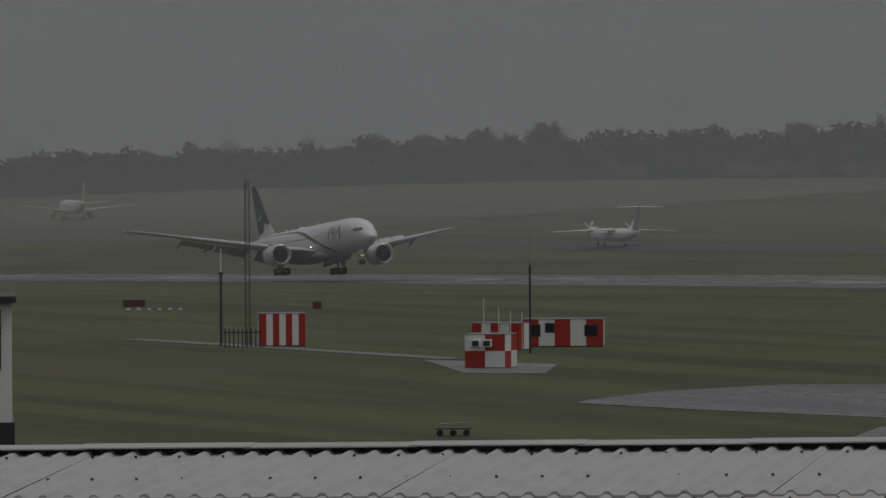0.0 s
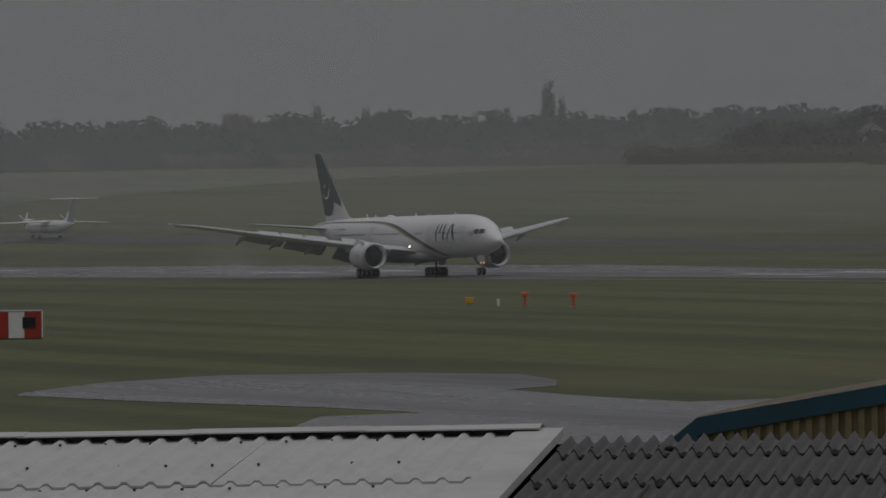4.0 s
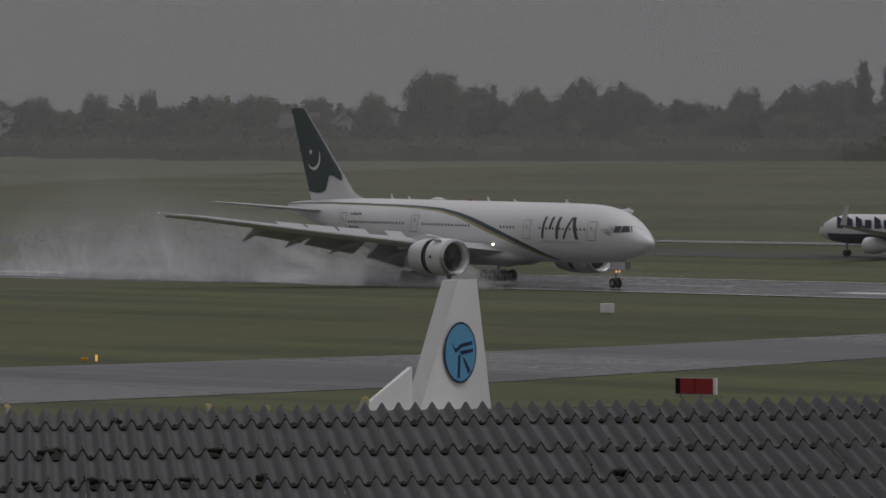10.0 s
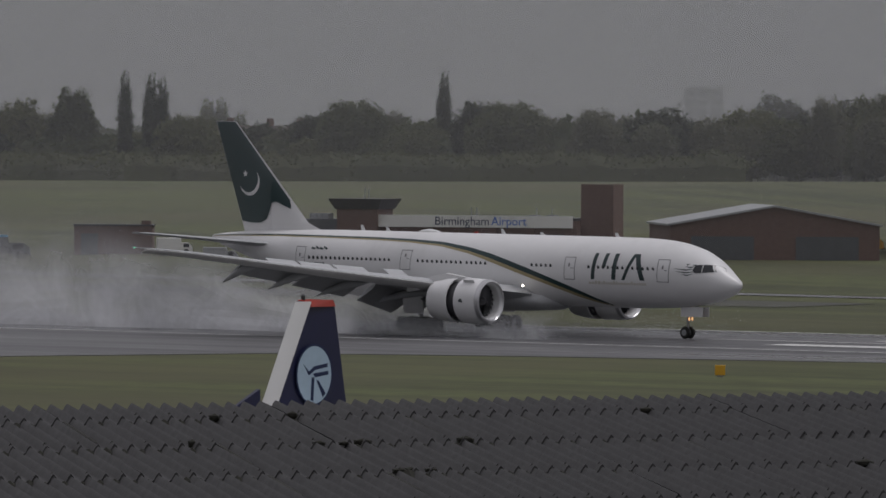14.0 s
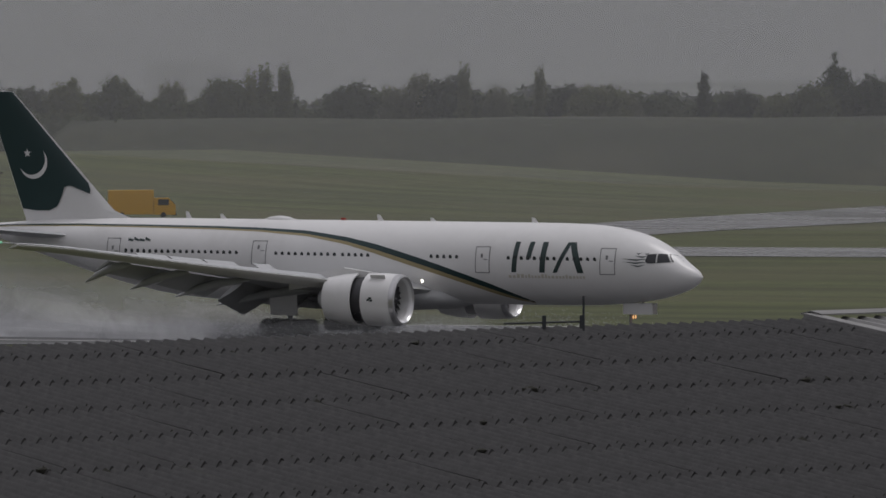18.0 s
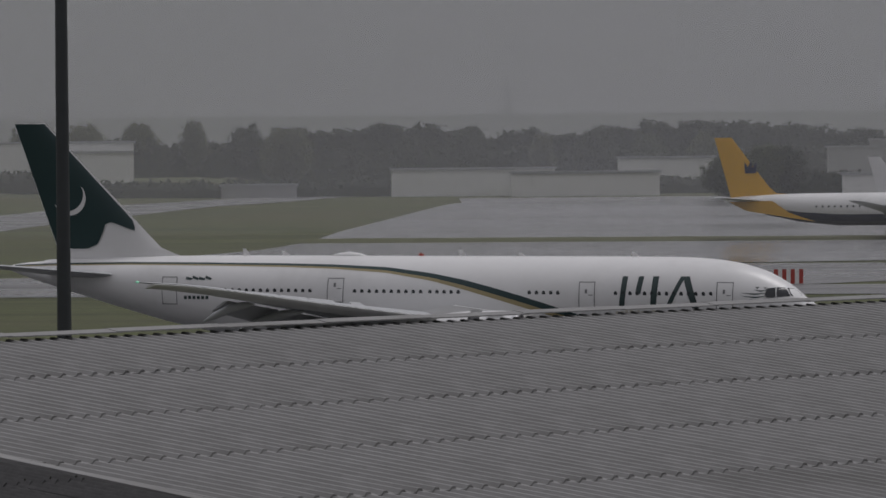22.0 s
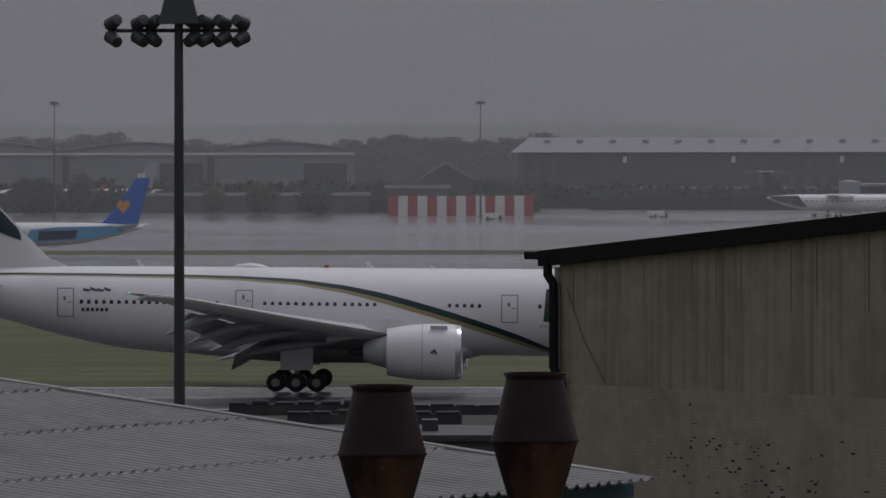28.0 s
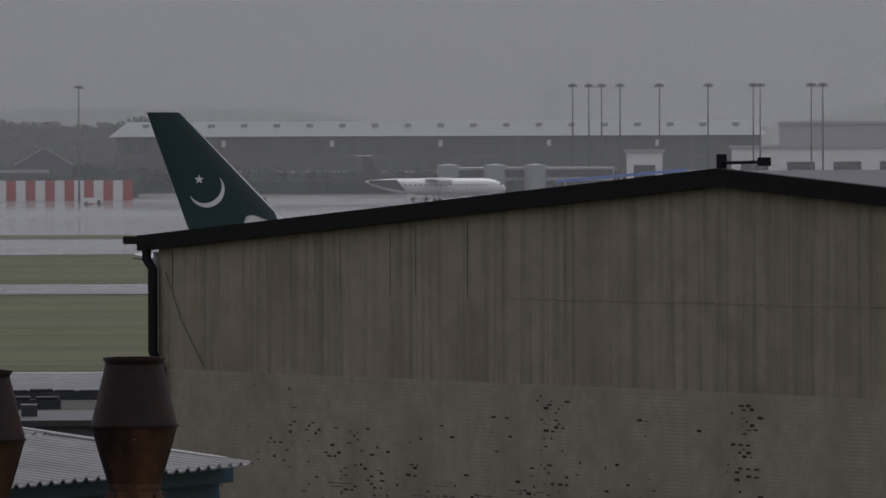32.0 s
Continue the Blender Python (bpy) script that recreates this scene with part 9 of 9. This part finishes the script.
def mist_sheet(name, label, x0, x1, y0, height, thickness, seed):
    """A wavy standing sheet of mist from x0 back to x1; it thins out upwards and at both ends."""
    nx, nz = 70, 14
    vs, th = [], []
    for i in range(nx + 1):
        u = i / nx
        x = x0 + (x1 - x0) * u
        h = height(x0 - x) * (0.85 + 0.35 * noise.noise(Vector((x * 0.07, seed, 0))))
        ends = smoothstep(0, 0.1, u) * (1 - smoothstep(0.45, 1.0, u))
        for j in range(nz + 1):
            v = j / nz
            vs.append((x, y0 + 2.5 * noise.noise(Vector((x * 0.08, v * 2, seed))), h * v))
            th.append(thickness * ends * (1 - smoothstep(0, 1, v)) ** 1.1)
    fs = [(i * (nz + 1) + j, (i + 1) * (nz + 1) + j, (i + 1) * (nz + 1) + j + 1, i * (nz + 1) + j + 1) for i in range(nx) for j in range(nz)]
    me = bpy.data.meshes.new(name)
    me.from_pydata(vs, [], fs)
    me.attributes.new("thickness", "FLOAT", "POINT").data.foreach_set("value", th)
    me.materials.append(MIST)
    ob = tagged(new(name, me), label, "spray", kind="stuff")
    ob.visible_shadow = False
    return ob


spray_wake = spray_cloud("spray_wake", 15000, wake, 0.022, 31, "pale wide wake of fine spray over the runway")
spray_wheels = spray_cloud("wheel_spray", 14000, wheels, 0.024, 32, "pale spray thrown back by the wheels")
spray_jets = spray_cloud("reverser_spray", 20000, reverse, 0.03, 33, "pale spray blown about below the engines")
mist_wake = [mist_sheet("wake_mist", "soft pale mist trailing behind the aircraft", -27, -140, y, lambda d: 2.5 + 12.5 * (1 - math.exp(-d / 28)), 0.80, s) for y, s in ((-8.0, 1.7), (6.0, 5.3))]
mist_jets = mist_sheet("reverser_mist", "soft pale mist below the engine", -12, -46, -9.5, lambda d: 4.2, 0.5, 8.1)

# the landing run: seconds, where the nose is along the runway, nose up in degrees
LANDING_RUN = [(0.0, -1181.5, 4.6), (0.5, -1144.9, 4.4), (1.0, -1107.9, 4.1), (1.5, -1072.5, 3.8), (2.0, -1036.4, 3.4), (2.5, -999.6, 3.0), (3.5, -929.4, 1.6), (4.5, -861.5, 0.2), (5.0, -828.4, -0.2), (5.5, -797.2, -0.3), (6.0, -765.6, -0.4), (7.5, -672.3, -0.5), (8.0, -642.6, -0.5), (9.0, -586.2, -0.5), (9.5, -558.8, -0.5), (10.0, -532.2, -0.5), (10.5, -507.9, -0.5), (11.0, -482.2, -0.5), (12.0, -434.8, -0.5), (12.5, -413.5, -0.5), (13.0, -389.8, -0.5), (14.0, -346.1, -0.5), (14.5, -325.8, -0.5), (16.5, -249.2, -0.5), (17.0, -231.0, -0.5), (18.0, -197.9, -0.5), (18.5, -182.7, -0.5), (19.0, -167.3, -0.5), (20.0, -138.1, -0.5), (20.5, -126.5, -0.5), (21.0, -113.5, -0.5), (21.5, -102.2, -0.5), (22.0, -90.9, -0.5), (22.5, -81.0, -0.5), (24.0, -51.8, -0.5), (24.5, -42.7, -0.5), (25.5, -25.7, -0.5), (26.0, -17.9, -0.5), (26.5, -10.1, -0.5), (28.5, 17.0, -0.5), (30.0, 34.5, -0.5), (31.0, 45.7, -0.5), (32.0, 56.6, -0.5)]


# seconds, offset across the runway, nose turn off its line: fitted to the view
TRACK = [(0.0, 428.5, 0.0), (2.5, 428.5, -0.3), (4.5, 429.0, -1.0), (6.0, 430.5, -1.2), (8.0, 435.5, -1.3), (9.0, 440.0, 0.2), (10.0, 448.5, -0.4), (11.0, 456.0, -0.9), (12.0, 460.5, -1.2), (13.5, 462.0, -0.5), (16.5, 457.5, 0.0), (18.0, 455.5, 0.0), (19.5, 456.0, 0.0), (20.0, 457.0, 0.0), (21.0, 467.5, 0.0), (22.0, 471.5, 0.0), (24.0, 471.5, 0.0), (28.5, 475.0, 0.0), (32.0, 476.0, 0.0)]


def rolled_to(s, nose_up, y, yaw):
    """The airliner on the runway, lifted a little while nose-up; s scales with y to keep its bearing in view."""
    s *= y / 462.85
    main, front = ground_z(s - 31.8, 462), ground_z(s - 5.9, 462)
    z = front if nose_up <= 0.3 else main + 31.8 * math.tan(radians(nose_up)) + 0.28 * max(0.0, nose_up - 0.8)
    tilt = nose_up + math.degrees(math.atan2(front - main, 25.9)) * (1 if nose_up <= 0.3 else 0)
    return pose(s, y, z + 0.06, 0, -tilt, yaw)


LANDING = [(t, rolled_to(s, up, *curve_at(TRACK, t))) for t, s, up in LANDING_RUN]


# ---- what moves ----
def motions():
    walk(airliner, LANDING)
    # the wings are bent up by their lift until the spoilers rise
    for side, w in wings:
        walk(w, [(t, pose(0, side * 2.6, 3.5) @ pose(0, 0, 0, side * a) @ pose(0, -side * 2.6, -3.5)) for t, a in ((0.0, 3.2), (2.5, 2.9), (4.5, 1.3), (6.0, 0.6), (9.0, 0.2), (20.0, 0.0), (32.0, 0.0))])
    for s in sleeves:
        walk(s, [(0.0, pose(0, 0, 0)), (4.3, pose(0, 0, 0)), (5.6, pose(-0.85, 0, 0)), (22.2, pose(-0.85, 0, 0)), (24.4, pose(0, 0, 0)), (32.0, pose(0, 0, 0))])
    # the spray rises as the nose comes down and thins out as the aircraft slows
    for ob, sink in ((spray_wake, [(0.0, -9), (3.0, -8), (5.0, -5), (6.5, -2.5), (8.0, -0.5), (9.0, 0), (15.0, 0), (18.0, -0.5), (20.5, -2.5), (23.0, -7.0), (25.0, -11.5), (32.0, -12)]),
                     (spray_wheels, [(0.0, -1.0), (4.0, -0.5), (6.0, 0), (19.0, 0), (22.0, -2.0), (24.0, -6), (32.0, -6)]),
                     (mist_jets, [(0.0, -6), (5.0, -6), (8.0, -2.0), (10.0, 0), (20.0, 0), (22.5, -3.0), (24.0, -6), (32.0, -6)]),
                     *[(ob, [(0.0, -12), (3.0, -10), (5.0, -6.0), (6.5, -2.5), (8.0, -0.5), (9.0, 0), (15.0, 0), (18.0, -1.0), (20.5, -4.0), (23.0, -10.0), (25.0, -15), (32.0, -15)]) for ob in mist_wake],
                     (spray_jets, [(0.0, -6), (5.0, -6), (8.0, -1.5), (10.0, 0), (20.0, 0), (22.5, -3.0), (24.0, -6), (32.0, -6)])):
        rows = []
        for t, m in LANDING:
            x = m.translation.x
            rows.append((t, pose(x, m.translation.y, max(-14.0, ground_z(x - 45, 462)) + curve_at(sink, t)[0])))
        walk(ob, rows)
    walk(taxiing, [(t, pose(-629.0 - 8.0 * (t - 10.0), 575.5, ground_z(-629.0 - 8.0 * (t - 10.0), 575.5) + 0.1, 0, 0, 180)) for t in (0.0, 8.0, 16.0, 24.0, 32.0)])
    walk(taxiing_prop, [(t, pose(-1339 - 0.35 * t, 576.0, ground_z(-1339 - 0.35 * t, 576) + 0.1, 0, 0, 176)) for t in (0.0, 8.0, 16.0, 24.0, 32.0)])


motions()
